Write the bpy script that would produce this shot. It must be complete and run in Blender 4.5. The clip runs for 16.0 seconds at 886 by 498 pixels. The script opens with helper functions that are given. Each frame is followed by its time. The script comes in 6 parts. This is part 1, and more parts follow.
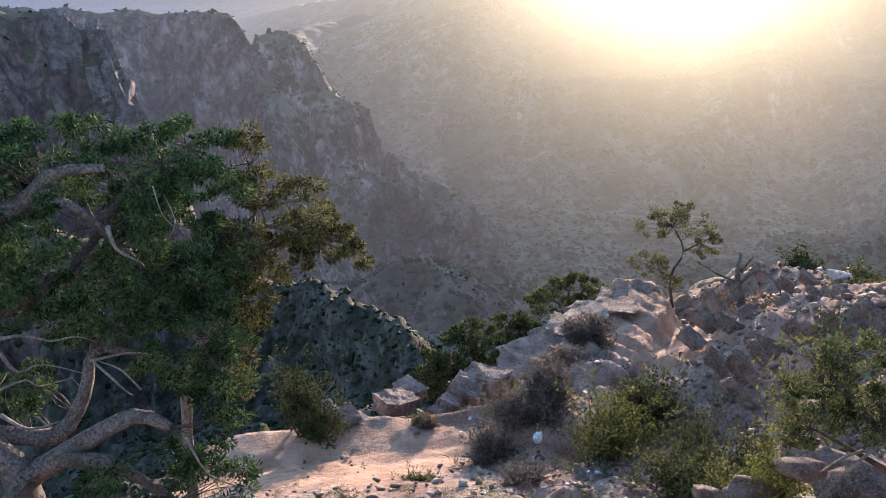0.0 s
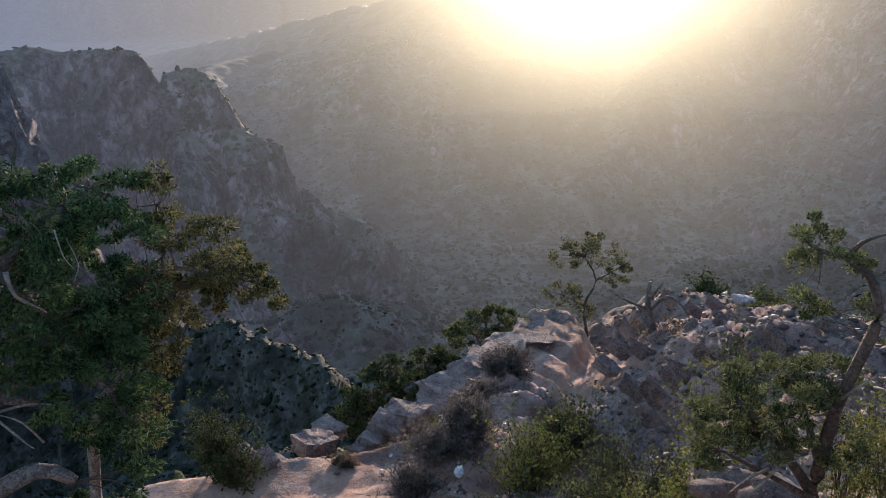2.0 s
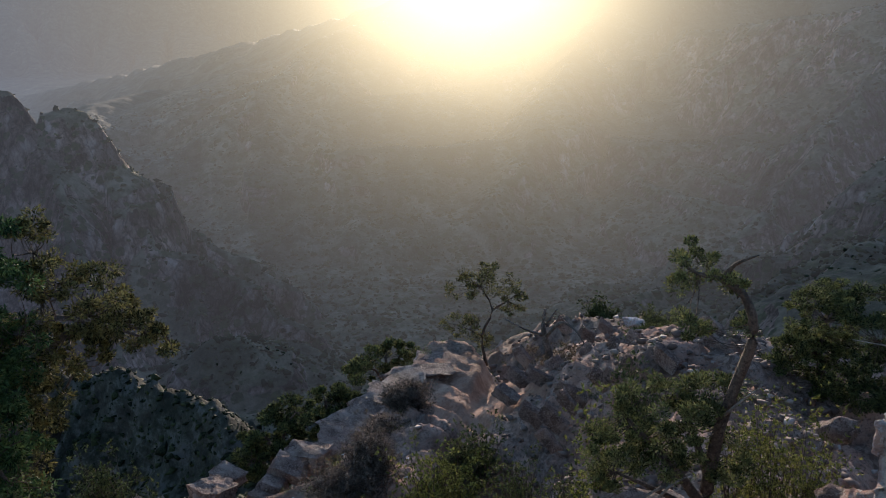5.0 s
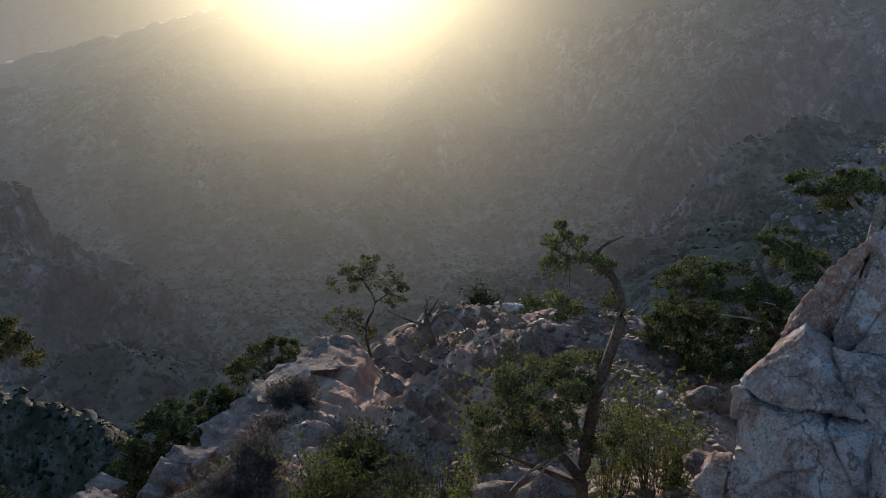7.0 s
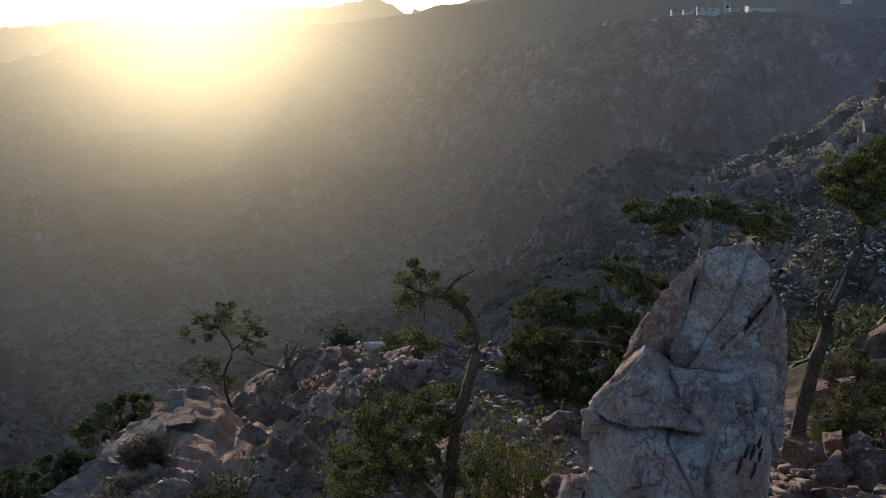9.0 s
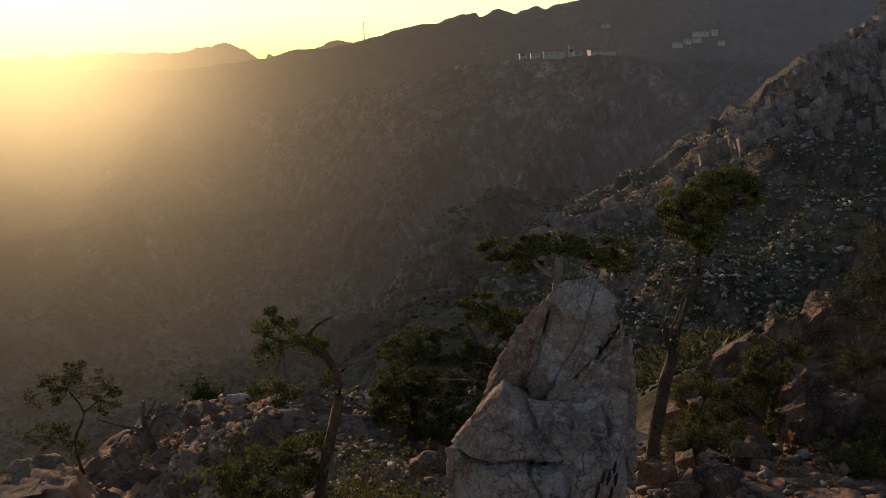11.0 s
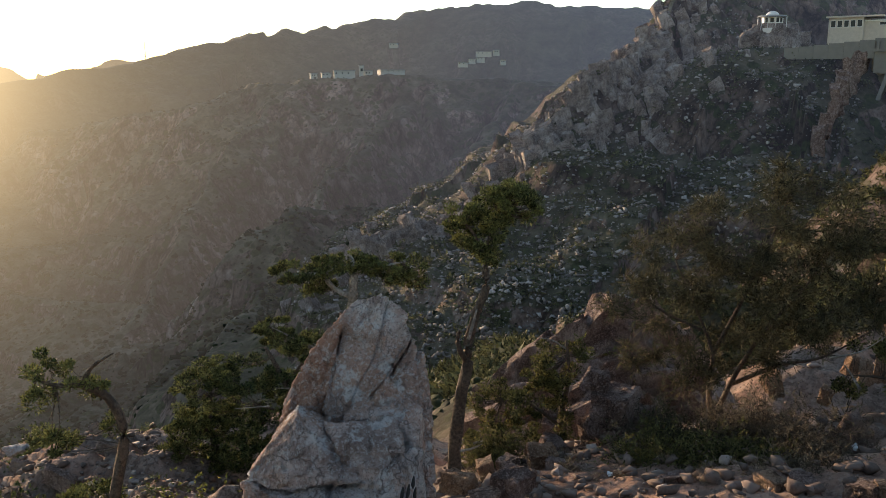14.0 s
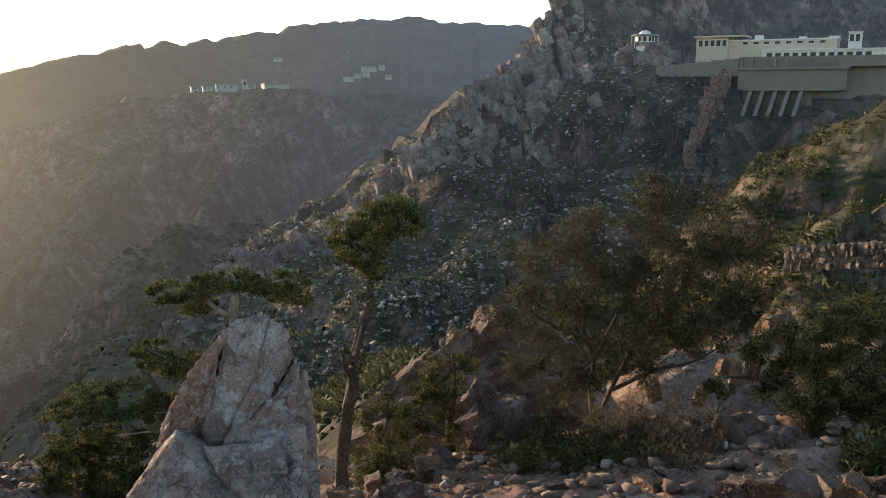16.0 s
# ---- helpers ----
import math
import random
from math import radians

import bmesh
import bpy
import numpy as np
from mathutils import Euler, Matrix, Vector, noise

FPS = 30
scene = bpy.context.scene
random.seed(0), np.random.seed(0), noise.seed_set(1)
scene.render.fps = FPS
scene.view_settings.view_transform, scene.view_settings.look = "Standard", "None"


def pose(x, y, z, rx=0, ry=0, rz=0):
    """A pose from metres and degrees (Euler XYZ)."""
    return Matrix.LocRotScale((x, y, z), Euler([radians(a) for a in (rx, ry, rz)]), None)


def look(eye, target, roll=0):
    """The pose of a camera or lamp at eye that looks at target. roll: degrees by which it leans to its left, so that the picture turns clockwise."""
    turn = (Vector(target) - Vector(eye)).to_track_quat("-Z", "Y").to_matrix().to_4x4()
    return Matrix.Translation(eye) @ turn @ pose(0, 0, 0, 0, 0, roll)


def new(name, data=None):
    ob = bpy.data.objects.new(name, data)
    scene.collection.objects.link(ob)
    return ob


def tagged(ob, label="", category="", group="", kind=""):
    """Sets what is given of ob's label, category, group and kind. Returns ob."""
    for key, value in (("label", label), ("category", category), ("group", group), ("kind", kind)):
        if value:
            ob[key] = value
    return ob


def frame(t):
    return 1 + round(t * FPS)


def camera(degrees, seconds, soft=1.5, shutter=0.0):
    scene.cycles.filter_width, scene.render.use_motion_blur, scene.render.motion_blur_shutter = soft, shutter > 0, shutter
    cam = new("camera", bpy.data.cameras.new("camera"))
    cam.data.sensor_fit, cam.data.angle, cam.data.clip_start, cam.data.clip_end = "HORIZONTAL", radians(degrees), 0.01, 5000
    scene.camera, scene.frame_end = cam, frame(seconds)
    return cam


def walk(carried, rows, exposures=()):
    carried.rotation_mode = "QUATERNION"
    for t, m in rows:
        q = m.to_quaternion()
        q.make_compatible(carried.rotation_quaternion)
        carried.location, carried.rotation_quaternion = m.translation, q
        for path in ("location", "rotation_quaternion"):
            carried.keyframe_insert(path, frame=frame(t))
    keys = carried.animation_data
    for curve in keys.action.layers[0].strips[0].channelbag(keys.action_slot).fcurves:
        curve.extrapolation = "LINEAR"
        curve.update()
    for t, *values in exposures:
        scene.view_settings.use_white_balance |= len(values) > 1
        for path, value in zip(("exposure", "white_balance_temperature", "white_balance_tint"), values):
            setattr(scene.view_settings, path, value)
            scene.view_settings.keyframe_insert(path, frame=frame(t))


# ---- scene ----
cam = camera(54.74, 16.0, soft=0.75)
# seconds, eye x, y, z, then rotation x, y, z in degrees
PATH = [
    (0.0, 0.000, 0.000, -0.000, 68.06, 0.51, -0.20),
    (0.5, 0.020, -0.002, 0.015, 68.61, 0.31, -1.43),
    (1.0, 0.029, -0.007, 0.018, 69.18, 0.16, -2.84),
    (1.5, 0.036, -0.016, 0.023, 69.74, 0.16, -4.31),
    (2.0, 0.044, -0.024, 0.029, 70.34, 0.01, -5.92),
    (2.5, 0.049, -0.030, 0.036, 70.95, -0.03, -7.43),
    (3.0, 0.043, -0.046, 0.038, 71.30, -0.22, -8.60),
    (5.5, 0.104, -0.055, 0.067, 72.71, -0.04, -14.70),
    (6.0, 0.110, -0.077, 0.061, 72.45, -0.15, -16.57),
    (6.5, 0.120, -0.096, 0.059, 72.15, -0.03, -18.78),
    (7.0, 0.128, -0.119, 0.061, 72.10, -0.28, -21.36),
    (7.5, 0.137, -0.136, 0.065, 72.39, -0.29, -23.62),
    (8.0, 0.146, -0.154, 0.074, 73.05, -0.41, -26.04),
    (8.5, 0.151, -0.183, 0.087, 73.90, -0.36, -28.76),
    (11.0, 0.187, -0.282, 0.123, 77.54, -0.01, -40.58),
    (11.5, 0.207, -0.294, 0.126, 77.68, 0.02, -43.85),
    (12.0, 0.228, -0.295, 0.126, 77.88, 0.12, -46.03),
    (12.5, 0.242, -0.300, 0.127, 78.16, 0.13, -47.51),
    (13.0, 0.256, -0.312, 0.127, 78.29, 0.14, -49.69),
    (13.5, 0.273, -0.326, 0.130, 78.49, 0.19, -52.01),
    (14.0, 0.286, -0.342, 0.135, 78.76, 0.20, -54.20),
    (14.5, 0.295, -0.359, 0.140, 78.91, 0.12, -56.32),
    (15.0, 0.301, -0.376, 0.143, 79.17, 0.07, -58.12),
    (15.5, 0.305, -0.393, 0.147, 79.42, -0.02, -59.89),
    (16.0, 0.310, -0.409, 0.150, 79.70, -0.12, -61.70),
]
walk(cam, [(t, pose(x, y, z, rx, ry, rz)) for t, x, y, z, rx, ry, rz in PATH],
     exposures=[(0.0, 2.6, 5650, 20), (1.5, 2.05, 5550, 19), (2.5, 1.98, 5450, 17), (3.0, 1.52, 5450, 16), (5.5, 1.36, 5400, 14), (8.5, 1.2, 5400, 12),
                (11.0, 0.45, 7600, 23), (12.5, 0.82, 7400, 22), (14.0, 1.58, 6900, 15), (16.0, 1.8, 6800, 13)])

# ---------------------------------------------------------------- light
SUN_AZ, SUN_EL = 15.0, 4.0
world = bpy.data.worlds.new("world")
scene.world = world
world.use_nodes = True
wn = world.node_tree.nodes
sky = wn.new("ShaderNodeTexSky")
sky.sky_type = "NISHITA"
sky.sun_disc = False
sky.sun_elevation = radians(SUN_EL)
sky.sun_rotation = radians(SUN_AZ)
sky.dust_density = 0.4
sky.altitude = 2200.0
sky.air_density = 1.0
wn["Background"].inputs["Strength"].default_value = 0.15
world.node_tree.links.new(sky.outputs[0], wn["Background"].inputs[0])
sun_data = bpy.data.lights.new("sun", "SUN")
sun_data.energy = 2.5
sun_data.angle = radians(0.5)
sun_data.color = (1.0, 0.74, 0.48)
sun = new("sun", sun_data)
sun_from = Vector((math.sin(radians(SUN_AZ)) * math.cos(radians(SUN_EL)),
                   math.cos(radians(SUN_AZ)) * math.cos(radians(SUN_EL)), math.sin(radians(SUN_EL))))
sun.matrix_world = look(sun_from * 60, (0, 0, 0))

# ---------------------------------------------------------------- materials


class Nodes:
    """A short way to write node materials."""

    def __init__(self, name):
        self.mat = bpy.data.materials.new(name)
        self.mat.use_nodes = True
        self.tree = self.mat.node_tree
        self.bsdf = self.tree.nodes["Principled BSDF"]
        self.out = self.tree.nodes["Material Output"]

    def add(self, kind, operation=None):
        n = self.tree.nodes.new(kind)
        if operation:
            n.operation = operation
        return n

    def link(self, a, b):
        self.tree.links.new(a, b)

    def coord(self, world_space=True):
        return self.add("ShaderNodeNewGeometry").outputs["Position"] if world_space else self.add("ShaderNodeTexCoord").outputs["Object"]

    def noise(self, where, scale, detail=4.0, rough=0.6, stretch=None):
        n = self.add("ShaderNodeTexNoise")
        n.inputs["Scale"].default_value = scale
        n.inputs["Detail"].default_value = detail
        n.inputs["Roughness"].default_value = rough
        if stretch:
            m = self.add("ShaderNodeVectorMath", operation="MULTIPLY")
            self.link(where, m.inputs[0])
            m.inputs[1].default_value = stretch
            where = m.outputs[0]
        self.link(where, n.inputs["Vector"])
        return n.outputs["Fac"]

    def voronoi(self, where, scale, feature="F1", output="Distance"):
        n = self.add("ShaderNodeTexVoronoi")
        n.feature = feature
        n.inputs["Scale"].default_value = scale
        self.link(where, n.inputs["Vector"])
        return n.outputs[output]

    def ramp(self, fac, *stops):
        n = self.add("ShaderNodeValToRGB")
        els = n.color_ramp.elements
        while len(els) < len(stops):
            els.new(0.5)
        for el, (p, c) in zip(els, stops):
            el.position = p
            el.color = (*c, 1) if not isinstance(c, (int, float)) else (c, c, c, 1)
        self.link(fac, n.inputs[0])
        return n.outputs[0]

    def mix(self, fac, a, b, blend="MIX"):
        n = self.add("ShaderNodeMix")
        n.data_type, n.blend_type = "RGBA", blend
        for sock, v in ((n.inputs[0], fac), (n.inputs[6], a), (n.inputs[7], b)):
            if isinstance(v, (int, float)):
                sock.default_value = v
            elif isinstance(v, tuple):
                sock.default_value = (*v, 1)
            else:
                self.link(v, sock)
        return n.outputs[2]

    def math(self, op, a, b=None, clamp=False):
        n = self.add("ShaderNodeMath", op)
        n.use_clamp = clamp
        for sock, v in ((n.inputs[0], a), (n.inputs[1], b)):
            if isinstance(v, (int, float)):
                sock.default_value = v
            elif v is not None:
                self.link(v, sock)
        return n.outputs[0]

    def finish(self, colour, rough=0.9, bump=None, strength=0.4, distance=0.05, spec=0.2):
        if isinstance(colour, tuple):
            self.bsdf.inputs["Base Color"].default_value = (*colour, 1)
        else:
            self.link(colour, self.bsdf.inputs["Base Color"])
        if isinstance(rough, (int, float)):
            self.bsdf.inputs["Roughness"].default_value = rough
        else:
            self.link(rough, self.bsdf.inputs["Roughness"])
        self.bsdf.inputs["Specular IOR Level"].default_value = spec
        if bump is not None:
            n = self.add("ShaderNodeBump")
            n.inputs["Strength"].default_value = strength
            n.inputs["Distance"].default_value = distance
            self.link(bump, n.inputs["Height"])
            self.link(n.outputs[0], self.bsdf.inputs["Normal"])
        return self.mat


def paint_haze(n, p):
    """Paints distance haze and sun glare as emission, most of all towards the sun."""
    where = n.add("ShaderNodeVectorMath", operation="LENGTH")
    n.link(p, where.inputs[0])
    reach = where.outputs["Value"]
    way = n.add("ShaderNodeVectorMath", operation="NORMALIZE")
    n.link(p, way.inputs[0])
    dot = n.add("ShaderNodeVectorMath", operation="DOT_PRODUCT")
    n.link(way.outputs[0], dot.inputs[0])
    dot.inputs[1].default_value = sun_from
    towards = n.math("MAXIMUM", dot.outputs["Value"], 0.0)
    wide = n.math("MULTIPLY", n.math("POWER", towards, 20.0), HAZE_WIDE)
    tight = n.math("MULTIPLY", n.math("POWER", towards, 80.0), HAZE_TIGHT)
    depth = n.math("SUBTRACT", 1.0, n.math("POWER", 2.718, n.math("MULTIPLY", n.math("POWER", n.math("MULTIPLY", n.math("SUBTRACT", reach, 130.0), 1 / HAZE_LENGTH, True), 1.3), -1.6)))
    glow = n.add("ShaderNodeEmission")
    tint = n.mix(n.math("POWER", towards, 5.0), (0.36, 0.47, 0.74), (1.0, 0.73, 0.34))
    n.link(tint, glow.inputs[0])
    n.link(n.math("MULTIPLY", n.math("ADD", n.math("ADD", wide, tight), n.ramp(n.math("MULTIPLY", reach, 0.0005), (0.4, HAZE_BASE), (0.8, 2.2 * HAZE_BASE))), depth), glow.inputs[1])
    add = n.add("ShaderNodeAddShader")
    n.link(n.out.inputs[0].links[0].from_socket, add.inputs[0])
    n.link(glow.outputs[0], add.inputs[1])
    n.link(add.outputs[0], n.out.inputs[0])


def rock_material(name, dark, mid, light, scale=1.0, tinge=None, lichen=0.0, relief=0.08, far=False):
    n = Nodes(name)
    p = n.coord()
    c = n.ramp(n.noise(p, 1.3 * scale, 9, 0.7), (0.38, dark), (0.49, mid), (0.60, light))
    if tinge:
        c = n.mix(n.ramp(n.noise(p, 0.9 * scale, 5, 0.65, (1.0, 1.0, 0.6)), (0.47, 0.0), (0.54, 0.85)), c, tinge)
    stain = n.noise(p, 2.4 * scale, 7, 0.68, (1, 1, 0.4))
    c = n.mix(n.ramp(stain, (0.52, 0.0), (0.60, 0.6)), c, dark)
    if lichen:
        c = n.mix(n.ramp(n.noise(p, 2.9 * scale, 8, 0.7), (0.545, 0.0), (0.59, lichen)), c, (0.75, 0.755, 0.77))
    c = n.mix(n.ramp(n.noise(p, 24 * scale, 6, 0.75), (0.51, 0.0), (0.60, 0.6)), c, tuple(min(0.8, v * 1.3) for v in light))
    c = n.mix(n.ramp(n.noise(p, 40 * scale, 5, 0.8), (0.53, 0.0), (0.60, 0.6)), c, tuple(v * 0.4 for v in dark))
    seam = n.math("ABSOLUTE", n.math("SUBTRACT", n.noise(p, 0.8 * scale, 5, 0.55), 0.5))
    line = n.math("MAXIMUM", n.ramp(seam, (0.0, 1.0), (0.008, 0.0)), n.ramp(n.math("ABSOLUTE", n.math("SUBTRACT", n.noise(p, 2.1 * scale, 6, 0.6, (1, 1, 0.6)), 0.52)), (0.0, 0.8), (0.010, 0.0)))
    c = n.mix(n.math("MULTIPLY", line, 0.75), c, tuple(v * 0.3 for v in dark))
    h = n.math("ADD", n.math("MULTIPLY", n.noise(p, 34 * scale, 6, 0.8), 1.1), n.math("MULTIPLY", n.noise(p, 5 * scale, 10, 0.78), 1.9))
    h = n.math("SUBTRACT", h, n.math("MULTIPLY", line, 0.4))
    n.finish(c, 0.9, h, 1.0, relief / scale)
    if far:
        paint_haze(n, p)
    return n.mat


def leaf_material(name, dark, light, dry=None, far=False):
    n = Nodes(name)
    island = n.add("ShaderNodeNewGeometry").outputs["Random Per Island"]
    p = n.coord()
    c = n.ramp(n.math("ADD", n.math("MULTIPLY", island, 0.35), n.math("MULTIPLY", n.noise(p, 3.6, 4, 0.72), 0.9)), (0.46, tuple(0.7 * v for v in dark)), (0.60, tuple(0.55 * a + 0.45 * b for a, b in zip(dark, light))), (0.78, tuple(1.15 * v for v in light)))
    if dry:
        c = n.mix(n.ramp(n.noise(p, 1.3, 3), (0.55, 0.0), (0.72, 0.8)), c, dry)
    n.finish(c, 0.75, spec=0.12)
    tr = n.add("ShaderNodeBsdfTranslucent")
    n.link(c, tr.inputs[0])
    mx = n.add("ShaderNodeMixShader")
    mx.inputs[0].default_value = 0.24
    n.link(n.bsdf.outputs[0], mx.inputs[1])
    n.link(tr.outputs[0], mx.inputs[2])
    n.link(mx.outputs[0], n.out.inputs[0])
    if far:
        paint_haze(n, p)
    return n.mat


def wood_material(name, dark, light):
    n = Nodes(name)
    p = n.coord(False)
    streak = n.noise(p, 26, 7, 0.72)
    c = n.ramp(streak, (0.38, dark), (0.62, light))
    c = n.mix(n.ramp(n.noise(p, 3.0, 5, 0.65), (0.46, 0.0), (0.58, 0.6)), c, dark)
    return n.finish(c, 0.85, n.math("ADD", streak, n.noise(p, 9, 5, 0.6)), 0.8, 0.03)


# the spur that is coloured darker: middle and half widths
DARK_SPUR = ((-16.0, 88.0), (36.0, 46.0))
# stretches of trodden earth: middle and half widths
BARE_EARTH = [((-3.2, 18.4), (4.6, 2.9)), ((7.4, 26.8), (2.6, 4.2))]


def terrain_material(name, haze):
    n = Nodes(name)
    p = n.coord()
    geo = n.add("ShaderNodeNewGeometry")
    sep = n.add("ShaderNodeSeparateXYZ")
    n.link(geo.outputs["Normal"], sep.inputs[0])
    where = n.add("ShaderNodeVectorMath", operation="LENGTH")
    n.link(p, where.inputs[0])
    reach = where.outputs["Value"]
    # near earth, stones and grit
    earth = n.ramp(n.noise(p, 0.5, 7, 0.68), (0.40, (0.19, 0.112, 0.082)), (0.5, (0.32, 0.20, 0.150)), (0.60, (0.44, 0.30, 0.228)))
    grit = n.ramp(n.voronoi(p, 9.0, output="Color"), (0.2, (0.11, 0.082, 0.068)), (0.9, (0.30, 0.23, 0.19)))
    gritty = n.ramp(n.noise(p, 0.35, 6, 0.68), (0.47, 0.0), (0.53, 0.8))
    near = n.mix(gritty, earth, grit)
    rock = n.ramp(n.noise(p, 0.6, 6, 0.65, (1, 1, 1.8)), (0.40, (0.12, 0.083, 0.07)), (0.5, (0.27, 0.195, 0.165)), (0.60, (0.44, 0.34, 0.30)))
    steep = n.ramp(sep.outputs[2], (0.45, 1.0), (0.8, 0.0))
    near = n.mix(steep, near, rock)
    near = n.mix(n.ramp(n.noise(p, 11.0, 6, 0.75), (0.52, 0.0), (0.60, 0.65)), near, (0.08, 0.058, 0.047))
    near = n.mix(n.ramp(n.noise(p, 5.0, 6, 0.75), (0.54, 0.0), (0.62, 0.4)), near, (0.36, 0.27, 0.215))
    # trodden bare earth on the bench and on top of the ledge
    worn = None
    for (cx, cy), (wide, deep) in BARE_EARTH:
        m = n.add("ShaderNodeVectorMath", operation="MULTIPLY_ADD")
        n.link(p, m.inputs[0])
        m.inputs[1].default_value = (1 / wide, 1 / deep, 0.0)
        m.inputs[2].default_value = (-cx / wide, -cy / deep, 0.0)
        d = n.add("ShaderNodeVectorMath", operation="LENGTH")
        n.link(m.outputs[0], d.inputs[0])
        worn = d.outputs["Value"] if worn is None else n.math("MINIMUM", worn, d.outputs["Value"])
    worn = n.ramp(n.math("ADD", worn, n.math("MULTIPLY", n.math("SUBTRACT", n.noise(p, 0.8, 6, 0.7), 0.5), 1.6)), (0.75, 0.92), (1.05, 0.0))
    bare = n.ramp(n.noise(p, 1.1, 8, 0.72), (0.40, (0.26, 0.155, 0.105)), (0.5, (0.38, 0.235, 0.160)), (0.60, (0.47, 0.31, 0.220)))
    bare = n.mix(n.ramp(n.noise(p, 14.0, 6, 0.75), (0.54, 0.0), (0.62, 0.5)), bare, (0.20, 0.13, 0.10))
    near = n.mix(worn, near, bare)
    # far slopes: rock and earth with scrub
    soil = n.ramp(n.noise(p, 0.11, 8, 0.72), (0.40, (0.050, 0.046, 0.030)), (0.5, (0.090, 0.080, 0.052)), (0.60, (0.142, 0.117, 0.083)))
    crag = n.ramp(n.noise(p, 0.16, 9, 0.76, (1, 1, 0.5)), (0.40, (0.035, 0.025, 0.020)), (0.48, (0.115, 0.080, 0.063)), (0.54, (0.18, 0.128, 0.104)), (0.62, (0.24, 0.188, 0.162)))
    pillars = n.ramp(n.noise(p, 0.05, 7, 0.7, (1, 1, 0.14)), (0.42, 0.55), (0.50, 0.9), (0.58, 1.12))
    crag = n.mix(1.0, crag, pillars, "MULTIPLY")
    bent = n.add("ShaderNodeVectorMath", operation="MULTIPLY_ADD")
    wob = n.add("ShaderNodeTexNoise")
    wob.inputs["Scale"].default_value = 0.12
    wob.inputs["Detail"].default_value = 4.0
    n.link(p, wob.inputs["Vector"])
    n.link(wob.outputs["Color"], bent.inputs[0])
    bent.inputs[1].default_value = (9.0, 9.0, 9.0)
    n.link(p, bent.inputs[2])
    tall = n.add("ShaderNodeVectorMath", operation="MULTIPLY")
    n.link(bent.outputs[0], tall.inputs[0])
    tall.inputs[1].default_value = (1.0, 1.0, 0.45)
    crag = n.mix(1.0, crag, n.ramp(n.voronoi(tall.outputs[0], 0.17, "DISTANCE_TO_EDGE"), (0.0, 0.42), (0.07, 0.95), (0.4, 1.12)), "MULTIPLY")
    cliff = n.ramp(n.math("ADD", sep.outputs[2], n.math("MULTIPLY", n.noise(p, 0.04, 5, 0.6), 0.6)), (0.97, 1.0), (1.17, 0.0))
    # gullies and ribs that run down the slopes
    lie = n.add("ShaderNodeMapping")
    lie.inputs["Rotation"].default_value = (0.0, 0.0, radians(28))
    lie.inputs["Scale"].default_value = (1.0, 0.16, 0.5)
    n.link(p, lie.inputs["Vector"])
    ribs = n.ramp(n.noise(lie.outputs[0], 0.035, 8, 0.68), (0.40, 0.58), (0.50, 0.92), (0.58, 1.22))
    far = n.mix(1.0, n.mix(cliff, soil, crag), ribs, "MULTIPLY")
    lump = n.math("ADD", n.voronoi(p, 0.27), n.math("MULTIPLY", n.noise(p, 0.9, 4, 0.7), 0.7))
    some = n.add("ShaderNodeSeparateXYZ")
    n.link(n.voronoi(p, 0.27, output="Color"), some.inputs[0])
    lump = n.math("ADD", lump, n.math("MULTIPLY", some.outputs[0], 0.55))
    scrub_mask = n.math("MULTIPLY", n.ramp(lump, (0.86, 1.0), (0.98, 0.0)), n.ramp(n.noise(p, 0.025, 5), (0.36, 0.55), (0.55, 1.0)))
    far = n.mix(n.ramp(n.noise(p, 0.9, 7, 0.8), (0.56, 0.0), (0.62, 0.22)), far, (0.18, 0.15, 0.125))
    scrub = n.ramp(n.noise(p, 0.7, 3), (0.3, (0.018, 0.024, 0.012)), (0.7, (0.060, 0.066, 0.028)))
    far = n.mix(scrub_mask, far, scrub)
    grass = n.ramp(n.noise(p, 0.03, 7, 0.68), (0.50, 0.0), (0.62, 0.38))
    far = n.mix(n.math("MULTIPLY", grass, n.ramp(sep.outputs[2], (0.7, 0.0), (0.85, 1.0))), far, (0.098, 0.088, 0.044))
    # the far plateau is wooded
    wood = n.ramp(n.noise(p, 0.05, 6, 0.7), (0.35, (0.022, 0.028, 0.018)), (0.65, (0.065, 0.070, 0.042)))
    far = n.mix(n.math("MULTIPLY", n.ramp(n.math("MULTIPLY", reach, 0.001), (0.58, 0.0), (0.70, 0.85)), n.ramp(n.noise(p, 0.012, 5, 0.6), (0.35, 0.55), (0.55, 1.0))), far, wood)
    # darker streaky colour over the spur across the gully
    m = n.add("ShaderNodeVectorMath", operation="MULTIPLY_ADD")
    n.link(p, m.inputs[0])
    m.inputs[1].default_value = (1 / DARK_SPUR[1][0], 1 / DARK_SPUR[1][1], 0.0)
    m.inputs[2].default_value = (-DARK_SPUR[0][0] / DARK_SPUR[1][0], -DARK_SPUR[0][1] / DARK_SPUR[1][1], 0.0)
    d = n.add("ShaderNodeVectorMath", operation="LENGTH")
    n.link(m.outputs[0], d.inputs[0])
    spur_colour = n.ramp(n.noise(p, 0.5, 8, 0.74, (1.0, 0.3, 1.0)), (0.40, (0.020, 0.021, 0.016)), (0.52, (0.050, 0.049, 0.036)), (0.60, (0.105, 0.098, 0.085)))
    far = n.mix(n.ramp(n.math("ADD", d.outputs["Value"], n.math("MULTIPLY", n.math("SUBTRACT", n.noise(p, 0.06, 5), 0.5), 0.6)), (0.85, 0.9), (1.1, 0.0)), far, spur_colour)
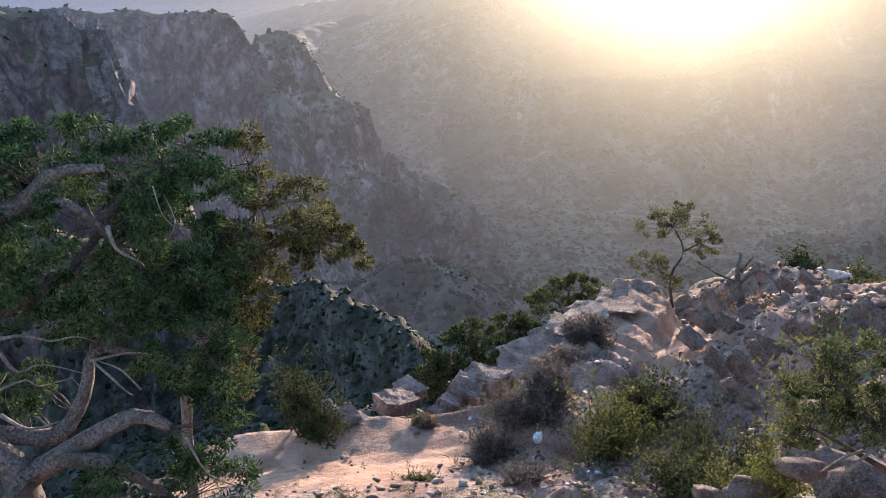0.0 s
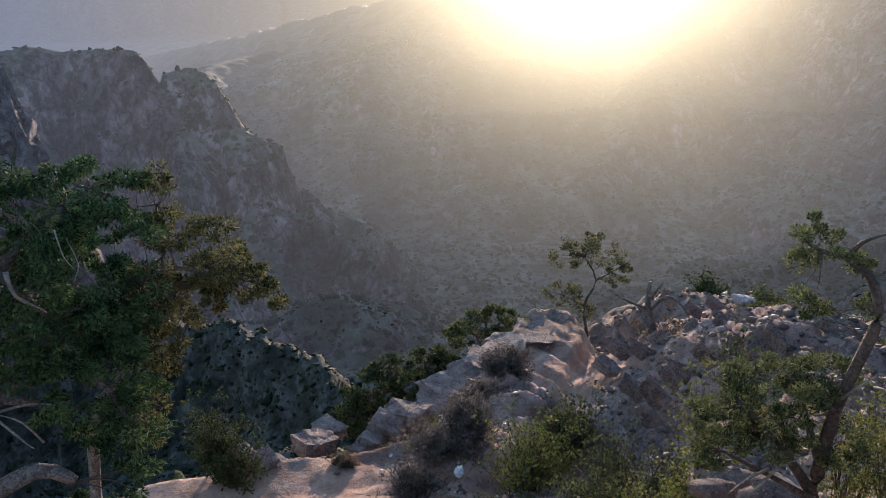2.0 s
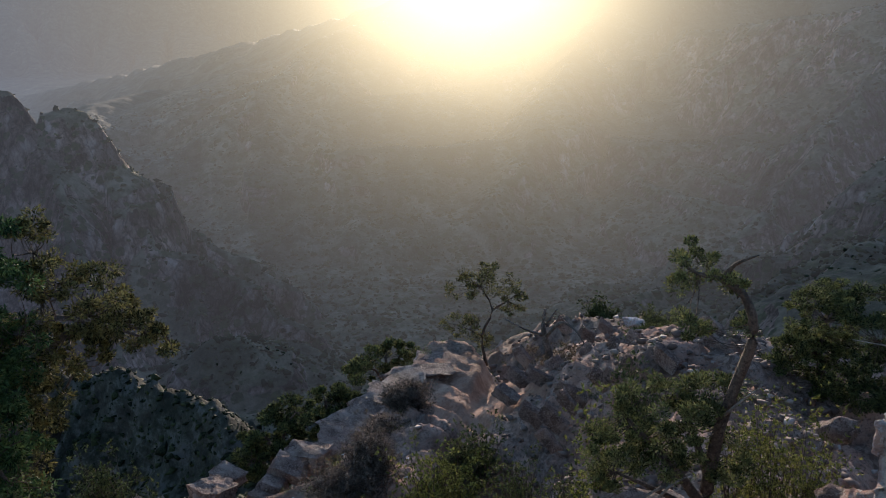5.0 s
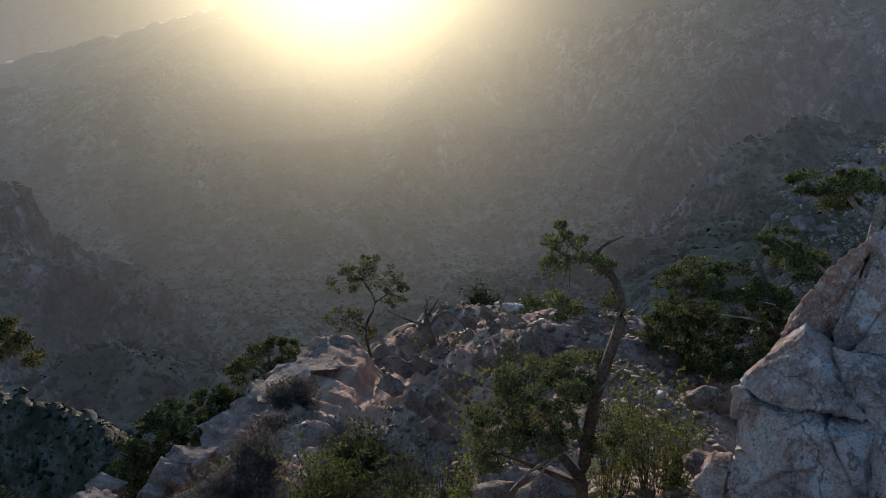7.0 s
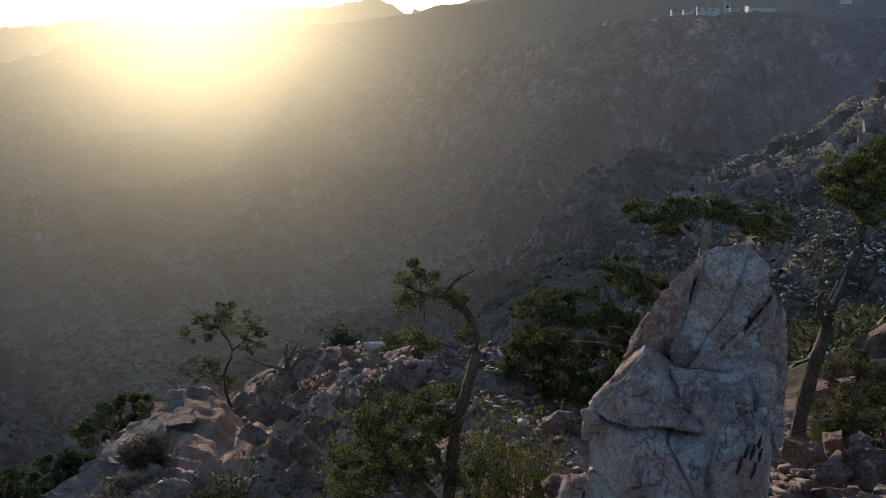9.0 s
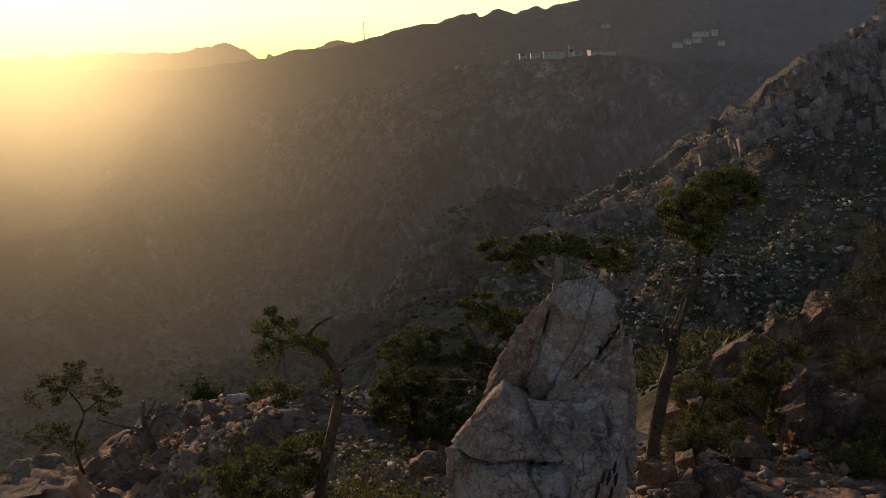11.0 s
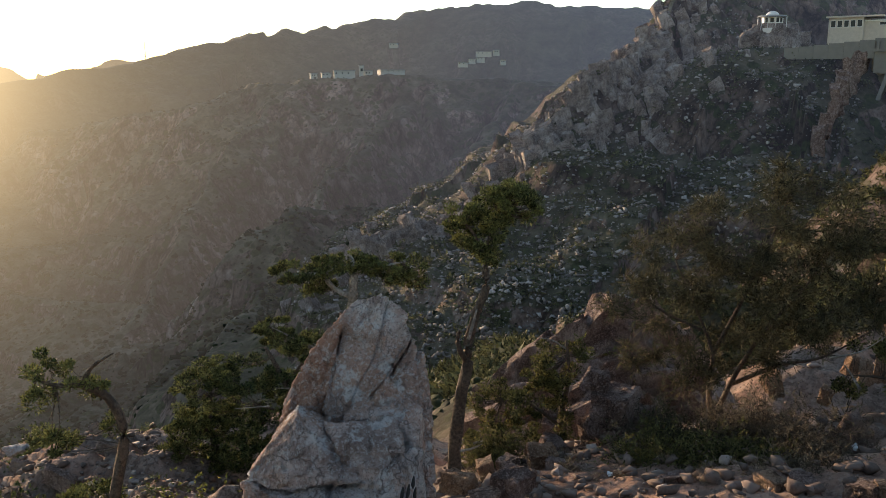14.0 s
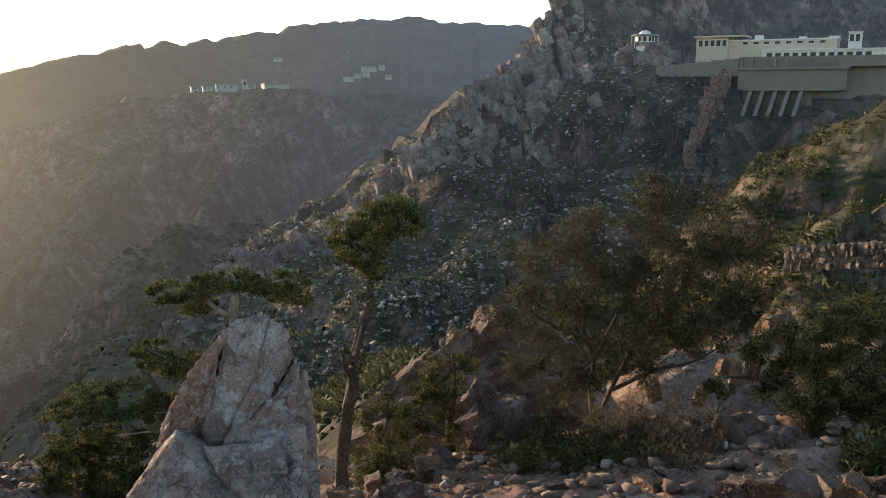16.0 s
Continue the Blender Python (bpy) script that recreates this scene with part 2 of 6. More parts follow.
    c = n.mix(n.ramp(n.math("MULTIPLY", reach, 0.01), (0.30, 0.0), (0.55, 1.0)), near, far)
    h1 = n.math("ADD", n.math("MULTIPLY", n.noise(p, 7.0, 6, 0.72), 0.06), n.math("MULTIPLY", n.noise(p, 1.6, 6, 0.65), 0.12))
    h2 = n.math("ADD", n.math("MULTIPLY", n.noise(p, 0.35, 7, 0.68), 0.4), n.math("MULTIPLY", n.noise(p, 0.06, 6, 0.62), 3.0))
    farness = n.math("MULTIPLY", reach, 0.01, clamp=True)
    h = n.math("ADD", h1, n.math("MULTIPLY", h2, farness))
    n.finish(c, 0.95, h, 0.8, 1.0, spec=0.1)
    # haze is painted over the mountains' own colour as emission
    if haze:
        paint_haze(n, p)
    return n.mat


# strengths and length of the painted haze and sun glare
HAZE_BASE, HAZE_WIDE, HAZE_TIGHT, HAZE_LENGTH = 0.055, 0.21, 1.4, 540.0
n = Nodes("distant_scrub")
rand = n.add("ShaderNodeNewGeometry").outputs["Random Per Island"]
n.finish(n.ramp(rand, (0.0, (0.012, 0.016, 0.009)), (0.6, (0.038, 0.042, 0.020)), (1.0, (0.085, 0.082, 0.040))), 0.95, spec=0.05)
paint_haze(n, n.coord())
M_FAR_SCRUB = n.mat
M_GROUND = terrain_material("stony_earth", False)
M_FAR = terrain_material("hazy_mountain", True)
M_PALE_ROCK = rock_material("pale_granite", (0.34, 0.255, 0.23), (0.68, 0.565, 0.53), (0.78, 0.72, 0.70), 1.0, (0.55, 0.355, 0.28), 0.75, 0.06)
M_PINK_GRANITE = rock_material("pink_granite", (0.30, 0.205, 0.175), (0.59, 0.455, 0.41), (0.72, 0.62, 0.585), 1.0, (0.52, 0.30, 0.22), 0.7, 0.06)
M_RUST_GRANITE = rock_material("rusty_granite", (0.30, 0.18, 0.14), (0.57, 0.385, 0.315), (0.70, 0.56, 0.51), 1.0, (0.47, 0.24, 0.16), 0.4, 0.06)
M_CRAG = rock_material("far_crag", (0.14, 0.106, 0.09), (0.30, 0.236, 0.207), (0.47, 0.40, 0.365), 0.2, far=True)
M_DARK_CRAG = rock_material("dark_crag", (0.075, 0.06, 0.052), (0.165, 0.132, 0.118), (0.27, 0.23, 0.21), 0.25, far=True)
M_PINK_ROCK = rock_material("pink_rock", (0.15, 0.098, 0.08), (0.32, 0.222, 0.182), (0.47, 0.36, 0.305), 0.9)
M_BROWN_RED = rock_material("red_brown_rock", (0.105, 0.062, 0.050), (0.235, 0.152, 0.128), (0.39, 0.29, 0.255), 1.1)
M_WALL_STONE = rock_material("wall_stone", (0.11, 0.082, 0.066), (0.23, 0.178, 0.148), (0.36, 0.295, 0.25), 0.6)
M_ORANGE_ROCK = rock_material("orange_rock", (0.20, 0.11, 0.065), (0.38, 0.23, 0.145), (0.50, 0.35, 0.25), 0.8)
M_JUNIPER = leaf_material("juniper_foliage", (0.012, 0.030, 0.012), (0.078, 0.120, 0.040))
M_DARK_JUNIPER = leaf_material("dark_juniper_foliage", (0.016, 0.025, 0.013), (0.105, 0.118, 0.042))
M_YELLOW_LEAF = leaf_material("yellow_green_foliage", (0.08, 0.095, 0.025), (0.28, 0.27, 0.07))
M_GREEN_LEAF = leaf_material("green_foliage", (0.030, 0.040, 0.016), (0.165, 0.170, 0.062))
M_DRY = leaf_material("dry_twigs", (0.06, 0.046, 0.032), (0.19, 0.15, 0.10))
M_GREY_TWIG = leaf_material("grey_twigs", (0.05, 0.041, 0.035), (0.20, 0.165, 0.135))
M_OLIVE = leaf_material("olive_juniper_foliage", (0.026, 0.030, 0.012), (0.170, 0.155, 0.056))
M_DARK_TWIG = leaf_material("dark_twigs", (0.028, 0.027, 0.016), (0.108, 0.096, 0.052))
M_BARK = wood_material("juniper_bark", (0.040, 0.029, 0.022), (0.15, 0.112, 0.085))
M_LIMB = wood_material("grey_juniper_bark", (0.05, 0.040, 0.033), (0.23, 0.195, 0.168))
M_GREY_WOOD = wood_material("weathered_wood", (0.12, 0.105, 0.09), (0.36, 0.33, 0.29))
M_HILL_SCRUB = leaf_material("hillside_scrub_leaf", (0.030, 0.034, 0.018), (0.125, 0.126, 0.058), far=True)
M_BANK = leaf_material("bank_scrub_leaf", (0.036, 0.038, 0.016), (0.145, 0.135, 0.055))
M_SCRUB = leaf_material("dark_scrub", (0.012, 0.017, 0.010), (0.050, 0.056, 0.024))


def plain(name, colour, rough=0.8, scale=1.0):
    n = Nodes(name)
    p = n.coord()
    f = n.noise(p, 1.5 * scale, 5, 0.65)
    c = n.mix(n.ramp(f, (0.35, 0.0), (0.75, 0.5)), colour, tuple(v * 0.62 for v in colour))
    return n.finish(c, rough, n.noise(p, 12 * scale, 4), 0.2, 0.03)


M_CREAM = plain("cream_render", (0.62, 0.54, 0.46))
M_WHITE = plain("white_paint", (0.78, 0.76, 0.74))
M_FAR_WALL = plain("pale_house_wall", (0.50, 0.48, 0.45))
M_CONCRETE = plain("weathered_concrete", (0.25, 0.232, 0.21), 0.9, 0.35)
M_WINDOW = plain("dark_window", (0.05, 0.055, 0.06), 0.25)
M_ROOF = plain("grey_roof", (0.33, 0.32, 0.31))
M_LITTER = plain("pale_plastic", (0.62, 0.66, 0.68), 0.4, 8)
M_CHAR = plain("black_marks", (0.03, 0.03, 0.032), 0.8, 6)
M_METAL = plain("grey_steel", (0.25, 0.25, 0.26), 0.5)

# ---------------------------------------------------------------- terrain


def hash_grid(ix, iy, seed):
    h = (ix.astype(np.int64) * 374761393 + iy.astype(np.int64) * 668265263 + seed * 144269504) & 0xFFFFFFFF
    h = ((h ^ (h >> 13)) * 1274126177) & 0xFFFFFFFF
    return ((h ^ (h >> 16)) & 0xFFFF) / 65535.0


def value_noise(x, y, seed):
    """Smooth noise from -1 to 1 with cells one metre wide."""
    ix, iy = np.floor(x), np.floor(y)
    fx, fy = x - ix, y - iy
    total = np.zeros_like(x)
    for dx in (0, 1):
        for dy in (0, 1):
            a = hash_grid(ix + dx, iy + dy, seed) * 2 * np.pi
            gx, gy = fx - dx, fy - dy
            wx = 1 - fx * fx * fx * (fx * (fx * 6 - 15) + 10) if dx == 0 else fx * fx * fx * (fx * (fx * 6 - 15) + 10)
            wy = 1 - fy * fy * fy * (fy * (fy * 6 - 15) + 10) if dy == 0 else fy * fy * fy * (fy * (fy * 6 - 15) + 10)
            total += wx * wy * (np.cos(a) * gx + np.sin(a) * gy)
    return total * 1.5


def spot(az, reach, z):
    """A place by its bearing from the viewpoint, its reach and its height."""
    return (reach * math.sin(radians(az)), reach * math.cos(radians(az)), z)


def ridge_height(x, y, crest, slope, flat=0.0, flute=0.0, seed=1):
    """The height of a ridge that falls off on both sides of its crest line, cut by gullies that run down from the crest."""
    best = np.full_like(x, -1e9)
    top, fall, along = np.zeros_like(x), np.zeros_like(x), np.zeros_like(x)
    run = 0.0
    for (ax, ay, az), (bx, by, bz) in zip(crest[:-1], crest[1:]):
        ux, uy = bx - ax, by - ay
        length = math.hypot(ux, uy)
        s = np.clip(((x - ax) * ux + (y - ay) * uy) / (length * length), 0, 1)
        d = np.maximum(np.hypot(x - ax - s * ux, y - ay - s * uy) - flat, 0)
        zc = az + s * (bz - az)
        new_best = zc - slope * d
        take = new_best > best
        best = np.where(take, new_best, best)
        top, fall, along = np.where(take, zc, top), np.where(take, d, fall), np.where(take, run + s * length, along)
        run += length
    if not flute:
        best = top - slope * (fall + 0.11 * np.maximum(fall - 3.0, 0) ** 2)
    else:
        top = top + min(0.06 * flute, 2.0) * (value_noise(along * 3.1 / flute + 2.7 * seed, 0.3 + 0 * along, seed + 5) + 0.5 * value_noise(along * 8.3 / flute, 0.7 + 0 * along, seed + 6)) * np.exp(-fall / (0.5 * flute))
        cut = 0.0
        for k, share in ((1.0, 0.46), (2.3, 0.28), (5.1, 0.18), (11.0, 0.10)):
            cut = cut + share * np.abs(value_noise(along * k / flute + 5.0 * seed, fall * k / (flute * 4.0) + seed, seed + int(10 * k)))
        best = top - slope * (0.80 * fall + 2.4 * cut * np.minimum(fall, 1.1 * flute))
    return best


def ridge_bound(x, y, crest, slope, flat):
    """Where a ridge can matter at all: an upper bound from the box round its crest."""
    xs, ys, zs = zip(*crest)
    d = np.hypot(np.maximum(np.maximum(min(xs) - x, x - max(xs)), 0), np.maximum(np.maximum(min(ys) - y, y - max(ys)), 0))
    return max(zs) - slope * 0.86 * np.maximum(d - flat, 0)


def raise_ridges(z, x, y, ridges, seed):
    for k, (crest, slope, flat, blend, flute) in enumerate(ridges):
        near = np.nonzero(ridge_bound(x, y, crest, slope, flat) > z - blend)[0]
        if len(near):
            z[near] = smooth_max(z[near], ridge_height(x[near], y[near], crest, slope, flat, flute, k + seed), blend)
    return z


def smooth_max(a, b, k):
    h = np.clip(0.5 + 0.5 * (a - b) / k, 0, 1)
    return b + (a - b) * h + k * h * (1 - h)


def step(v, a, b):
    s = np.clip((v - a) / (b - a), 0, 1)
    return s * s * (3 - 2 * s)


# crest lines by bearing, reach and height; then slope, flat width, blend and the gullies' spacing
NEAR_RIDGES = [
    ([spot(-16, 20, -13.8), spot(0, 20, -13.5), spot(8, 20, -12.7), spot(12.5, 27, -13.8), spot(14, 31, -14.0)], 2.0, 1.25, 0.4, 0),
    ([spot(38, 17, -9.4), spot(33, 25, -10.8), spot(28, 31, -12.5), spot(24, 35, -13.8)], 0.62, 0.8, 0.5, 0),
    ([spot(33, 25, -10.8), spot(42, 27, -11.4), spot(50, 26, -11.8)], 0.5, 2.0, 0.8, 0),
    ([spot(60, 22, -8.6), spot(65, 24, -6.7), spot(72, 25, -7.6)], 1.0, 0.4, 0.4, 3),
    ([spot(79, 30, -9.0), spot(84, 33, -8.8), spot(95, 35, -8.6), spot(104, 38, -7.6)], 0.6, 1.0, 0.6, 4),
]
FAR_RIDGES = [
    # left cliffs
    ([spot(-50, 210, 10), spot(-30, 210, -12), spot(-22, 210, -24), spot(-19.8, 212, -46), spot(-17, 218, -84)], 1.5, 2.0, 3, 24),
    ([spot(-45, 360, 20), spot(-26, 360, -34), spot(-16, 350, -37), spot(-13.6, 346, -38), spot(-12.4, 345, -47), spot(-10.9, 340, -43.5), spot(-9.6, 336, -49), spot(-8.3, 332, -64), spot(-7.3, 330, -71), spot(-5.5, 325, -81), spot(-3.2, 320, -87), spot(-0.9, 315, -95), spot(1.9, 308, -106), spot(4.2, 300, -116)], 1.0, 1.0, 3, 26),
    ([spot(-7.3, 326, -74), spot(-5.6, 300, -86), spot(-0.9, 285, -97), spot(3.5, 272, -111)], 0.95, 0.8, 2, 18),
    ([spot(-12, 338, -52), spot(-11, 290, -82), spot(-9.5, 250, -104)], 1.1, 0.8, 2, 18),
    ([spot(-30, 125, -38), spot(-12.4, 112, -49), spot(-9.2, 106, -47.5), spot(-6, 98, -46.5), spot(-3.6, 90, -46.5), spot(-2, 83, -49)], 0.85, 1.0, 3, 8),
    ([spot(-4, 235, -101), spot(-1.8, 230, -97), spot(1, 225, -104)], 0.5, 3.0, 5, 14),
    # hill across the stream, falling away to the left
    ([spot(12, 760, -12), spot(9.5, 700, -30), spot(7, 650, -33), spot(4.4, 610, -49), spot(1.8, 560, -62), spot(-1, 520, -76), spot(-3, 490, -89), spot(-5.5, 440, -112)], 0.34, 2.0, 6, 60),
    ([spot(6, 640, -38), spot(5, 500, -84), spot(7, 400, -112)], 0.42, 1.0, 5, 40),
    ([spot(1, 550, -68), spot(2, 450, -100), spot(4, 390, -117)], 0.40, 1.0, 5, 40),
    # opposite slope and skyline
    ([spot(-14, 1500, -180), spot(-6, 1200, -110), spot(4, 900, -45), spot(12, 760, -10), spot(18.9, 720, -7), spot(24.9, 720, -6), spot(30, 740, 4), spot(35, 800, 16), spot(38, 850, 30), spot(43.7, 900, 51), spot(48, 950, 58), spot(55, 1000, 84), spot(60, 1000, 87), spot(68, 1000, 76), spot(80, 1000, 95)], 0.36, 4.0, 10, 150),
    # plateau edge with the houses
    ([spot(30, 640, -34), spot(37, 570, -18), spot(43, 545, -2), spot(49.6, 540, 3), spot(58.2, 540, -1), spot(66, 490, -7), spot(75, 420, -4)], 0.68, 14.0, 5, 70),
    # spurs on the wall
    ([spot(44, 540, -3), spot(38, 430, -58), spot(33, 350, -100)], 0.85, 1.5, 5, 40),
    ([spot(53, 530, -2), spot(47, 410, -44), spot(42, 330, -88)], 0.9, 1.5, 5, 40),
    ([spot(60, 520, -2), spot(56, 420, -38), spot(51, 330, -80)], 0.9, 1.5, 5, 40),
    ([spot(24, 710, -12), spot(20, 520, -70), spot(16, 400, -110)], 0.55, 2.0, 8, 60),
    ([spot(14, 740, -16), spot(11, 560, -84), spot(9, 430, -120)], 0.55, 2.0, 8, 60),
    # right hillside spur
    ([spot(86, 420, 66), spot(76.5, 330, 44), spot(70.6, 275, 28.5), spot(67.8, 255, 13), spot(65.6, 240, 4), spot(63.2, 232, -1.5), spot(61.2, 222, -12.5), spot(58.1, 215, -28.5), spot(54.6, 206, -35.5), spot(48.7, 208, -38), spot(46.4, 202, -44), spot(44.4, 194, -57), spot(41, 186, -72)], 0.8, 1.0, 3, 22),
    ([spot(50, 330, -48), spot(43.8, 300, -45.5), spot(41, 295, -54.5), spot(36, 290, -77), spot(30, 300, -101), spot(25, 305, -119)], 0.85, 1.0, 4, 26),
    # terrace under the large building and the hill behind it
    ([spot(72, 238, 6.6), spot(75, 236, 7.6), spot(78.5, 236, 6.6)], 0.62, 7.0, 2, 26),
    ([spot(79, 240, -2.5), spot(84, 239, -2.5), spot(86.2, 236, 1.0), spot(104, 230, 2)], 0.6, 8.0, 2, 26),
    ([spot(77, 345, 40), spot(82, 400, 52), spot(88, 420, 37), spot(100, 400, 60)], 0.8, 4.0, 8, 50),
    # slope above the stone wall
    ([spot(79, 118, -24), spot(85, 130, -10), spot(89.5, 140, 1), spot(96, 150, 9)], 0.75, 1.0, 2, 16),
    ([spot(88, 84, -9.5), spot(92, 86, -6.5), spot(104, 90, -2)], 0.6, 1.0, 1, 8),
    # farthest peaks
    ([spot(-60, 2400, 60), spot(-30, 2600, 10), spot(-12, 2600, -25), spot(-4, 2600, -10), spot(4, 2600, -35), spot(10, 2600, -10), spot(16, 2500, 22), spot(22.8, 2500, 30), spot(26.6, 2500, 57), spot(29.9, 2500, 18), spot(32, 2500, 35), spot(33.9, 2500, 62), spot(37, 2500, 40), spot(45, 2500, 30)], 0.35, 3.0, 10, 160),
]


def bareness(x, y):
    near = np.minimum(*[np.hypot((x - cx) / wide, (y - cy) / deep) for (cx, cy), (wide, deep) in BARE_EARTH])
    return 1 - step(near, 0.75, 1.1)


def ground_height(x, y):
    r = np.hypot(x, y) + 1e-6
    az = np.degrees(np.arctan2(x, y))
    warp = np.clip(r * 0.025, 0, 9) * step(r, 25, 80)
    wx = x + warp * value_noise(x / 34 + 3.1, y / 34, 11) + 0.4 * warp * value_noise(x / 11, y / 11, 13)
    wy = y + warp * value_noise(x / 34 + 31.7, y / 34, 12) + 0.4 * warp * value_noise(x / 11, y / 11 + 8.8, 14)
    # the brow under the viewpoint, and the bench that it drops to
    level = np.interp(az, [-40, 0, 20, 31, 45, 57, 83, 110], [-9.8, -9.7, -9.2, -7.6, -6.2, -5.5, -4.9, -4.6])
    fall = np.interp(az, [-40, 0, 20, 31, 45, 57, 83, 110], [0.5, 0.48, 0.5, 0.56, 0.42, 0.28, 0.12, 0.08])
    edge = np.interp(az, [-40, 0, 31, 45, 57, 75, 83, 110], [19, 19, 17, 13, 13.5, 15.5, 16, 17])
    bench = level - fall * (r - 11) - 0.8 * np.maximum(r - edge, 0)
    brow = -1.72 - 1.25 * np.maximum(r - 1.2, 0)
    knoll = smooth_max(brow, bench, 0.5)
    back = step(np.abs(az), 100, 150)
    knoll = knoll * (1 - back) + (-1.72 + 0.10 * np.minimum(r, 300)) * back
    turn = step(az, 32, 60)
    floor = -(8 - 2 * turn) - (0.62 - 0.35 * turn) * r
    floor = np.maximum(floor, -122 - 0.045 * np.maximum(r - 300, 0))
    floor = np.where(np.abs(az) > 110, -40.0, floor)
    z = smooth_max(knoll, floor, 0.8)
    z = raise_ridges(z, x, y, NEAR_RIDGES, 3)
    z = raise_ridges(z, wx, wy, FAR_RIDGES, 21)
    # weathering at every size that suits the distance
    rocky = np.interp(az, [-30, -12, 2, 9, 20, 45, 60, 100], [0.17, 0.10, 0.11, 0.24, 0.27, 0.22, 0.17, 0.17]) * (0.7 + 0.9 * np.abs(value_noise(x / 3.1, y / 3.1, 77))) * (1 - 0.7 * bareness(x, y))
    # slanting strata in the ledge and the scree
    dip = step(az, 6, 12) * (1 - step(az, 42, 50)) * step(r, 15, 20) * (1 - step(r, 36, 42))
    across = (x * 0.86 + y * 0.5) + 0.35 * z
    z = z + dip * 0.42 * (0.3 - np.abs(value_noise(across / 0.75, (x * 0.5 - y * 0.86) / 4.5, 78)) - 0.5 * np.abs(value_noise(across / 0.33, (x * 0.5 - y * 0.86) / 2.2, 79)))
    ribbed = (1 - step(az, -1, 5)) * step(az, -40, -30) * step(r, 46, 60) * (1 - step(r, 122, 130))
    z = z + ribbed * 1.6 * (0.3 - np.abs(value_noise((x * 0.94 - y * 0.34) / 4.2, (x * 0.34 + y * 0.94) / 26, 81)) - 0.5 * np.abs(value_noise((x * 0.94 - y * 0.34) / 1.7, (x * 0.34 + y * 0.94) / 12, 82)))
    lam = 0.2
    k = 0
    while lam < 45:
        band = step(r, lam * 3, lam * 8) * (1 - step(r, lam * 90, lam * 200))
        on = np.nonzero(band > 0)[0]
        v = value_noise(x[on] / lam + 17.3 * k, y[on] / lam - 9.1 * k, 40 + k)
        v = 0.45 * v + 0.55 * (0.3 - np.abs(v) * 1.5)
        z[on] += band[on] * v * lam * np.where(r[on] > 60, np.interp(r[on], [60, 130, 260, 420, 900], [0.10, 0.13, 0.08, 0.030, 0.025]), rocky[on])
        lam *= 1.8
        k += 1
    return z


def height_at(x, y):
    return float(ground_height(np.array([x], dtype=float), np.array([y], dtype=float))[0])


def sheet(name, stretches, material, fine, coarse=3.0):
    """A part of the ground out from the viewpoint, finer in the quarter that is looked at. stretches: from, to and count of rings."""
    az = np.concatenate([np.arange(-38, 98, fine), np.arange(98, 322, coarse)])
    rr = np.unique(np.concatenate([r0 * (r1 / r0) ** np.linspace(0, 1, count) for r0, r1, count in stretches]))
    if rr[0] < 0.05:
        rr = np.concatenate([[0.0], rr])
    rings = len(rr)
    A, Rr = np.meshgrid(np.radians(az), rr)
    x, y = Rr * np.sin(A), Rr * np.cos(A)
    z = ground_height(x.ravel(), y.ravel())
    co = np.stack([x.ravel(), y.ravel(), z], 1)
    n = len(az)
    i, j = np.meshgrid(np.arange(rings - 1), np.arange(n), indexing="ij")
    a = (i * n + j).ravel()
    b = (i * n + (j + 1) % n).ravel()
    quads = np.stack([a, a + n, b + n, b], 1)
    me = bpy.data.meshes.new(name)
    me.vertices.add(len(co))
    me.vertices.foreach_set("co", co.ravel())
    me.loops.add(quads.size)
    me.loops.foreach_set("vertex_index", quads.ravel())
    me.polygons.add(len(quads))
    me.polygons.foreach_set("loop_start", np.arange(0, quads.size, 4))
    me.update(calc_edges=True)
    me.validate()
    me.materials.append(material)
    me.shade_smooth()
    return new(name, me)


SPLIT = 130.0
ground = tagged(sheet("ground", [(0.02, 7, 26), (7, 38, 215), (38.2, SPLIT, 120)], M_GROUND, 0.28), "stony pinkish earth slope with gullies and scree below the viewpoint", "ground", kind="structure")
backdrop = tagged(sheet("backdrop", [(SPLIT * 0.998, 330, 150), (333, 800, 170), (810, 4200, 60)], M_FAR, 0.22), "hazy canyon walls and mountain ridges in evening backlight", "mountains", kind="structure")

# ---------------------------------------------------------------- building blocks


def mesh_object(name, co, faces, material, parent=None, label="", smooth=False):
    """An object of equal-sided faces from arrays."""
    me = bpy.data.meshes.new(name)
    co, faces = np.asarray(co, dtype=float), np.asarray(faces, dtype=np.int32)
    me.vertices.add(len(co))
    me.vertices.foreach_set("co", co.ravel())
    me.loops.add(faces.size)
    me.loops.foreach_set("vertex_index", faces.ravel())
    me.polygons.add(len(faces))
    me.polygons.foreach_set("loop_start", np.arange(0, faces.size, faces.shape[1]))
    me.update(calc_edges=True)
    me.materials.append(material)
    if smooth:
        me.shade_smooth()
    ob = new(name, me)
    ob.parent = parent
    if label:
        ob["label"] = label
    return ob


def part(name, bm, material, parent, label="", smooth=False):
    me = bpy.data.meshes.new(name)
    bm.to_mesh(me)
    bm.free()
    me.materials.append(material)
    if smooth:
        me.shade_smooth()
    ob = new(name, me)
    ob.parent = parent
    if label:
        ob["label"] = label
    return ob


def thing(name, place, label, category, group="", kind=""):
    ob = new(name)
    ob.empty_display_size = 0.2
    ob.location = place
    return tagged(ob, label, category, group, kind)


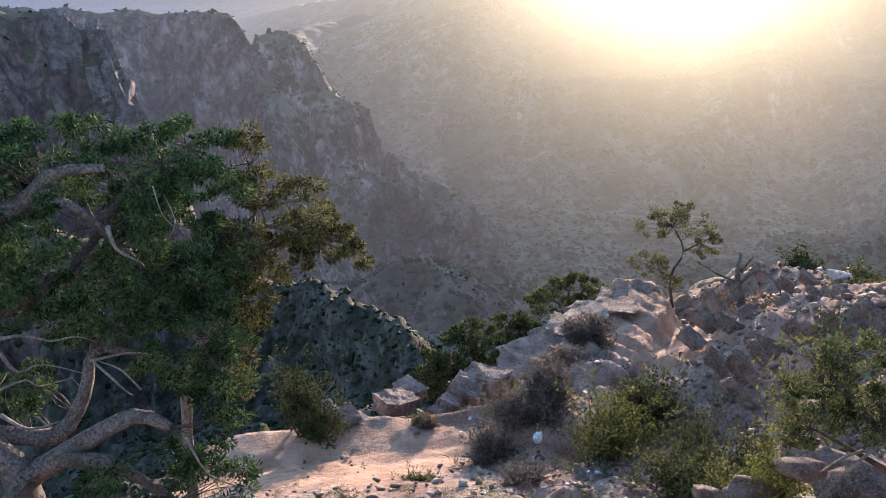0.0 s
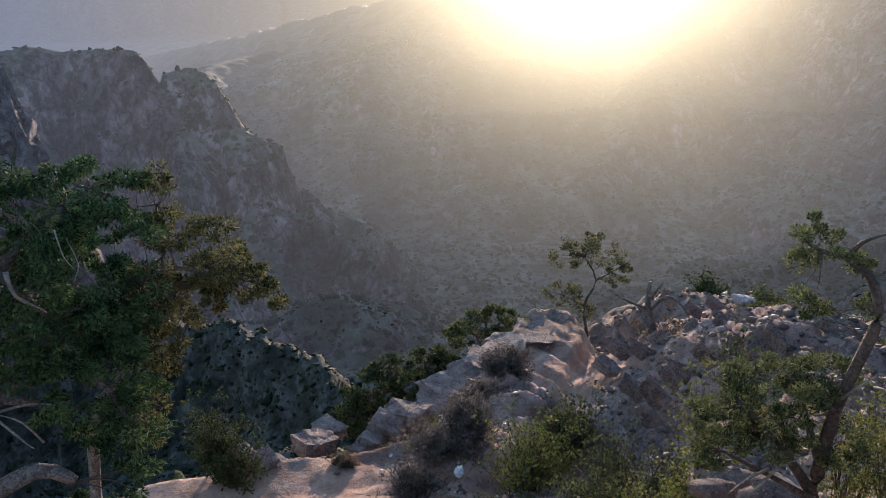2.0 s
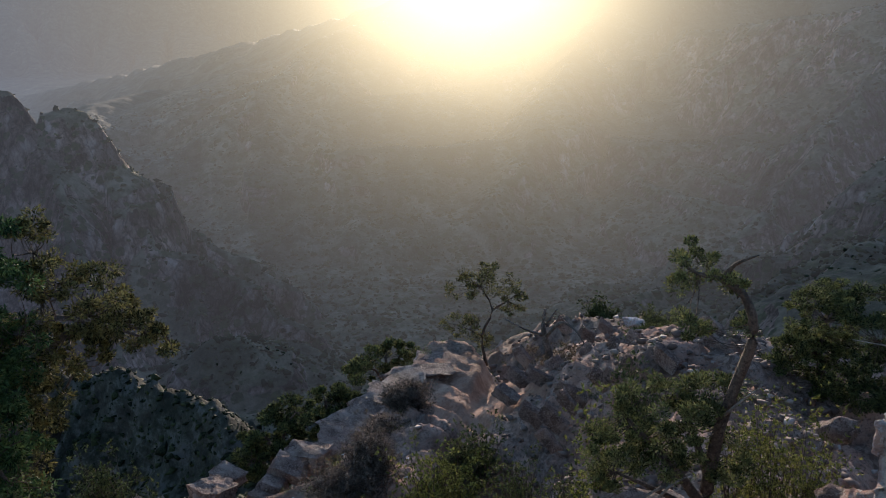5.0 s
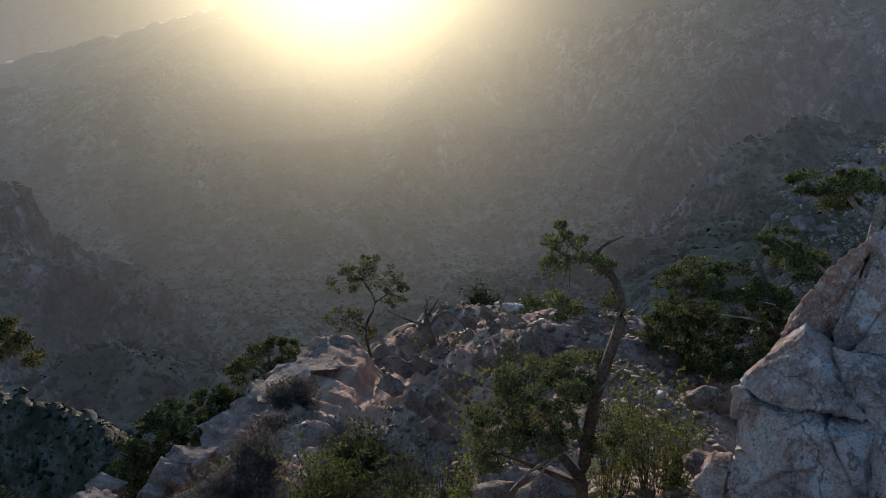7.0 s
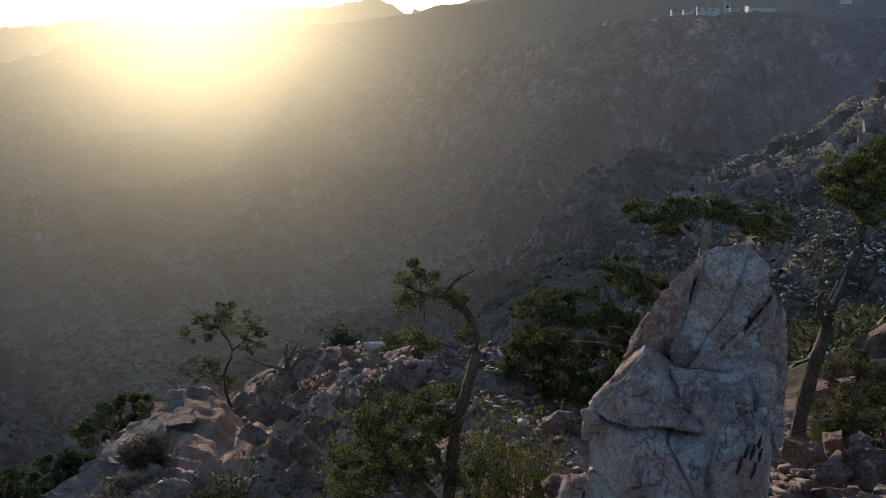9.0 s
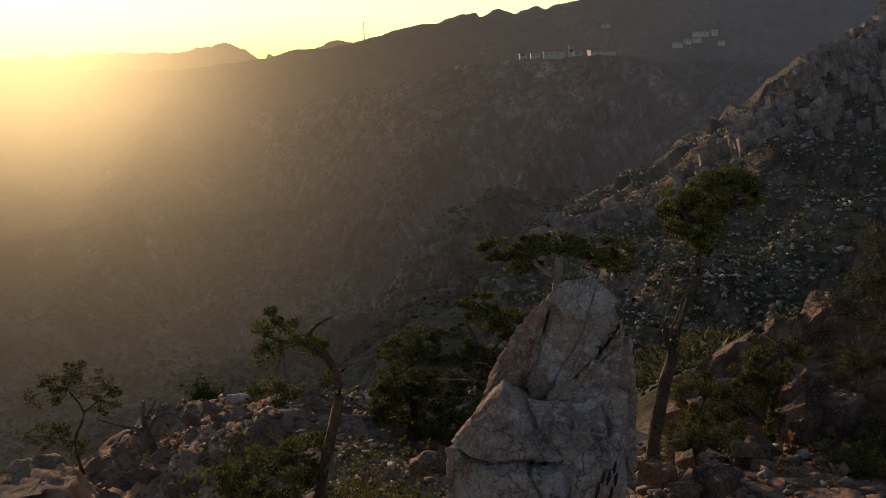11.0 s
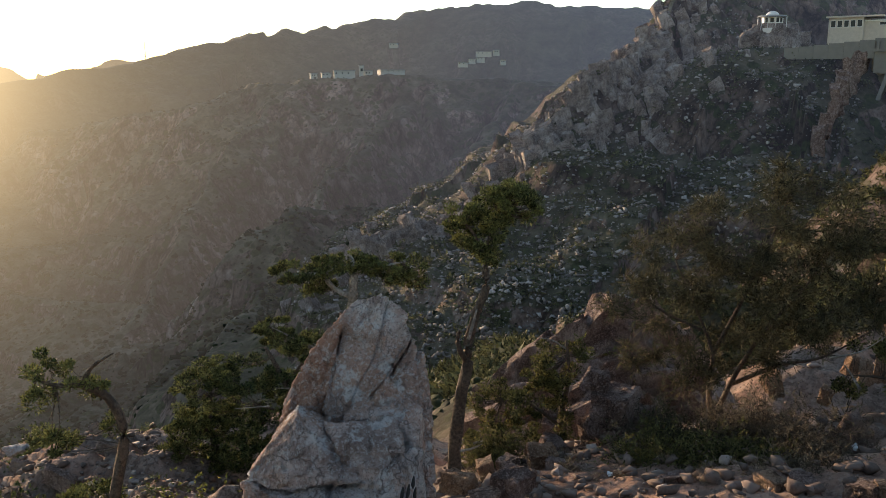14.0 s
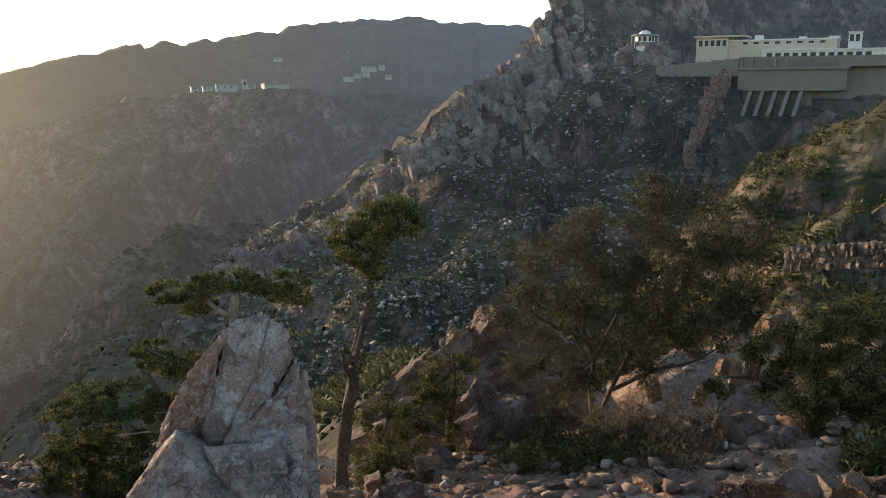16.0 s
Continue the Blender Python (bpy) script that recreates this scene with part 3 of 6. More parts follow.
def box(bm, x0, y0, z0, x1, y1, z1, m=None):
    vs = [bm.verts.new((x, y, z)) for z in (z0, z1) for x, y in ((x0, y0), (x1, y0), (x1, y1), (x0, y1))]
    for f in ((3, 2, 1, 0), (4, 5, 6, 7), (0, 1, 5, 4), (1, 2, 6, 5), (2, 3, 7, 6), (3, 0, 4, 7)):
        bm.faces.new([vs[i] for i in f])
    if m is not None:
        bmesh.ops.transform(bm, matrix=m, verts=vs)
    return vs


def tube(bm, points, radii, sides=8, wobble=0.12, seed=0):
    """A tapered, slightly gnarled limb along a line of points."""
    pts = [Vector(p) for p in points]
    rnd = random.Random(seed)
    if len(pts) > 2:
        fine, rad = [], []
        for i in range(len(pts) - 1):
            p0, p1, p2, p3 = pts[max(i - 1, 0)], pts[i], pts[i + 1], pts[min(i + 2, len(pts) - 1)]
            for s in (0.0, 0.34, 0.67):
                fine.append(0.5 * ((2 * p1) + (p2 - p0) * s + (2 * p0 - 5 * p1 + 4 * p2 - p3) * s * s + (3 * p1 - p0 - 3 * p2 + p3) * s ** 3))
                rad.append(radii[i] + (radii[i + 1] - radii[i]) * s)
        pts, radii = fine + [pts[-1]], rad + [radii[-1]]
    rings = []
    for i, p in enumerate(pts):
        way = (pts[min(i + 1, len(pts) - 1)] - pts[max(i - 1, 0)]).normalized()
        turn = way.to_track_quat("Z", "Y")
        ring = []
        for k in range(sides):
            a = 2 * math.pi * k / sides
            r = radii[i] * (1 + wobble * math.sin(3 * a + i * 0.7 + seed) + rnd.uniform(-wobble, wobble) * 0.7)
            ring.append(bm.verts.new(p + turn @ Vector((math.cos(a) * r, math.sin(a) * r, 0))))
        rings.append(ring)
    for a, b in zip(rings[:-1], rings[1:]):
        for k in range(sides):
            bm.faces.new((a[k], a[(k + 1) % sides], b[(k + 1) % sides], b[k]))
    bm.faces.new(rings[0][::-1])
    bm.faces.new(rings[-1])


def sprays(rng, centres, radii, tufts, blades, length, width, droop=0.15, spread=0.5, shell=0.6, sprig=0.6):
    """Pointed leaf blades along short sprigs that grow out of their clumps. Returns places and faces."""
    c = np.repeat(np.asarray(centres, dtype=float), tufts, axis=0)
    rad = np.repeat(np.asarray(radii, dtype=float), tufts, axis=0)
    n = len(c)
    way = rng.normal(size=(n, 3))
    way /= np.linalg.norm(way, axis=1)[:, None]
    reach = shell + (1 - shell) * rng.random(n) ** 0.7
    reach = np.where(rng.random(n) < 0.25, reach * rng.random(n), reach)
    foot = c + way * rad * reach[:, None]
    out = way + np.array([0, 0, 0.25 - droop]) + 0.35 * rng.normal(size=(n, 3))
    out /= np.linalg.norm(out, axis=1)[:, None]
    along = np.tile(np.linspace(-0.5, 1.0, blades), n)[:, None] * length * sprig
    foot = np.repeat(foot, blades, axis=0) + np.repeat(out, blades, axis=0) * along + rng.normal(size=(n * blades, 3)) * length * 0.10
    d = np.repeat(out, blades, axis=0) + spread * rng.normal(size=(n * blades, 3))
    d /= np.linalg.norm(d, axis=1)[:, None]
    side = np.cross(d, rng.normal(size=(n * blades, 3)))
    side /= np.linalg.norm(side, axis=1)[:, None] + 1e-9
    L = length * (0.55 + 0.9 * rng.random((n * blades, 1)))
    W = width * (0.6 + 0.8 * rng.random((n * blades, 1)))
    co = np.stack([foot - side * W * 0.5, foot + side * W * 0.5, foot + d * L], 1).reshape(-1, 3)
    return co, np.arange(len(co)).reshape(-1, 3)


def fingers(rng, centres, radii, count, length, width, droop=0.15, shell=0.6):
    """Dense scale-leaved sprigs like short fingers, growing out of their clumps. Returns places and faces."""
    c = np.repeat(np.asarray(centres, dtype=float), count, axis=0)
    rad = np.repeat(np.asarray(radii, dtype=float), count, axis=0)
    n = len(c)
    way = rng.normal(size=(n, 3))
    way /= np.linalg.norm(way, axis=1)[:, None]
    reach = shell * 0.6 + (1 - shell * 0.6) * rng.random(n) ** 0.7
    d = way + np.array([0, 0, 0.45 - droop]) + 0.4 * rng.normal(size=(n, 3))
    d /= np.linalg.norm(d, axis=1)[:, None]
    side = np.cross(d, rng.normal(size=(n, 3)))
    side /= np.linalg.norm(side, axis=1)[:, None] + 1e-9
    L = length * (0.5 + 1.0 * rng.random((n, 1)))
    W = width * (0.30 + 0.35 * rng.random((n, 1)))
    foot = c + way * rad * reach[:, None] - d * L * 0.5
    mid = foot + d * L * 0.55
    co = np.stack([foot, mid + side * W, foot + d * L, mid - side * W], 1)
    return co.reshape(-1, 3), np.arange(4 * n).reshape(-1, 4)


def crown_clumps(rng, lobes, size):
    """Clump centres spread through the lobes of a crown: each lobe is a centre, its half sizes across, in depth and up."""
    centres, radii = [], []
    for (cx, cy, cz), across, deep, up in lobes:
        a = math.atan2(cx, cy)
        right, away = np.array([math.cos(a), -math.sin(a), 0]), np.array([math.sin(a), math.cos(a), 0])
        count = max(3, int(0.95 * (across * up + across * deep + up * deep) / (size * size)))
        for _ in range(count):
            v = rng.normal(size=3)
            v *= (0.45 + 0.60 * rng.random() ** 0.5) / np.linalg.norm(v)
            p = np.array([cx, cy, cz]) + right * v[0] * across + away * v[1] * deep + np.array([0, 0, 1]) * v[2] * up
            s = size * (0.5 + 0.75 * rng.random())
            centres.append(p)
            radii.append((s, s, s * 0.72))
    return centres, radii


def tree(name, label, category, limbs, lobes, leaf, bark, size=0.28, tufts=70, blades=5, length=0.07, width=0.02, seed=1,
         droop=0.15, group="", twig=0.012, shell=0.6, dead=(), needle=False):
    """limbs: lines of points with a foot and a tip thickness, the trunk first. The clumps are joined to the nearest limb by twigs."""
    rng = np.random.default_rng(seed)
    foot = Vector(limbs[0][0][0])
    t = thing(name, foot, label, category, group)
    sink = Matrix.Translation(-foot)
    ends = []
    for k, (line, thick, thin) in enumerate(limbs):
        bm = bmesh.new()
        n = len(line)
        tube(bm, line, [thick + (thin - thick) * i / (n - 1) for i in range(n)], 10 if thick > 0.05 else 7, 0.14, seed + k)
        bmesh.ops.transform(bm, matrix=sink, verts=bm.verts)
        part("trunk" if k == 0 else "limb", bm, bark, t, "gnarled grey-brown trunk" if k == 0 else "", True)
        for a, b in zip(line[:-1], line[1:]):
            for s in (0.2, 0.6, 1.0):
                ends.append(np.array(a) + (np.array(b) - np.array(a)) * s)
    for k, (line, thick, thin) in enumerate(dead):
        bm = bmesh.new()
        n = len(line)
        tube(bm, line, [thick + (thin - thick) * i / (n - 1) for i in range(n)], 6, 0.14, seed + 50 + k)
        bmesh.ops.transform(bm, matrix=sink, verts=bm.verts)
        part("dead_branch", bm, M_GREY_WOOD, t, "bare pale dead branch", True)
    centres, radii = crown_clumps(rng, lobes, size)
    ends = np.array(ends)
    bm = bmesh.new()
    for i, c in enumerate(centres):
        e = ends[np.argmin(((ends - c) ** 2).sum(1) + 0.3 * np.maximum(ends[:, 2] - c[2], 0) ** 2)]
        mid = (e + c) / 2 + rng.normal(size=3) * 0.12 * np.linalg.norm(c - e) + np.array([0, 0, -0.06])
        tube(bm, [e, mid, c], [twig, twig * 0.6, twig * 0.25], 4, 0.1, i)
    bmesh.ops.transform(bm, matrix=sink, verts=bm.verts)
    part("twig_mass", bm, M_BARK, t, "", True)["kind"] = "stuff"
    if needle:
        co, faces = sprays(rng, centres, radii, int(tufts * 0.36), blades * 2, length * 0.92, width * 1.5, droop, spread=0.42, shell=shell, sprig=1.5)
    else:
        co, faces = fingers(rng, centres, radii, int(tufts * 2.4), length * 1.05, width * 1.6, droop, shell)
    mesh_object("crown", co - np.array(foot), faces, leaf, t)
    return t


def shrub(name, label, category, centre, across, up, leaf, seed=1, stems=24, tufts=40, blades=4, length=0.06, width=0.022, stem_material=None, deep=None,
          group="", size=0.16, lean=0.5, leafy=1.0, stem=0.014):
    """Many thin stems that fan out of one foot, with leaf tufts round their upper parts. centre: the middle of its foliage."""
    rng = np.random.default_rng(seed)
    cx, cy, cz = centre
    deep = deep or across * 0.8
    ground_z = min(height_at(cx, cy), cz - up * 0.6)
    foot = np.array([cx, cy, ground_z])
    a = math.atan2(cx, cy)
    right, away = np.array([math.cos(a), -math.sin(a), 0]), np.array([math.sin(a), math.cos(a), 0])
    t = thing(name, foot, label, category, group)
    bm = bmesh.new()
    centres, radii = [], []
    lobes = [(rng.uniform(-0.75, 0.75), rng.uniform(-0.75, 0.75), rng.uniform(0.45, 1.05)) for _ in range(6)]
    for i in range(stems):
        lx, ly, lh = lobes[i % 6]
        v = np.array([lx, ly, 0]) + rng.normal(size=3) * 0.32
        tip = foot + right * v[0] * across + away * v[1] * deep
        tip[2] = ground_z + (cz + up - ground_z) * lh * rng.uniform(0.35, 1.0)
        start = foot + (right * lx * across + away * ly * deep) * 0.45 + rng.normal(size=3) * np.array([1, 1, 0]) * across * 0.10
        start[2] = ground_z - 0.05
        mid = start + (tip - start) * 0.5 + np.array([0, 0, 0.10 * up * lean]) + rng.normal(size=3) * 0.07 * across
        tube(bm, [start - foot, mid - foot, tip - foot], [stem, stem * 0.65, stem * 0.25], 4, 0.1, i)
        for s in (0.35, 0.6, 0.8, 1.0):
            centres.append(start + (tip - start) * s + rng.normal(size=3) * size * 0.6)
            radii.append((size, size, size * 0.9))
    part("stem_mass", bm, stem_material or M_BARK, t, "", True)["kind"] = "stuff"
    co, faces = sprays(rng, centres, radii, max(2, int(tufts * leafy * 0.16)), blades * 2, length * 0.88, width * 1.05, 0.0, shell=0.2)
    mesh_object("foliage", co - foot, faces, leaf, t)
    return t


def boulder_mesh(planes, seed=1, detail=4, round_off=0.05, rough=0.03, cracks=()):
    """A stone bounded by planes (normal and distance from the middle), with worn edges, fine relief and cracks. Returns a bmesh."""
    bm = bmesh.new()
    bmesh.ops.create_icosphere(bm, subdivisions=detail, radius=1.0)
    ns = np.array([Vector(p[:3]).normalized() for p in planes])
    ds = np.array([p[3] for p in planes])
    k = 1.0 / max(round_off, 1e-3)
    for v in bm.verts:
        u = np.array(v.co)
        cosv = ns @ u
        t = np.where(cosv > 0.02, ds / np.maximum(cosv, 0.02), 1e3)
        m = t.min()
        r = m - math.log(np.exp(-k * (np.minimum(t, m + 1.5) - m)).sum()) / k
        p = Vector(u * max(r, 0.02))
        q = p * 1.0 + Vector((seed * 3.7, seed * 1.3, 0))
        near, second = noise.voronoi(q * 3.2)[0][:2]
        f = noise.fractal(q * 2.2, 0.8, 2.1, 4) * rough * 0.6 - near * rough * 1.3 + min(second - near, 0.12) * rough * 3.0 + noise.fractal(q * 11.0, 0.6, 2.2, 4) * rough * 0.8
        for nx, ny, nz, dist, w, deep in cracks:
            away = abs(p.dot(Vector((nx, ny, nz)).normalized()) - dist + 0.05 * noise.noise(q * 2.5))
            if away < w:
                f -= deep * (1 - away / w)
        v.co = p + Vector(u) * f
    return bm


def random_planes(rnd, size, flat=0.7, count=9):
    planes = []
    for _ in range(count):
        v = Vector((rnd.gauss(0, 1), rnd.gauss(0, 1), rnd.gauss(0, 1))).normalized()
        planes.append((v.x, v.y, v.z, size * rnd.uniform(0.72, 1.0) * (1 - (1 - flat) * abs(v.z))))
    planes += [(0, 0, 1, size * flat), (0, 0, -1, size * flat), (1, 0, 0, size), (-1, 0, 0, size), (0, 1, 0, size), (0, -1, 0, size)]
    return planes


def boulder(name, label, centre, size, material, seed, stretch=(1, 1, 1), turn=(0, 0, 0), detail=4, flat=0.75, group="", rough=0.07):
    rnd = random.Random(seed)
    bm = boulder_mesh(random_planes(rnd, 1.0, flat, 12), seed, detail, 0.012, rough)
    me = bpy.data.meshes.new(name)
    m = Matrix.LocRotScale(None, Euler([radians(v) for v in turn]), None) @ Matrix.Diagonal((stretch[0] * size, stretch[1] * size, stretch[2] * size, 1))
    bmesh.ops.transform(bm, matrix=m, verts=bm.verts)
    bm.to_mesh(me)
    bm.free()
    me.materials.append(material)
    me.shade_smooth()
    ob = new(name, me)
    ob.location = centre
    return tagged(ob, label, "rock", group)


# ---------------------------------------------------------------- the standing boulder
BOULDER_FOOT = (5.37, 4.57, -3.68)
BOULDER_TURN = Matrix.Rotation(-math.atan2(BOULDER_FOOT[0], BOULDER_FOOT[1]), 4, "Z")
boulder_thing = thing("standing_boulder", BOULDER_FOOT, "tall pale pinkish granite boulder with cracks, standing on the slope", "boulder")


def split_block(name, corners, seed, cracks=(), rough=0.03, grain=0.016, cuts=(), shift=(0, 0, 0), stone=None):
    """A split block of stone with the given corners (right, away, up from the foot), worn edges, rough faces and cracks."""
    bm = bmesh.new()
    for c in corners:
        bm.verts.new(c)
    hull = bmesh.ops.convex_hull(bm, input=bm.verts)
    bmesh.ops.delete(bm, geom=[g for g in hull["geom_interior"] if isinstance(g, bmesh.types.BMVert)], context="VERTS")
    for nx, ny, nz, dist in cuts:
        way = Vector((nx, ny, nz)).normalized()
        bmesh.ops.bisect_plane(bm, geom=bm.verts[:] + bm.edges[:] + bm.faces[:], plane_co=way * dist, plane_no=way, clear_outer=True)
        kept = [v.co.copy() for v in bm.verts]
        bm.clear()
        for c in kept:
            bm.verts.new(c)
        bmesh.ops.convex_hull(bm, input=bm.verts)
    bmesh.ops.translate(bm, vec=shift, verts=bm.verts)
    for _ in range(7):
        long = [e for e in bm.edges if e.calc_length() > grain * 2]
        if not long:
            break
        bmesh.ops.subdivide_edges(bm, edges=long, cuts=1)
        bmesh.ops.triangulate(bm, faces=bm.faces)
    bmesh.ops.smooth_vert(bm, verts=bm.verts, factor=0.35, use_axis_x=True, use_axis_y=True, use_axis_z=True)
    bm.normal_update()
    moves = []
    for v in bm.verts:
        q = v.co + Vector((seed * 3.7, seed * 1.3, 0))
        lean = Vector((q.x * 1.0 - q.z * 0.7, q.y, q.z * 0.6 + q.x * 0.3))
        cell, spots = noise.voronoi(lean * 2.6)
        flake = noise.cell(spots[0] * 7.3)
        f = (flake - 0.5) * rough * 1.3 + noise.fractal(q * 3.0, 0.8, 2.1, 5) * rough * 0.7 + noise.fractal(q * 14.0, 0.6, 2.2, 4) * rough * 0.6 - (0.02 if cell[1] - cell[0] < 0.02 else 0.0)
        for nx, ny, nz, dist, w, deep in cracks:
            off = abs(v.co.dot(Vector((nx, ny, nz)).normalized()) - dist + 0.06 * noise.noise(q * 2.0))
            if off < w:
                f -= 1.3 * deep * (1 - off / w)
        moves.append(v.normal * f)
    for v, m in zip(bm.verts, moves):
        v.co += m
    marks = []
    if name == "corner_block":
        for u, w in ((0.58, 0.34), (0.63, 0.42), (0.68, 0.46), (0.74, 0.48), (0.70, 0.28), (0.77, 0.36)):
            marks.append(min((v.co.copy() for v in bm.verts), key=lambda c: (c.x - u) ** 2 + (c.z - w) ** 2 + 0.02 * (c.y + 1)))
    bmesh.ops.transform(bm, matrix=BOULDER_TURN, verts=bm.verts)
    ob = part(name, bm, stone or (M_PINK_GRANITE if name in ("flank_block", "foot_block") else M_PALE_ROCK), boulder_thing, "", True)
    for i, c in enumerate(marks):
        mark = bmesh.new()
        tube(mark, [c + Vector((0.012, -0.002, 0.08)), c + Vector((0, -0.008, 0.0)), c + Vector((-0.014, -0.002, -0.08))], [0.006, 0.018, 0.005], 6, 0.1, i)
        bmesh.ops.transform(mark, matrix=BOULDER_TURN, verts=mark.verts)
        part("mark", mark, M_CHAR, ob, "black painted mark")


SLAB = [(0.49, 1.0, 1.80), (0.22, 1.0, 1.73), (-0.23, 0.70, 1.25), (-0.52, 0.50, 0.62), (0.86, 0.70, 1.26), (0.72, 0.90, 1.62), (0.95, 0.40, 0.63), (-0.56, 0.42, 0.10), (0.95, 0.30, 0.0),
        (0.36, 0.50, 1.22), (-0.20, 0.36, 0.80), (0.55, 0.26, 0.80), (0.40, 1.5, 1.2), (-0.30, 1.2, 0.6), (0.80, 1.3, 0.8), (0.0, 1.2, 0.0), (0.80, 1.2, 0.0)]
# the upper part is split by a slanting crack, and its rusty flank stands back from the face
split_block("upper_slab", SLAB, 3, [(0.88, 0.0, -0.47, -0.28, 0.014, 0.03), (0.5, 0.0, 0.86, 1.32, 0.014, 0.02)], cuts=[(0.703, 0.10, -0.711, -0.352), (-0.974, 0.0, 0.227, 0.262)])
split_block("right_slab", SLAB, 13, [(0.60, 0.0, -0.80, 0.02, 0.014, 0.03), (-0.2, 0.0, 0.98, 0.60, 0.014, 0.02)], cuts=[(-0.703, -0.10, 0.711, 0.364)], shift=(0.005, -0.022, 0.0))
split_block("left_slab", SLAB, 14, [(0.9, 0.0, -0.43, -0.55, 0.014, 0.03)], cuts=[(0.703, 0.10, -0.711, -0.352), (0.974, 0.0, -0.227, -0.246)], shift=(0.0, 0.03, 0.0), stone=M_RUST_GRANITE)
split_block("front_block", [(-0.25, -0.05, 1.03), (-0.69, -0.20, 0.53), (0.38, -0.15, 0.55), (-0.03, 0.05, 0.88), (-0.38, -0.42, 0.64), (0.10, -0.44, 0.55), (-0.68, -0.25, 0.48), (0.39, -0.30, 0.44),
                            (-0.30, -0.46, 0.44), (-0.30, 0.50, 0.90), (-0.65, 0.30, 0.40), (0.30, 0.40, 0.50), (0.0, 0.50, 0.30)], 4)
split_block("lower_block", [(-0.71, -0.25, 0.47), (0.40, -0.28, 0.40), (-0.25, -0.52, 0.42), (0.20, -0.52, 0.38), (-0.68, -0.35, -0.08), (-0.64, -0.45, -0.6), (0.55, -0.60, -0.6), (0.50, -0.50, -0.1),
                            (-0.20, -0.68, -0.1), (0.30, -0.66, -0.1), (-0.60, 0.40, 0.3), (0.50, 0.40, 0.3), (-0.60, 0.40, -0.6), (0.50, 0.40, -0.6)], 5,
            [(0.12, 0.0, 0.99, -0.13, 0.03, 0.06), (0.80, 0.0, 0.6, 0.28, 0.026, 0.04)])
split_block("corner_block", [(0.32, -0.25, 0.58), (0.59, -0.10, 0.71), (0.83, -0.10, 0.60), (0.84, -0.20, -0.15), (0.86, -0.25, -0.6), (0.40, -0.66, -0.5), (0.45, -0.58, 0.28), (0.70, -0.50, 0.35),
                             (0.60, -0.38, 0.62), (0.35, -0.54, -0.1), (0.80, 0.30, 0.6), (0.85, 0.30, -0.6), (0.35, 0.20, 0.5)], 6, [(0.6, -0.2, 0.7, 0.42, 0.026, 0.04)])
split_block("middle_block", [(0.06, 0.18, 0.84), (0.83, 0.28, 0.87), (0.45, 0.08, 0.93), (0.30, -0.02, 0.62), (0.76, 0.0, 0.62), (0.10, 0.05, 0.60), (0.86, 0.40, 0.40), (0.20, 0.50, 0.97), (0.70, 0.60, 1.0), (0.10, 0.40, 0.30)], 7)
split_block("saddle_block", [(-0.05, 0.02, 0.90), (0.60, 0.10, 0.86), (0.66, -0.12, 0.70), (0.15, -0.30, 0.62), (0.50, -0.36, 0.60), (0.0, 0.3, 0.3), (0.7, 0.3, 0.3), (0.3, -0.4, 0.2), (0.6, -0.35, 0.2)], 12)
split_block("flank_block", [(-0.54, 0.48, 0.60), (-0.62, 0.45, 0.30), (-0.37, 0.43, 0.92), (-0.26, 0.78, 1.08), (-0.64, 0.70, 0.10), (-0.20, 0.90, 0.30), (-0.20, 0.38, 0.40), (-0.66, 0.42, -0.1), (-0.30, 0.36, -0.1)], 8)
split_block("foot_block", [(-1.03, -0.20, -0.60), (-0.76, -0.27, -0.15), (-0.66, -0.32, -0.12), (-0.62, -0.10, -0.20), (-0.95, 0.10, -0.60), (-0.60, 0.20, -0.60), (-0.70, -0.42, -0.65), (-0.92, 0.05, -0.32)], 9)

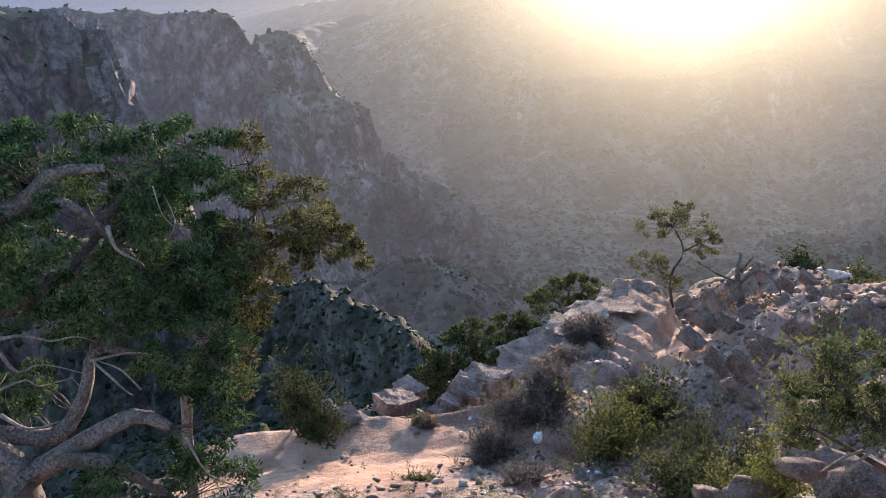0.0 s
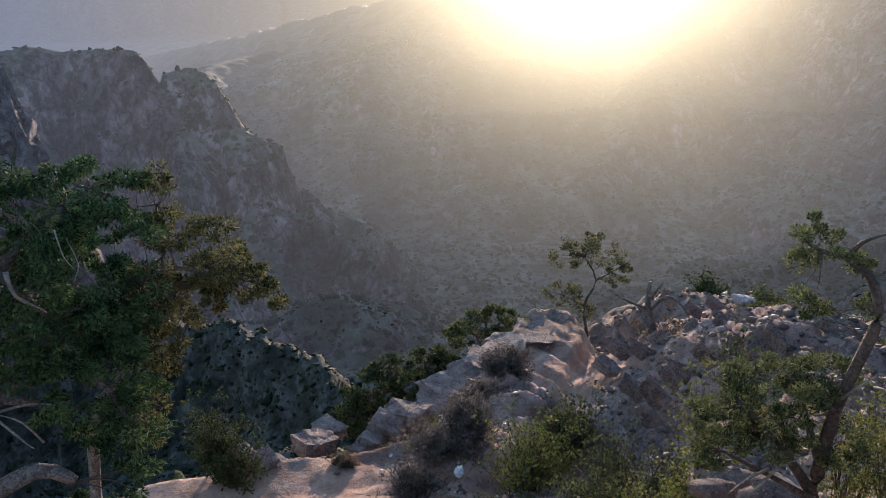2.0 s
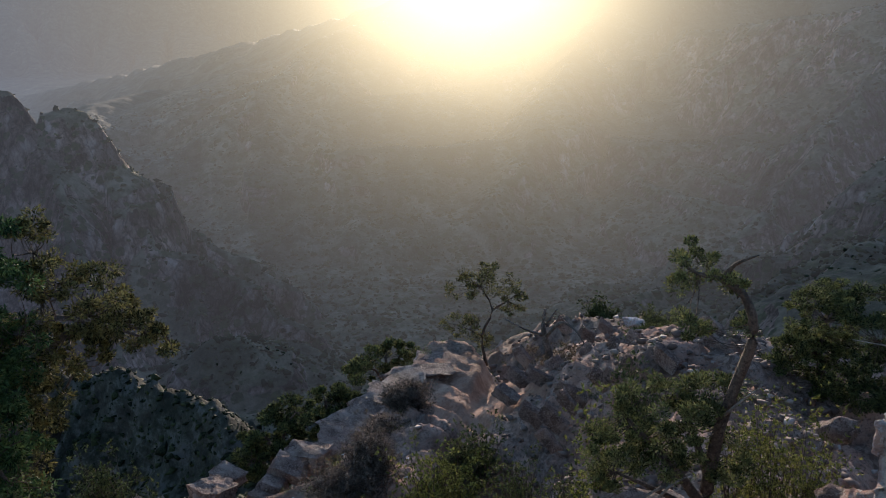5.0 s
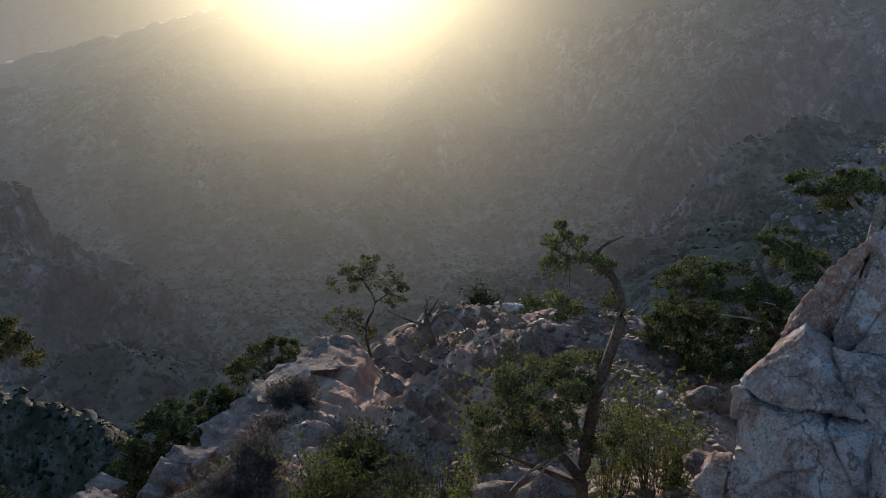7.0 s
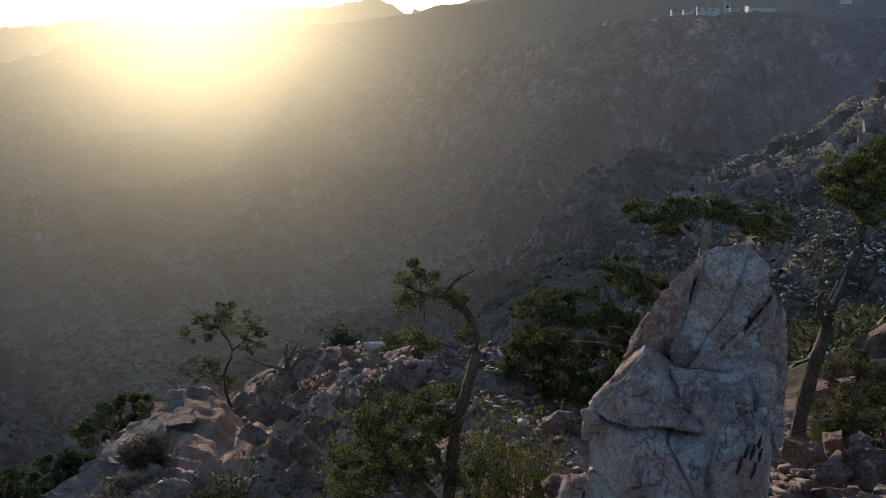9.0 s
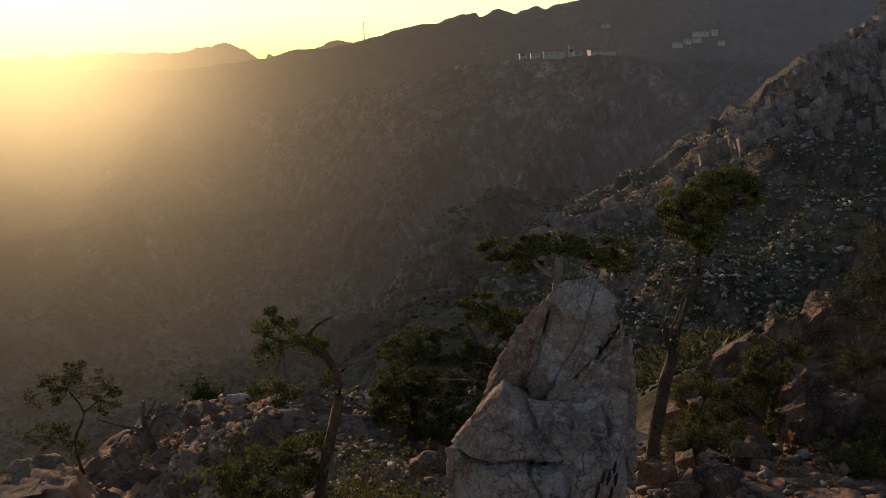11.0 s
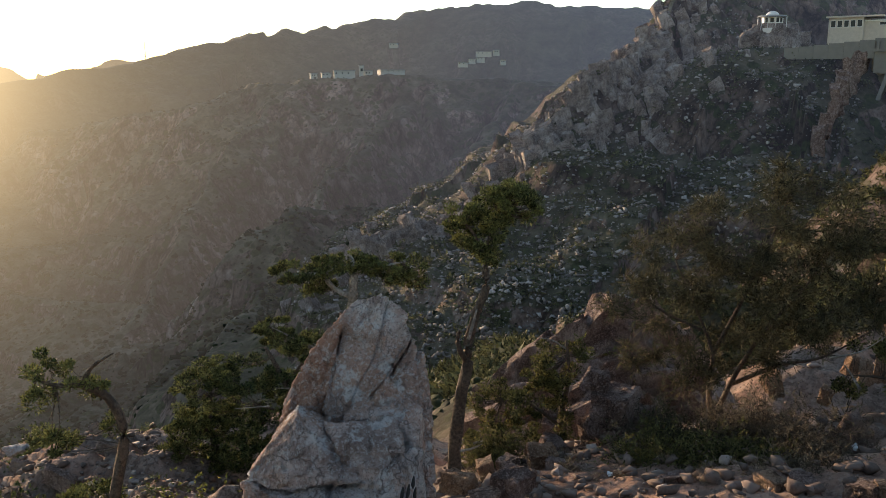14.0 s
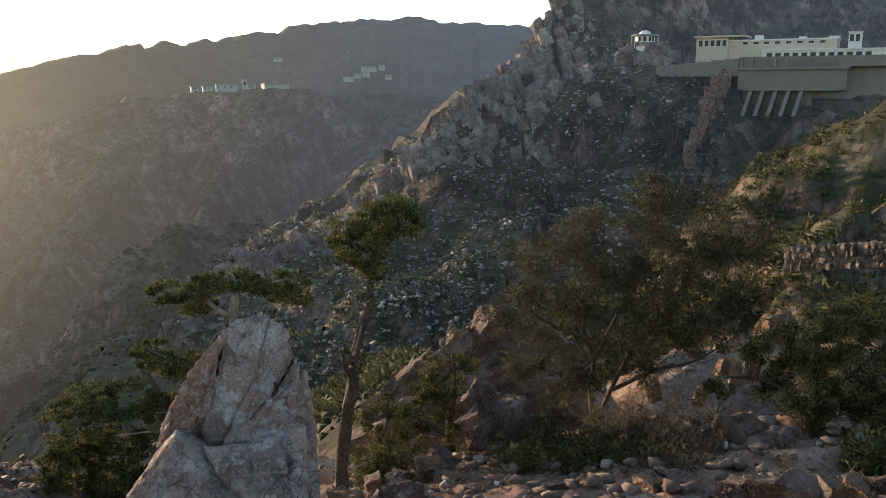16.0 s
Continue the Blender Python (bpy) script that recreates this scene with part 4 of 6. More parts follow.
# ---------------------------------------------------------------- trees
tree("juniper_tree", "large green juniper with twisted grey limbs on the slope", "tree",
     [([(-5.77, 8.65, -8.52), (-5.65, 8.97, -7.51), (-5.53, 9.28, -6.94), (-6.01, 9.45, -6.35), (-6.32, 9.73, -5.09), (-6.05, 10.13, -3.93), (-5.33, 10.30, -3.48), (-4.94, 10.39, -3.11), (-4.32, 10.55, -3.09)], 0.30, 0.05),
      ([(-5.53, 9.28, -6.94), (-4.97, 9.48, -6.65), (-4.15, 9.75, -6.29), (-3.71, 9.82, -6.52)], 0.17, 0.07),
      ([(-4.99, 9.35, -6.66), (-4.44, 9.41, -6.76), (-4.06, 9.47, -7.10), (-3.67, 9.52, -7.51)], 0.11, 0.05),
      ([(-5.95, 9.49, -6.34), (-5.33, 9.96, -6.73), (-4.98, 10.25, -6.26), (-4.83, 10.44, -5.66), (-4.34, 10.65, -5.82), (-4.04, 10.66, -5.90)], 0.13, 0.03),
      ([(-5.33, 10.30, -3.48), (-4.82, 10.44, -3.54), (-4.42, 10.62, -4.06), (-4.09, 10.86, -4.66)], 0.08, 0.03),
      ([(-4.83, 10.44, -5.66), (-4.42, 11.05, -5.44), (-3.78, 11.60, -4.89), (-2.69, 12.21, -4.51), (-1.65, 12.59, -5.05)], 0.10, 0.02),
      ([(-6.32, 9.73, -5.09), (-5.17, 10.83, -4.64), (-4.43, 11.37, -3.68), (-3.61, 11.76, -3.14)], 0.10, 0.02),
      ([(-4.42, 11.05, -5.44), (-3.70, 11.00, -5.61), (-3.27, 10.92, -6.31)], 0.06, 0.02)],
     [((-5.06, 10.88, -4.32), 1.5, 1.3, 1.3), ((-3.81, 11.38, -4.36), 1.0, 1.0, 1.05), ((-5.19, 11.04, -2.97), 1.0, 0.8, 0.42), ((-3.80, 11.59, -3.18), 0.95, 0.8, 0.42), ((-3.37, 11.52, -3.74), 0.6, 0.6, 0.5),
      ((-3.64, 11.01, -5.80), 0.9, 0.8, 1.0), ((-3.28, 10.92, -6.50), 0.45, 0.4, 0.7), ((-4.41, 10.95, -5.04), 1.2, 0.9, 0.6), ((-3.38, 11.30, -5.04), 0.5, 0.6, 0.6),
      ((-6.07, 10.24, -3.74), 1.0, 1.2, 1.5), ((-3.42, 10.03, -6.78), 0.55, 0.4, 0.30), ((-3.04, 9.84, -7.39), 0.42, 0.4, 0.25), ((-6.18, 10.75, -6.46), 0.6, 0.5, 0.35), ((-4.39, 9.21, -6.90), 0.5, 0.3, 0.2), ((-3.73, 9.60, -7.20), 0.4, 0.4, 0.25)],
     M_JUNIPER, M_LIMB, size=0.20, tufts=62, blades=8, length=0.080, width=0.016, seed=5, droop=0.65, twig=0.012,
     dead=[([(-5.54, 9.50, -4.98), (-5.32, 9.63, -5.00), (-5.14, 9.95, -5.25), (-4.78, 9.91, -5.17), (-4.61, 10.10, -5.36)], 0.022, 0.006), ([(-5.57, 9.49, -5.17), (-5.45, 9.56, -5.49), (-5.28, 9.88, -5.56), (-4.76, 9.92, -5.73)], 0.026, 0.006), ([(-5.65, 9.44, -5.67), (-5.38, 9.59, -5.62), (-5.30, 9.75, -5.81), (-4.89, 9.85, -5.74)], 0.018, 0.005), ([(-4.68, 9.96, -5.56), (-4.30, 10.34, -5.65), (-3.83, 10.31, -5.69)], 0.022, 0.007), ([(-4.16, 10.18, -6.14), (-4.35, 10.10, -5.78), (-4.58, 10.00, -5.59)], 0.018, 0.006), ([(-5.65, 9.32, -5.97), (-5.36, 9.37, -6.22), (-5.05, 9.66, -6.28)], 0.03, 0.008), ([(-3.67, 10.37, -3.28), (-3.62, 10.39, -3.63), (-3.51, 10.43, -3.84)], 0.012, 0.004),
           ([(-4.24, 10.15, -3.73), (-4.18, 10.17, -4.05), (-3.96, 10.37, -4.33)], 0.035, 0.01), ([(-3.59, 10.50, -4.02), (-3.47, 10.44, -3.77), (-3.56, 10.41, -3.41)], 0.012, 0.004), ([(-3.43, 9.61, -6.53), (-3.18, 9.58, -7.11), (-2.62, 9.65, -7.44)], 0.02, 0.006),
           ([(-4.73, 10.15, -5.67), (-4.35, 10.10, -6.09), (-4.27, 10.14, -6.20)], 0.02, 0.006)])

tree("juniper_tree", "spreading juniper with olive-brown foliage beside the large one", "tree",
     [([(-4.60, 12.8, height_at(-4.60, 12.8) - 0.2), (-4.39, 12.66, -7.53), (-3.59, 12.70, -6.28), (-3.11, 12.62, -5.33), (-2.35, 12.68, -4.69)], 0.12, 0.03),
      ([(-3.11, 12.62, -5.33), (-2.93, 12.56, -4.45), (-2.92, 12.46, -3.60)], 0.05, 0.012), ([(-2.74, 12.71, -4.98), (-2.02, 12.74, -4.91), (-1.31, 12.83, -5.15)], 0.04, 0.01), ([(-3.42, 12.75, -6.30), (-2.88, 12.57, -5.91), (-2.58, 12.64, -5.45)], 0.04, 0.01)],
     [((-2.32, 12.59, -4.51), 0.55, 0.6, 0.45), ((-1.76, 12.78, -5.02), 0.45, 0.5, 0.30), ((-1.32, 12.83, -5.24), 0.26, 0.3, 0.30), ((-2.87, 12.37, -3.23), 0.34, 0.4, 0.22), ((-2.72, 12.40, -3.94), 0.42, 0.5, 0.35), ((-3.08, 12.22, -4.88), 0.5, 0.6, 0.6), ((-2.56, 12.64, -5.15), 0.45, 0.5, 0.5),
      ((-3.09, 12.42, -6.04), 0.38, 0.5, 0.6), ((-3.34, 12.15, -6.82), 0.32, 0.4, 0.55), ((-2.09, 12.73, -4.05), 0.20, 0.3, 0.14), ((-1.83, 12.77, -4.68), 0.25, 0.3, 0.22)],
     M_OLIVE, M_LIMB, size=0.17, tufts=62, blades=8, length=0.065, width=0.016, seed=6, droop=0.4, twig=0.010)


def ledge_juniper(label, lobes, seed, leaf):
    """A juniper that grows up from the steep ground, its crown in the given lobes."""
    (cx, cy, cz), across, deep, up = lobes[0]
    ground_z = height_at(cx, cy)
    limbs = [([(cx, cy, ground_z - 0.3), (cx + 0.15, cy, 0.5 * (ground_z + cz)), (cx - 0.1, cy, cz)], 0.16, 0.05)]
    for c, *_ in lobes[1:]:
        limbs.append(([(cx, cy, ground_z + 0.6 * (cz - ground_z)), (0.5 * (cx + c[0]), 0.5 * (cy + c[1]), 0.5 * (cz + c[2]) - 0.3), c], 0.07, 0.02))
    tree("juniper_tree", label, "tree", limbs, lobes, leaf, M_BARK, size=0.30, tufts=105, blades=7, length=0.12, width=0.03, seed=seed, twig=0.014, group="junipers below the ledge")


ledge_juniper("dense dark juniper growing below the rock ledge", [((0.28, 26.00, -14.55), 1.0, 0.9, 0.8), ((-0.41, 25.40, -14.98), 0.55, 0.7, 0.9), ((1.17, 26.57, -13.99), 0.85, 0.8, 0.6), ((0.26, 25.00, -15.19), 0.6, 0.6, 0.6)], 24, M_DARK_JUNIPER)
ledge_juniper("dark juniper bush leaning on the rock ledge", [((2.45, 28.90, -14.86), 0.9, 0.8, 0.55), ((1.55, 27.96, -15.19), 0.8, 0.8, 0.6), ((3.40, 29.81, -14.90), 0.6, 0.6, 0.35)], 25, M_DARK_JUNIPER)
ledge_juniper("green juniper rising behind the rock ledge", [((5.49, 33.55, -15.51), 1.1, 0.9, 0.6), ((4.30, 32.72, -15.64), 0.7, 0.7, 0.5), ((6.49, 34.39, -15.64), 0.6, 0.6, 0.35)], 26, M_GREEN_LEAF)

tree("juniper_tree", "stunted juniper with a bent bare trunk and sparse tufts", "tree",
     [([(4.72, 7.14, -5.83), (4.70, 7.15, -5.20), (4.77, 7.11, -4.41), (4.90, 7.03, -3.72), (4.95, 6.99, -3.29), (4.84, 7.06, -2.94), (4.67, 7.17, -2.79)], 0.075, 0.035),
      ([(4.67, 7.17, -2.79), (4.69, 7.04, -2.59), (4.81, 6.84, -2.44)], 0.035, 0.006),
      ([(4.67, 7.17, -2.79), (4.47, 7.29, -2.76), (4.32, 7.38, -2.68)], 0.03, 0.008),
      ([(4.64, 7.07, -5.36), (4.31, 7.15, -4.90), (4.03, 7.31, -4.58), (3.84, 7.51, -4.37)], 0.06, 0.015),
      ([(4.71, 7.15, -5.05), (4.66, 7.41, -4.68), (4.58, 7.58, -4.32)], 0.05, 0.012),
      ([(4.59, 6.98, -5.37), (4.11, 7.03, -5.07), (3.63, 7.17, -4.84)], 0.045, 0.01)],
     [((4.42, 7.32, -2.62), 0.24, 0.2, 0.20), ((4.33, 7.37, -2.88), 0.17, 0.16, 0.13), ((4.74, 7.13, -2.84), 0.16, 0.16, 0.16), ((4.45, 7.31, -3.30), 0.20, 0.2, 0.17), ((4.98, 7.21, -3.25), 0.12, 0.12, 0.13),
      ((4.25, 7.30, -4.27), 0.55, 0.5, 0.34), ((4.74, 7.36, -4.14), 0.34, 0.4, 0.20), ((3.77, 7.33, -4.67), 0.42, 0.4, 0.24), ((4.19, 7.22, -4.70), 0.4, 0.4, 0.22), ((3.58, 7.20, -4.91), 0.22, 0.2, 0.12), ((4.88, 7.16, -4.81), 0.3, 0.3, 0.25)],
     M_GREEN_LEAF, M_BARK, size=0.12, tufts=90, blades=7, length=0.042, width=0.009, seed=11, droop=0.2, twig=0.007,
     dead=[([(4.06, 6.95, -4.94), (3.86, 6.94, -5.03), (3.71, 7.02, -5.25)], 0.02, 0.005), ([(4.74, 7.01, -4.22), (4.83, 6.83, -3.95), (4.94, 6.75, -3.80)], 0.018, 0.005), ([(3.92, 6.91, -5.16), (4.07, 6.83, -4.87), (4.26, 6.83, -4.78)], 0.02, 0.006)])

tree("juniper_tree", "small open juniper standing at the rock ledge", "tree",
     [([(8.82, 29.72, -14.50), (8.63, 29.77, -13.22), (9.01, 29.66, -12.13), (8.54, 29.80, -11.16)], 0.07, 0.02), ([(8.63, 29.77, -13.22), (7.87, 29.98, -12.83)], 0.04, 0.01), ([(9.01, 29.66, -12.13), (9.91, 29.37, -11.46)], 0.05, 0.01)],
     [((8.69, 29.76, -10.66), 1.0, 0.8, 0.3), ((9.61, 29.47, -11.32), 0.9, 0.7, 0.35), ((7.91, 29.97, -11.26), 0.6, 0.6, 0.4), ((7.77, 30.01, -12.79), 0.85, 0.7, 0.4), ((8.73, 29.75, -13.44), 0.5, 0.5, 0.35), ((9.79, 29.41, -12.15), 0.5, 0.5, 0.25)],
     M_OLIVE, M_BARK, size=0.22, tufts=26, blades=6, length=0.10, width=0.022, seed=21, twig=0.012)

tree("dead_tree", "bleached dead tree stump with curling bare branches", "tree",
     [([(10.59, 27.00, -13.53), (10.30, 27.11, -12.49), (10.18, 27.16, -11.82), (10.23, 27.13, -11.22)], 0.15, 0.05), ([(10.28, 27.12, -12.28), (9.52, 27.18, -11.98), (8.70, 27.24, -11.50)], 0.06, 0.015),
      ([(10.24, 26.92, -12.19), (10.62, 26.55, -11.57), (11.02, 26.28, -11.74), (11.32, 26.05, -12.18)], 0.07, 0.02), ([(10.27, 27.12, -11.85), (10.63, 26.98, -11.21)], 0.05, 0.02)],
     [((10.22, 27.14, -13.05), 0.7, 0.5, 0.35), ((10.98, 26.84, -12.80), 0.5, 0.4, 0.25)],
     M_DRY, M_LIMB, size=0.2, tufts=20, blades=4, length=0.09, width=0.025, seed=23, twig=0.012, needle=True)

tree("juniper_tree", "dense dark green juniper behind the scree", "tree",
     [([(17.15, 16.79, -11.08), (16.94, 17.00, -9.52), (16.63, 17.30, -8.19), (16.35, 17.56, -7.38)], 0.14, 0.04), ([(16.94, 17.00, -9.52), (15.83, 17.35, -8.94)], 0.07, 0.02), ([(16.76, 17.17, -8.51), (17.30, 16.64, -7.57)], 0.06, 0.015)],
     [((16.00, 17.87, -8.28), 0.95, 0.9, 0.55), ((16.07, 17.27, -9.82), 0.85, 0.8, 0.7), ((16.87, 17.06, -9.36), 0.6, 0.7, 0.5), ((17.23, 16.71, -7.42), 0.85, 0.7, 0.35), ((16.66, 17.27, -8.61), 0.6, 0.7, 0.4), ((16.35, 17.20, -10.45), 1.1, 0.9, 0.6), ((17.45, 16.35, -10.10), 0.9, 0.8, 0.7), ((17.30, 16.55, -8.75), 0.7, 0.7, 0.5)],
     M_DARK_JUNIPER, M_BARK, size=0.25, tufts=80, blades=6, length=0.09, width=0.022, seed=31, twig=0.012,
     dead=[([(15.73, 16.77, -8.79), (15.39, 17.08, -8.79), (15.02, 17.40, -8.78)], 0.025, 0.008), ([(16.13, 16.39, -8.31), (15.86, 16.65, -8.27)], 0.02, 0.006)])

tree("juniper_tree", "rounded grey-green juniper behind the scree", "tree",
     [([(15.84, 19.31, -11.35), (15.74, 19.39, -10.22), (15.77, 19.37, -9.10)], 0.13, 0.04), ([(15.74, 19.39, -10.22), (15.15, 19.85, -9.73)], 0.05, 0.015)],
     [((15.73, 19.40, -9.20), 1.2, 1.0, 0.95), ((15.88, 19.28, -8.28), 0.75, 0.7, 0.4), ((15.31, 19.73, -10.08), 0.9, 0.8, 0.6), ((16.24, 18.98, -10.15), 0.8, 0.7, 0.6), ((15.20, 19.80, -10.85), 1.1, 0.9, 0.5), ((16.20, 18.95, -10.95), 1.0, 0.9, 0.5), ((15.75, 19.35, -9.75), 1.2, 1.0, 0.5)],
     M_GREEN_LEAF, M_BARK, size=0.27, tufts=80, blades=6, length=0.09, width=0.022, seed=33, twig=0.012)

tree("juniper_tree", "flat-topped juniper with pale forked limbs behind the boulder", "tree",
     [([(9.09, 7.77, -4.94), (9.14, 7.72, -3.59), (9.18, 7.67, -2.81), (9.20, 7.65, -2.54), (9.16, 7.70, -2.33)], 0.09, 0.03), ([(9.18, 7.67, -2.93), (9.00, 7.87, -2.79), (8.92, 7.95, -2.60), (9.03, 7.84, -2.48)], 0.05, 0.015),
      ([(9.20, 7.65, -2.54), (9.39, 7.44, -2.51), (9.64, 7.13, -2.43)], 0.04, 0.01), ([(8.92, 7.95, -2.60), (8.69, 8.18, -2.56), (8.48, 8.38, -2.66)], 0.03, 0.008), ([(9.12, 7.74, -4.26), (8.93, 8.08, -3.79), (8.74, 8.41, -3.58), (8.63, 8.79, -3.44)], 0.035, 0.01)],
     [((8.78, 8.23, -2.55), 0.42, 0.4, 0.14), ((9.26, 7.88, -2.48), 0.5, 0.4, 0.14), ((9.67, 7.42, -2.55), 0.5, 0.4, 0.17), ((9.92, 7.27, -2.71), 0.3, 0.3, 0.14), ((8.95, 8.20, -2.82), 0.3, 0.3, 0.1), ((8.75, 8.54, -3.60), 0.40, 0.4, 0.16), ((8.66, 8.76, -3.44), 0.3, 0.3, 0.14)],
     M_GREEN_LEAF, M_GREY_WOOD, size=0.11, tufts=80, blades=7, length=0.05, width=0.011, seed=41, twig=0.007)

tree("juniper_tree", "tall juniper with a bare twisted trunk and small crown", "tree",
     [([(9.43, 6.09, -5.30), (9.44, 6.07, -4.72), (9.50, 5.99, -4.07), (9.54, 5.93, -3.66), (9.54, 5.94, -3.42), (9.61, 5.84, -2.99), (9.68, 5.73, -2.60), (9.67, 5.74, -2.26), (9.72, 5.66, -1.87), (9.82, 5.51, -1.57)], 0.095, 0.03),
      ([(9.55, 5.92, -3.68), (9.40, 5.96, -3.47), (9.38, 5.99, -3.29), (9.40, 5.96, -3.18)], 0.05, 0.02), ([(9.67, 5.74, -2.26), (9.58, 5.88, -1.87), (9.50, 5.99, -1.72)], 0.035, 0.01)],
     [((9.62, 5.82, -1.66), 0.40, 0.4, 0.25), ((9.88, 5.41, -1.46), 0.32, 0.35, 0.26), ((9.74, 5.63, -1.53), 0.36, 0.35, 0.28), ((9.50, 5.99, -1.72), 0.20, 0.2, 0.16), ((9.62, 5.82, -1.99), 0.30, 0.3, 0.13), ((9.68, 5.73, -2.22), 0.22, 0.2, 0.13), ((9.82, 5.50, -1.31), 0.25, 0.25, 0.12)],
     M_GREEN_LEAF, M_BARK, size=0.12, tufts=90, blades=7, length=0.05, width=0.011, seed=43, twig=0.008,
     dead=[([(9.32, 5.90, -4.88), (9.34, 5.69, -4.78), (9.41, 5.60, -4.72)], 0.02, 0.006), ([(9.46, 5.87, -3.31), (9.50, 5.82, -3.08), (9.53, 5.78, -2.89)], 0.03, 0.012)])

tree("juniper_tree", "small juniper with a crooked stem beside the brown rock", "tree",
     [([(12.72, 6.08, -6.50), (12.68, 6.14, -5.66), (12.74, 6.03, -4.84), (12.71, 6.08, -4.19)], 0.07, 0.02), ([(12.70, 6.11, -5.77), (12.26, 6.49, -5.28), (11.84, 6.80, -5.14)], 0.035, 0.01)],
     [((12.65, 6.21, -4.64), 0.48, 0.45, 0.42), ((11.84, 6.80, -5.19), 0.50, 0.4, 0.36), ((12.35, 6.33, -5.58), 0.52, 0.4, 0.34), ((12.82, 5.87, -4.34), 0.22, 0.2, 0.18), ((12.44, 6.37, -5.01), 0.4, 0.4, 0.3), ((11.66, 6.91, -5.74), 0.35, 0.3, 0.2)],
     M_OLIVE, M_BARK, size=0.16, tufts=75, blades=6, length=0.055, width=0.014, seed=45, twig=0.008,
     dead=[([(12.71, 6.08, -4.34), (12.60, 6.30, -4.19), (12.48, 6.51, -4.16)], 0.018, 0.005), ([(10.67, 6.59, -5.43), (10.77, 6.44, -5.38)], 0.02, 0.01)])

tree("thorn_tree", "broad dark twiggy thorn tree with few leaves", "tree",
     [([(15.56, 4.44, -6.32), (15.53, 4.53, -5.57), (15.73, 4.57, -4.95), (15.80, 4.97, -4.12), (15.85, 5.42, -3.27)], 0.065, 0.012),
      ([(15.58, 4.37, -6.02), (15.66, 4.09, -5.20), (15.99, 3.67, -4.33), (16.32, 3.15, -3.57), (16.63, 2.63, -2.49)], 0.055, 0.010), ([(15.65, 4.14, -5.43), (15.66, 3.35, -4.91), (15.61, 2.63, -4.62), (15.74, 1.90, -4.02)], 0.045, 0.010),
      ([(15.73, 4.57, -4.95), (16.18, 4.09, -3.65), (16.38, 3.75, -2.54), (16.45, 3.49, -1.67)], 0.04, 0.008), ([(15.99, 3.67, -4.33), (16.00, 2.74, -3.99), (16.15, 1.82, -3.17)], 0.03, 0.008), ([(15.65, 4.79, -4.51), (15.35, 5.61, -4.10), (15.13, 6.12, -3.55)], 0.03, 0.008)],
     [((15.65, 5.40, -3.35), 1.1, 1.0, 0.75), ((16.33, 3.95, -2.66), 1.3, 1.1, 0.9), ((15.81, 4.29, -4.04), 1.4, 1.0, 0.7), ((16.57, 2.95, -2.50), 1.0, 0.9, 0.8), ((16.08, 3.31, -3.54), 1.2, 1.0, 0.6), ((15.21, 5.42, -4.71), 0.7, 0.6, 0.6), ((16.32, 2.06, -2.92), 0.7, 0.7, 0.6), ((16.47, 3.38, -1.77), 0.7, 0.7, 0.35), ((15.20, 5.97, -3.94), 0.5, 0.5, 0.5), ((15.97, 1.71, -3.74), 0.5, 0.5, 0.4), ((16.03, 2.55, -3.87), 0.8, 0.7, 0.5), ((15.66, 4.10, -4.86), 0.8, 0.7, 0.5), ((15.72, 3.07, -4.51), 0.8, 0.7, 0.45), ((15.18, 4.94, -5.19), 0.5, 0.5, 0.4)],
     M_DARK_TWIG, M_BARK, size=0.30, tufts=88, blades=4, length=0.11, width=0.011, seed=47, twig=0.007, shell=0.15, needle=True)

shrub("dry_shrub", "brown dry shrub with upright thin stems", "shrub", (13.09, 2.89, -5.21), 1.15, 0.75, M_DRY, 51, stems=260, tufts=26, blades=3, length=0.09, width=0.010, leafy=1.0, size=0.14, stem=0.008)
shrub("leafy_shrub", "dull green low shrub beside the stones", "shrub", (11.92, 4.10, -5.42), 0.75, 0.45, M_OLIVE, 54, stems=120, tufts=30, blades=4, length=0.06, width=0.014, size=0.14, stem=0.006)
shrub("leafy_shrub", "dull green low shrub beside the stones", "shrub", (12.30, 3.05, -5.35), 0.80, 0.50, M_OLIVE, 55, stems=130, tufts=30, blades=4, length=0.06, width=0.014, size=0.14, stem=0.006)
shrub("dry_shrub", "brown dry shrub with upright thin stems", "shrub", (12.45, 2.10, -5.35), 0.60, 0.45, M_DRY, 56, stems=140, tufts=24, blades=3, length=0.08, width=0.010, size=0.13, stem=0.006)
shrub("leafy_shrub", "dull green low shrub at the foot of the brown rocks", "shrub", (11.05, 6.55, -5.60), 0.60, 0.40, M_OLIVE, 57, stems=100, tufts=30, blades=4, length=0.06, width=0.014, size=0.14, stem=0.006)
shrub("dry_shrub", "low dry brushwood at the foot of the thorn tree", "shrub", (13.15, 4.08, -5.52), 0.6, 0.5, M_DARK_TWIG, 52, stems=110, tufts=26, blades=3, length=0.09, width=0.012, size=0.14)

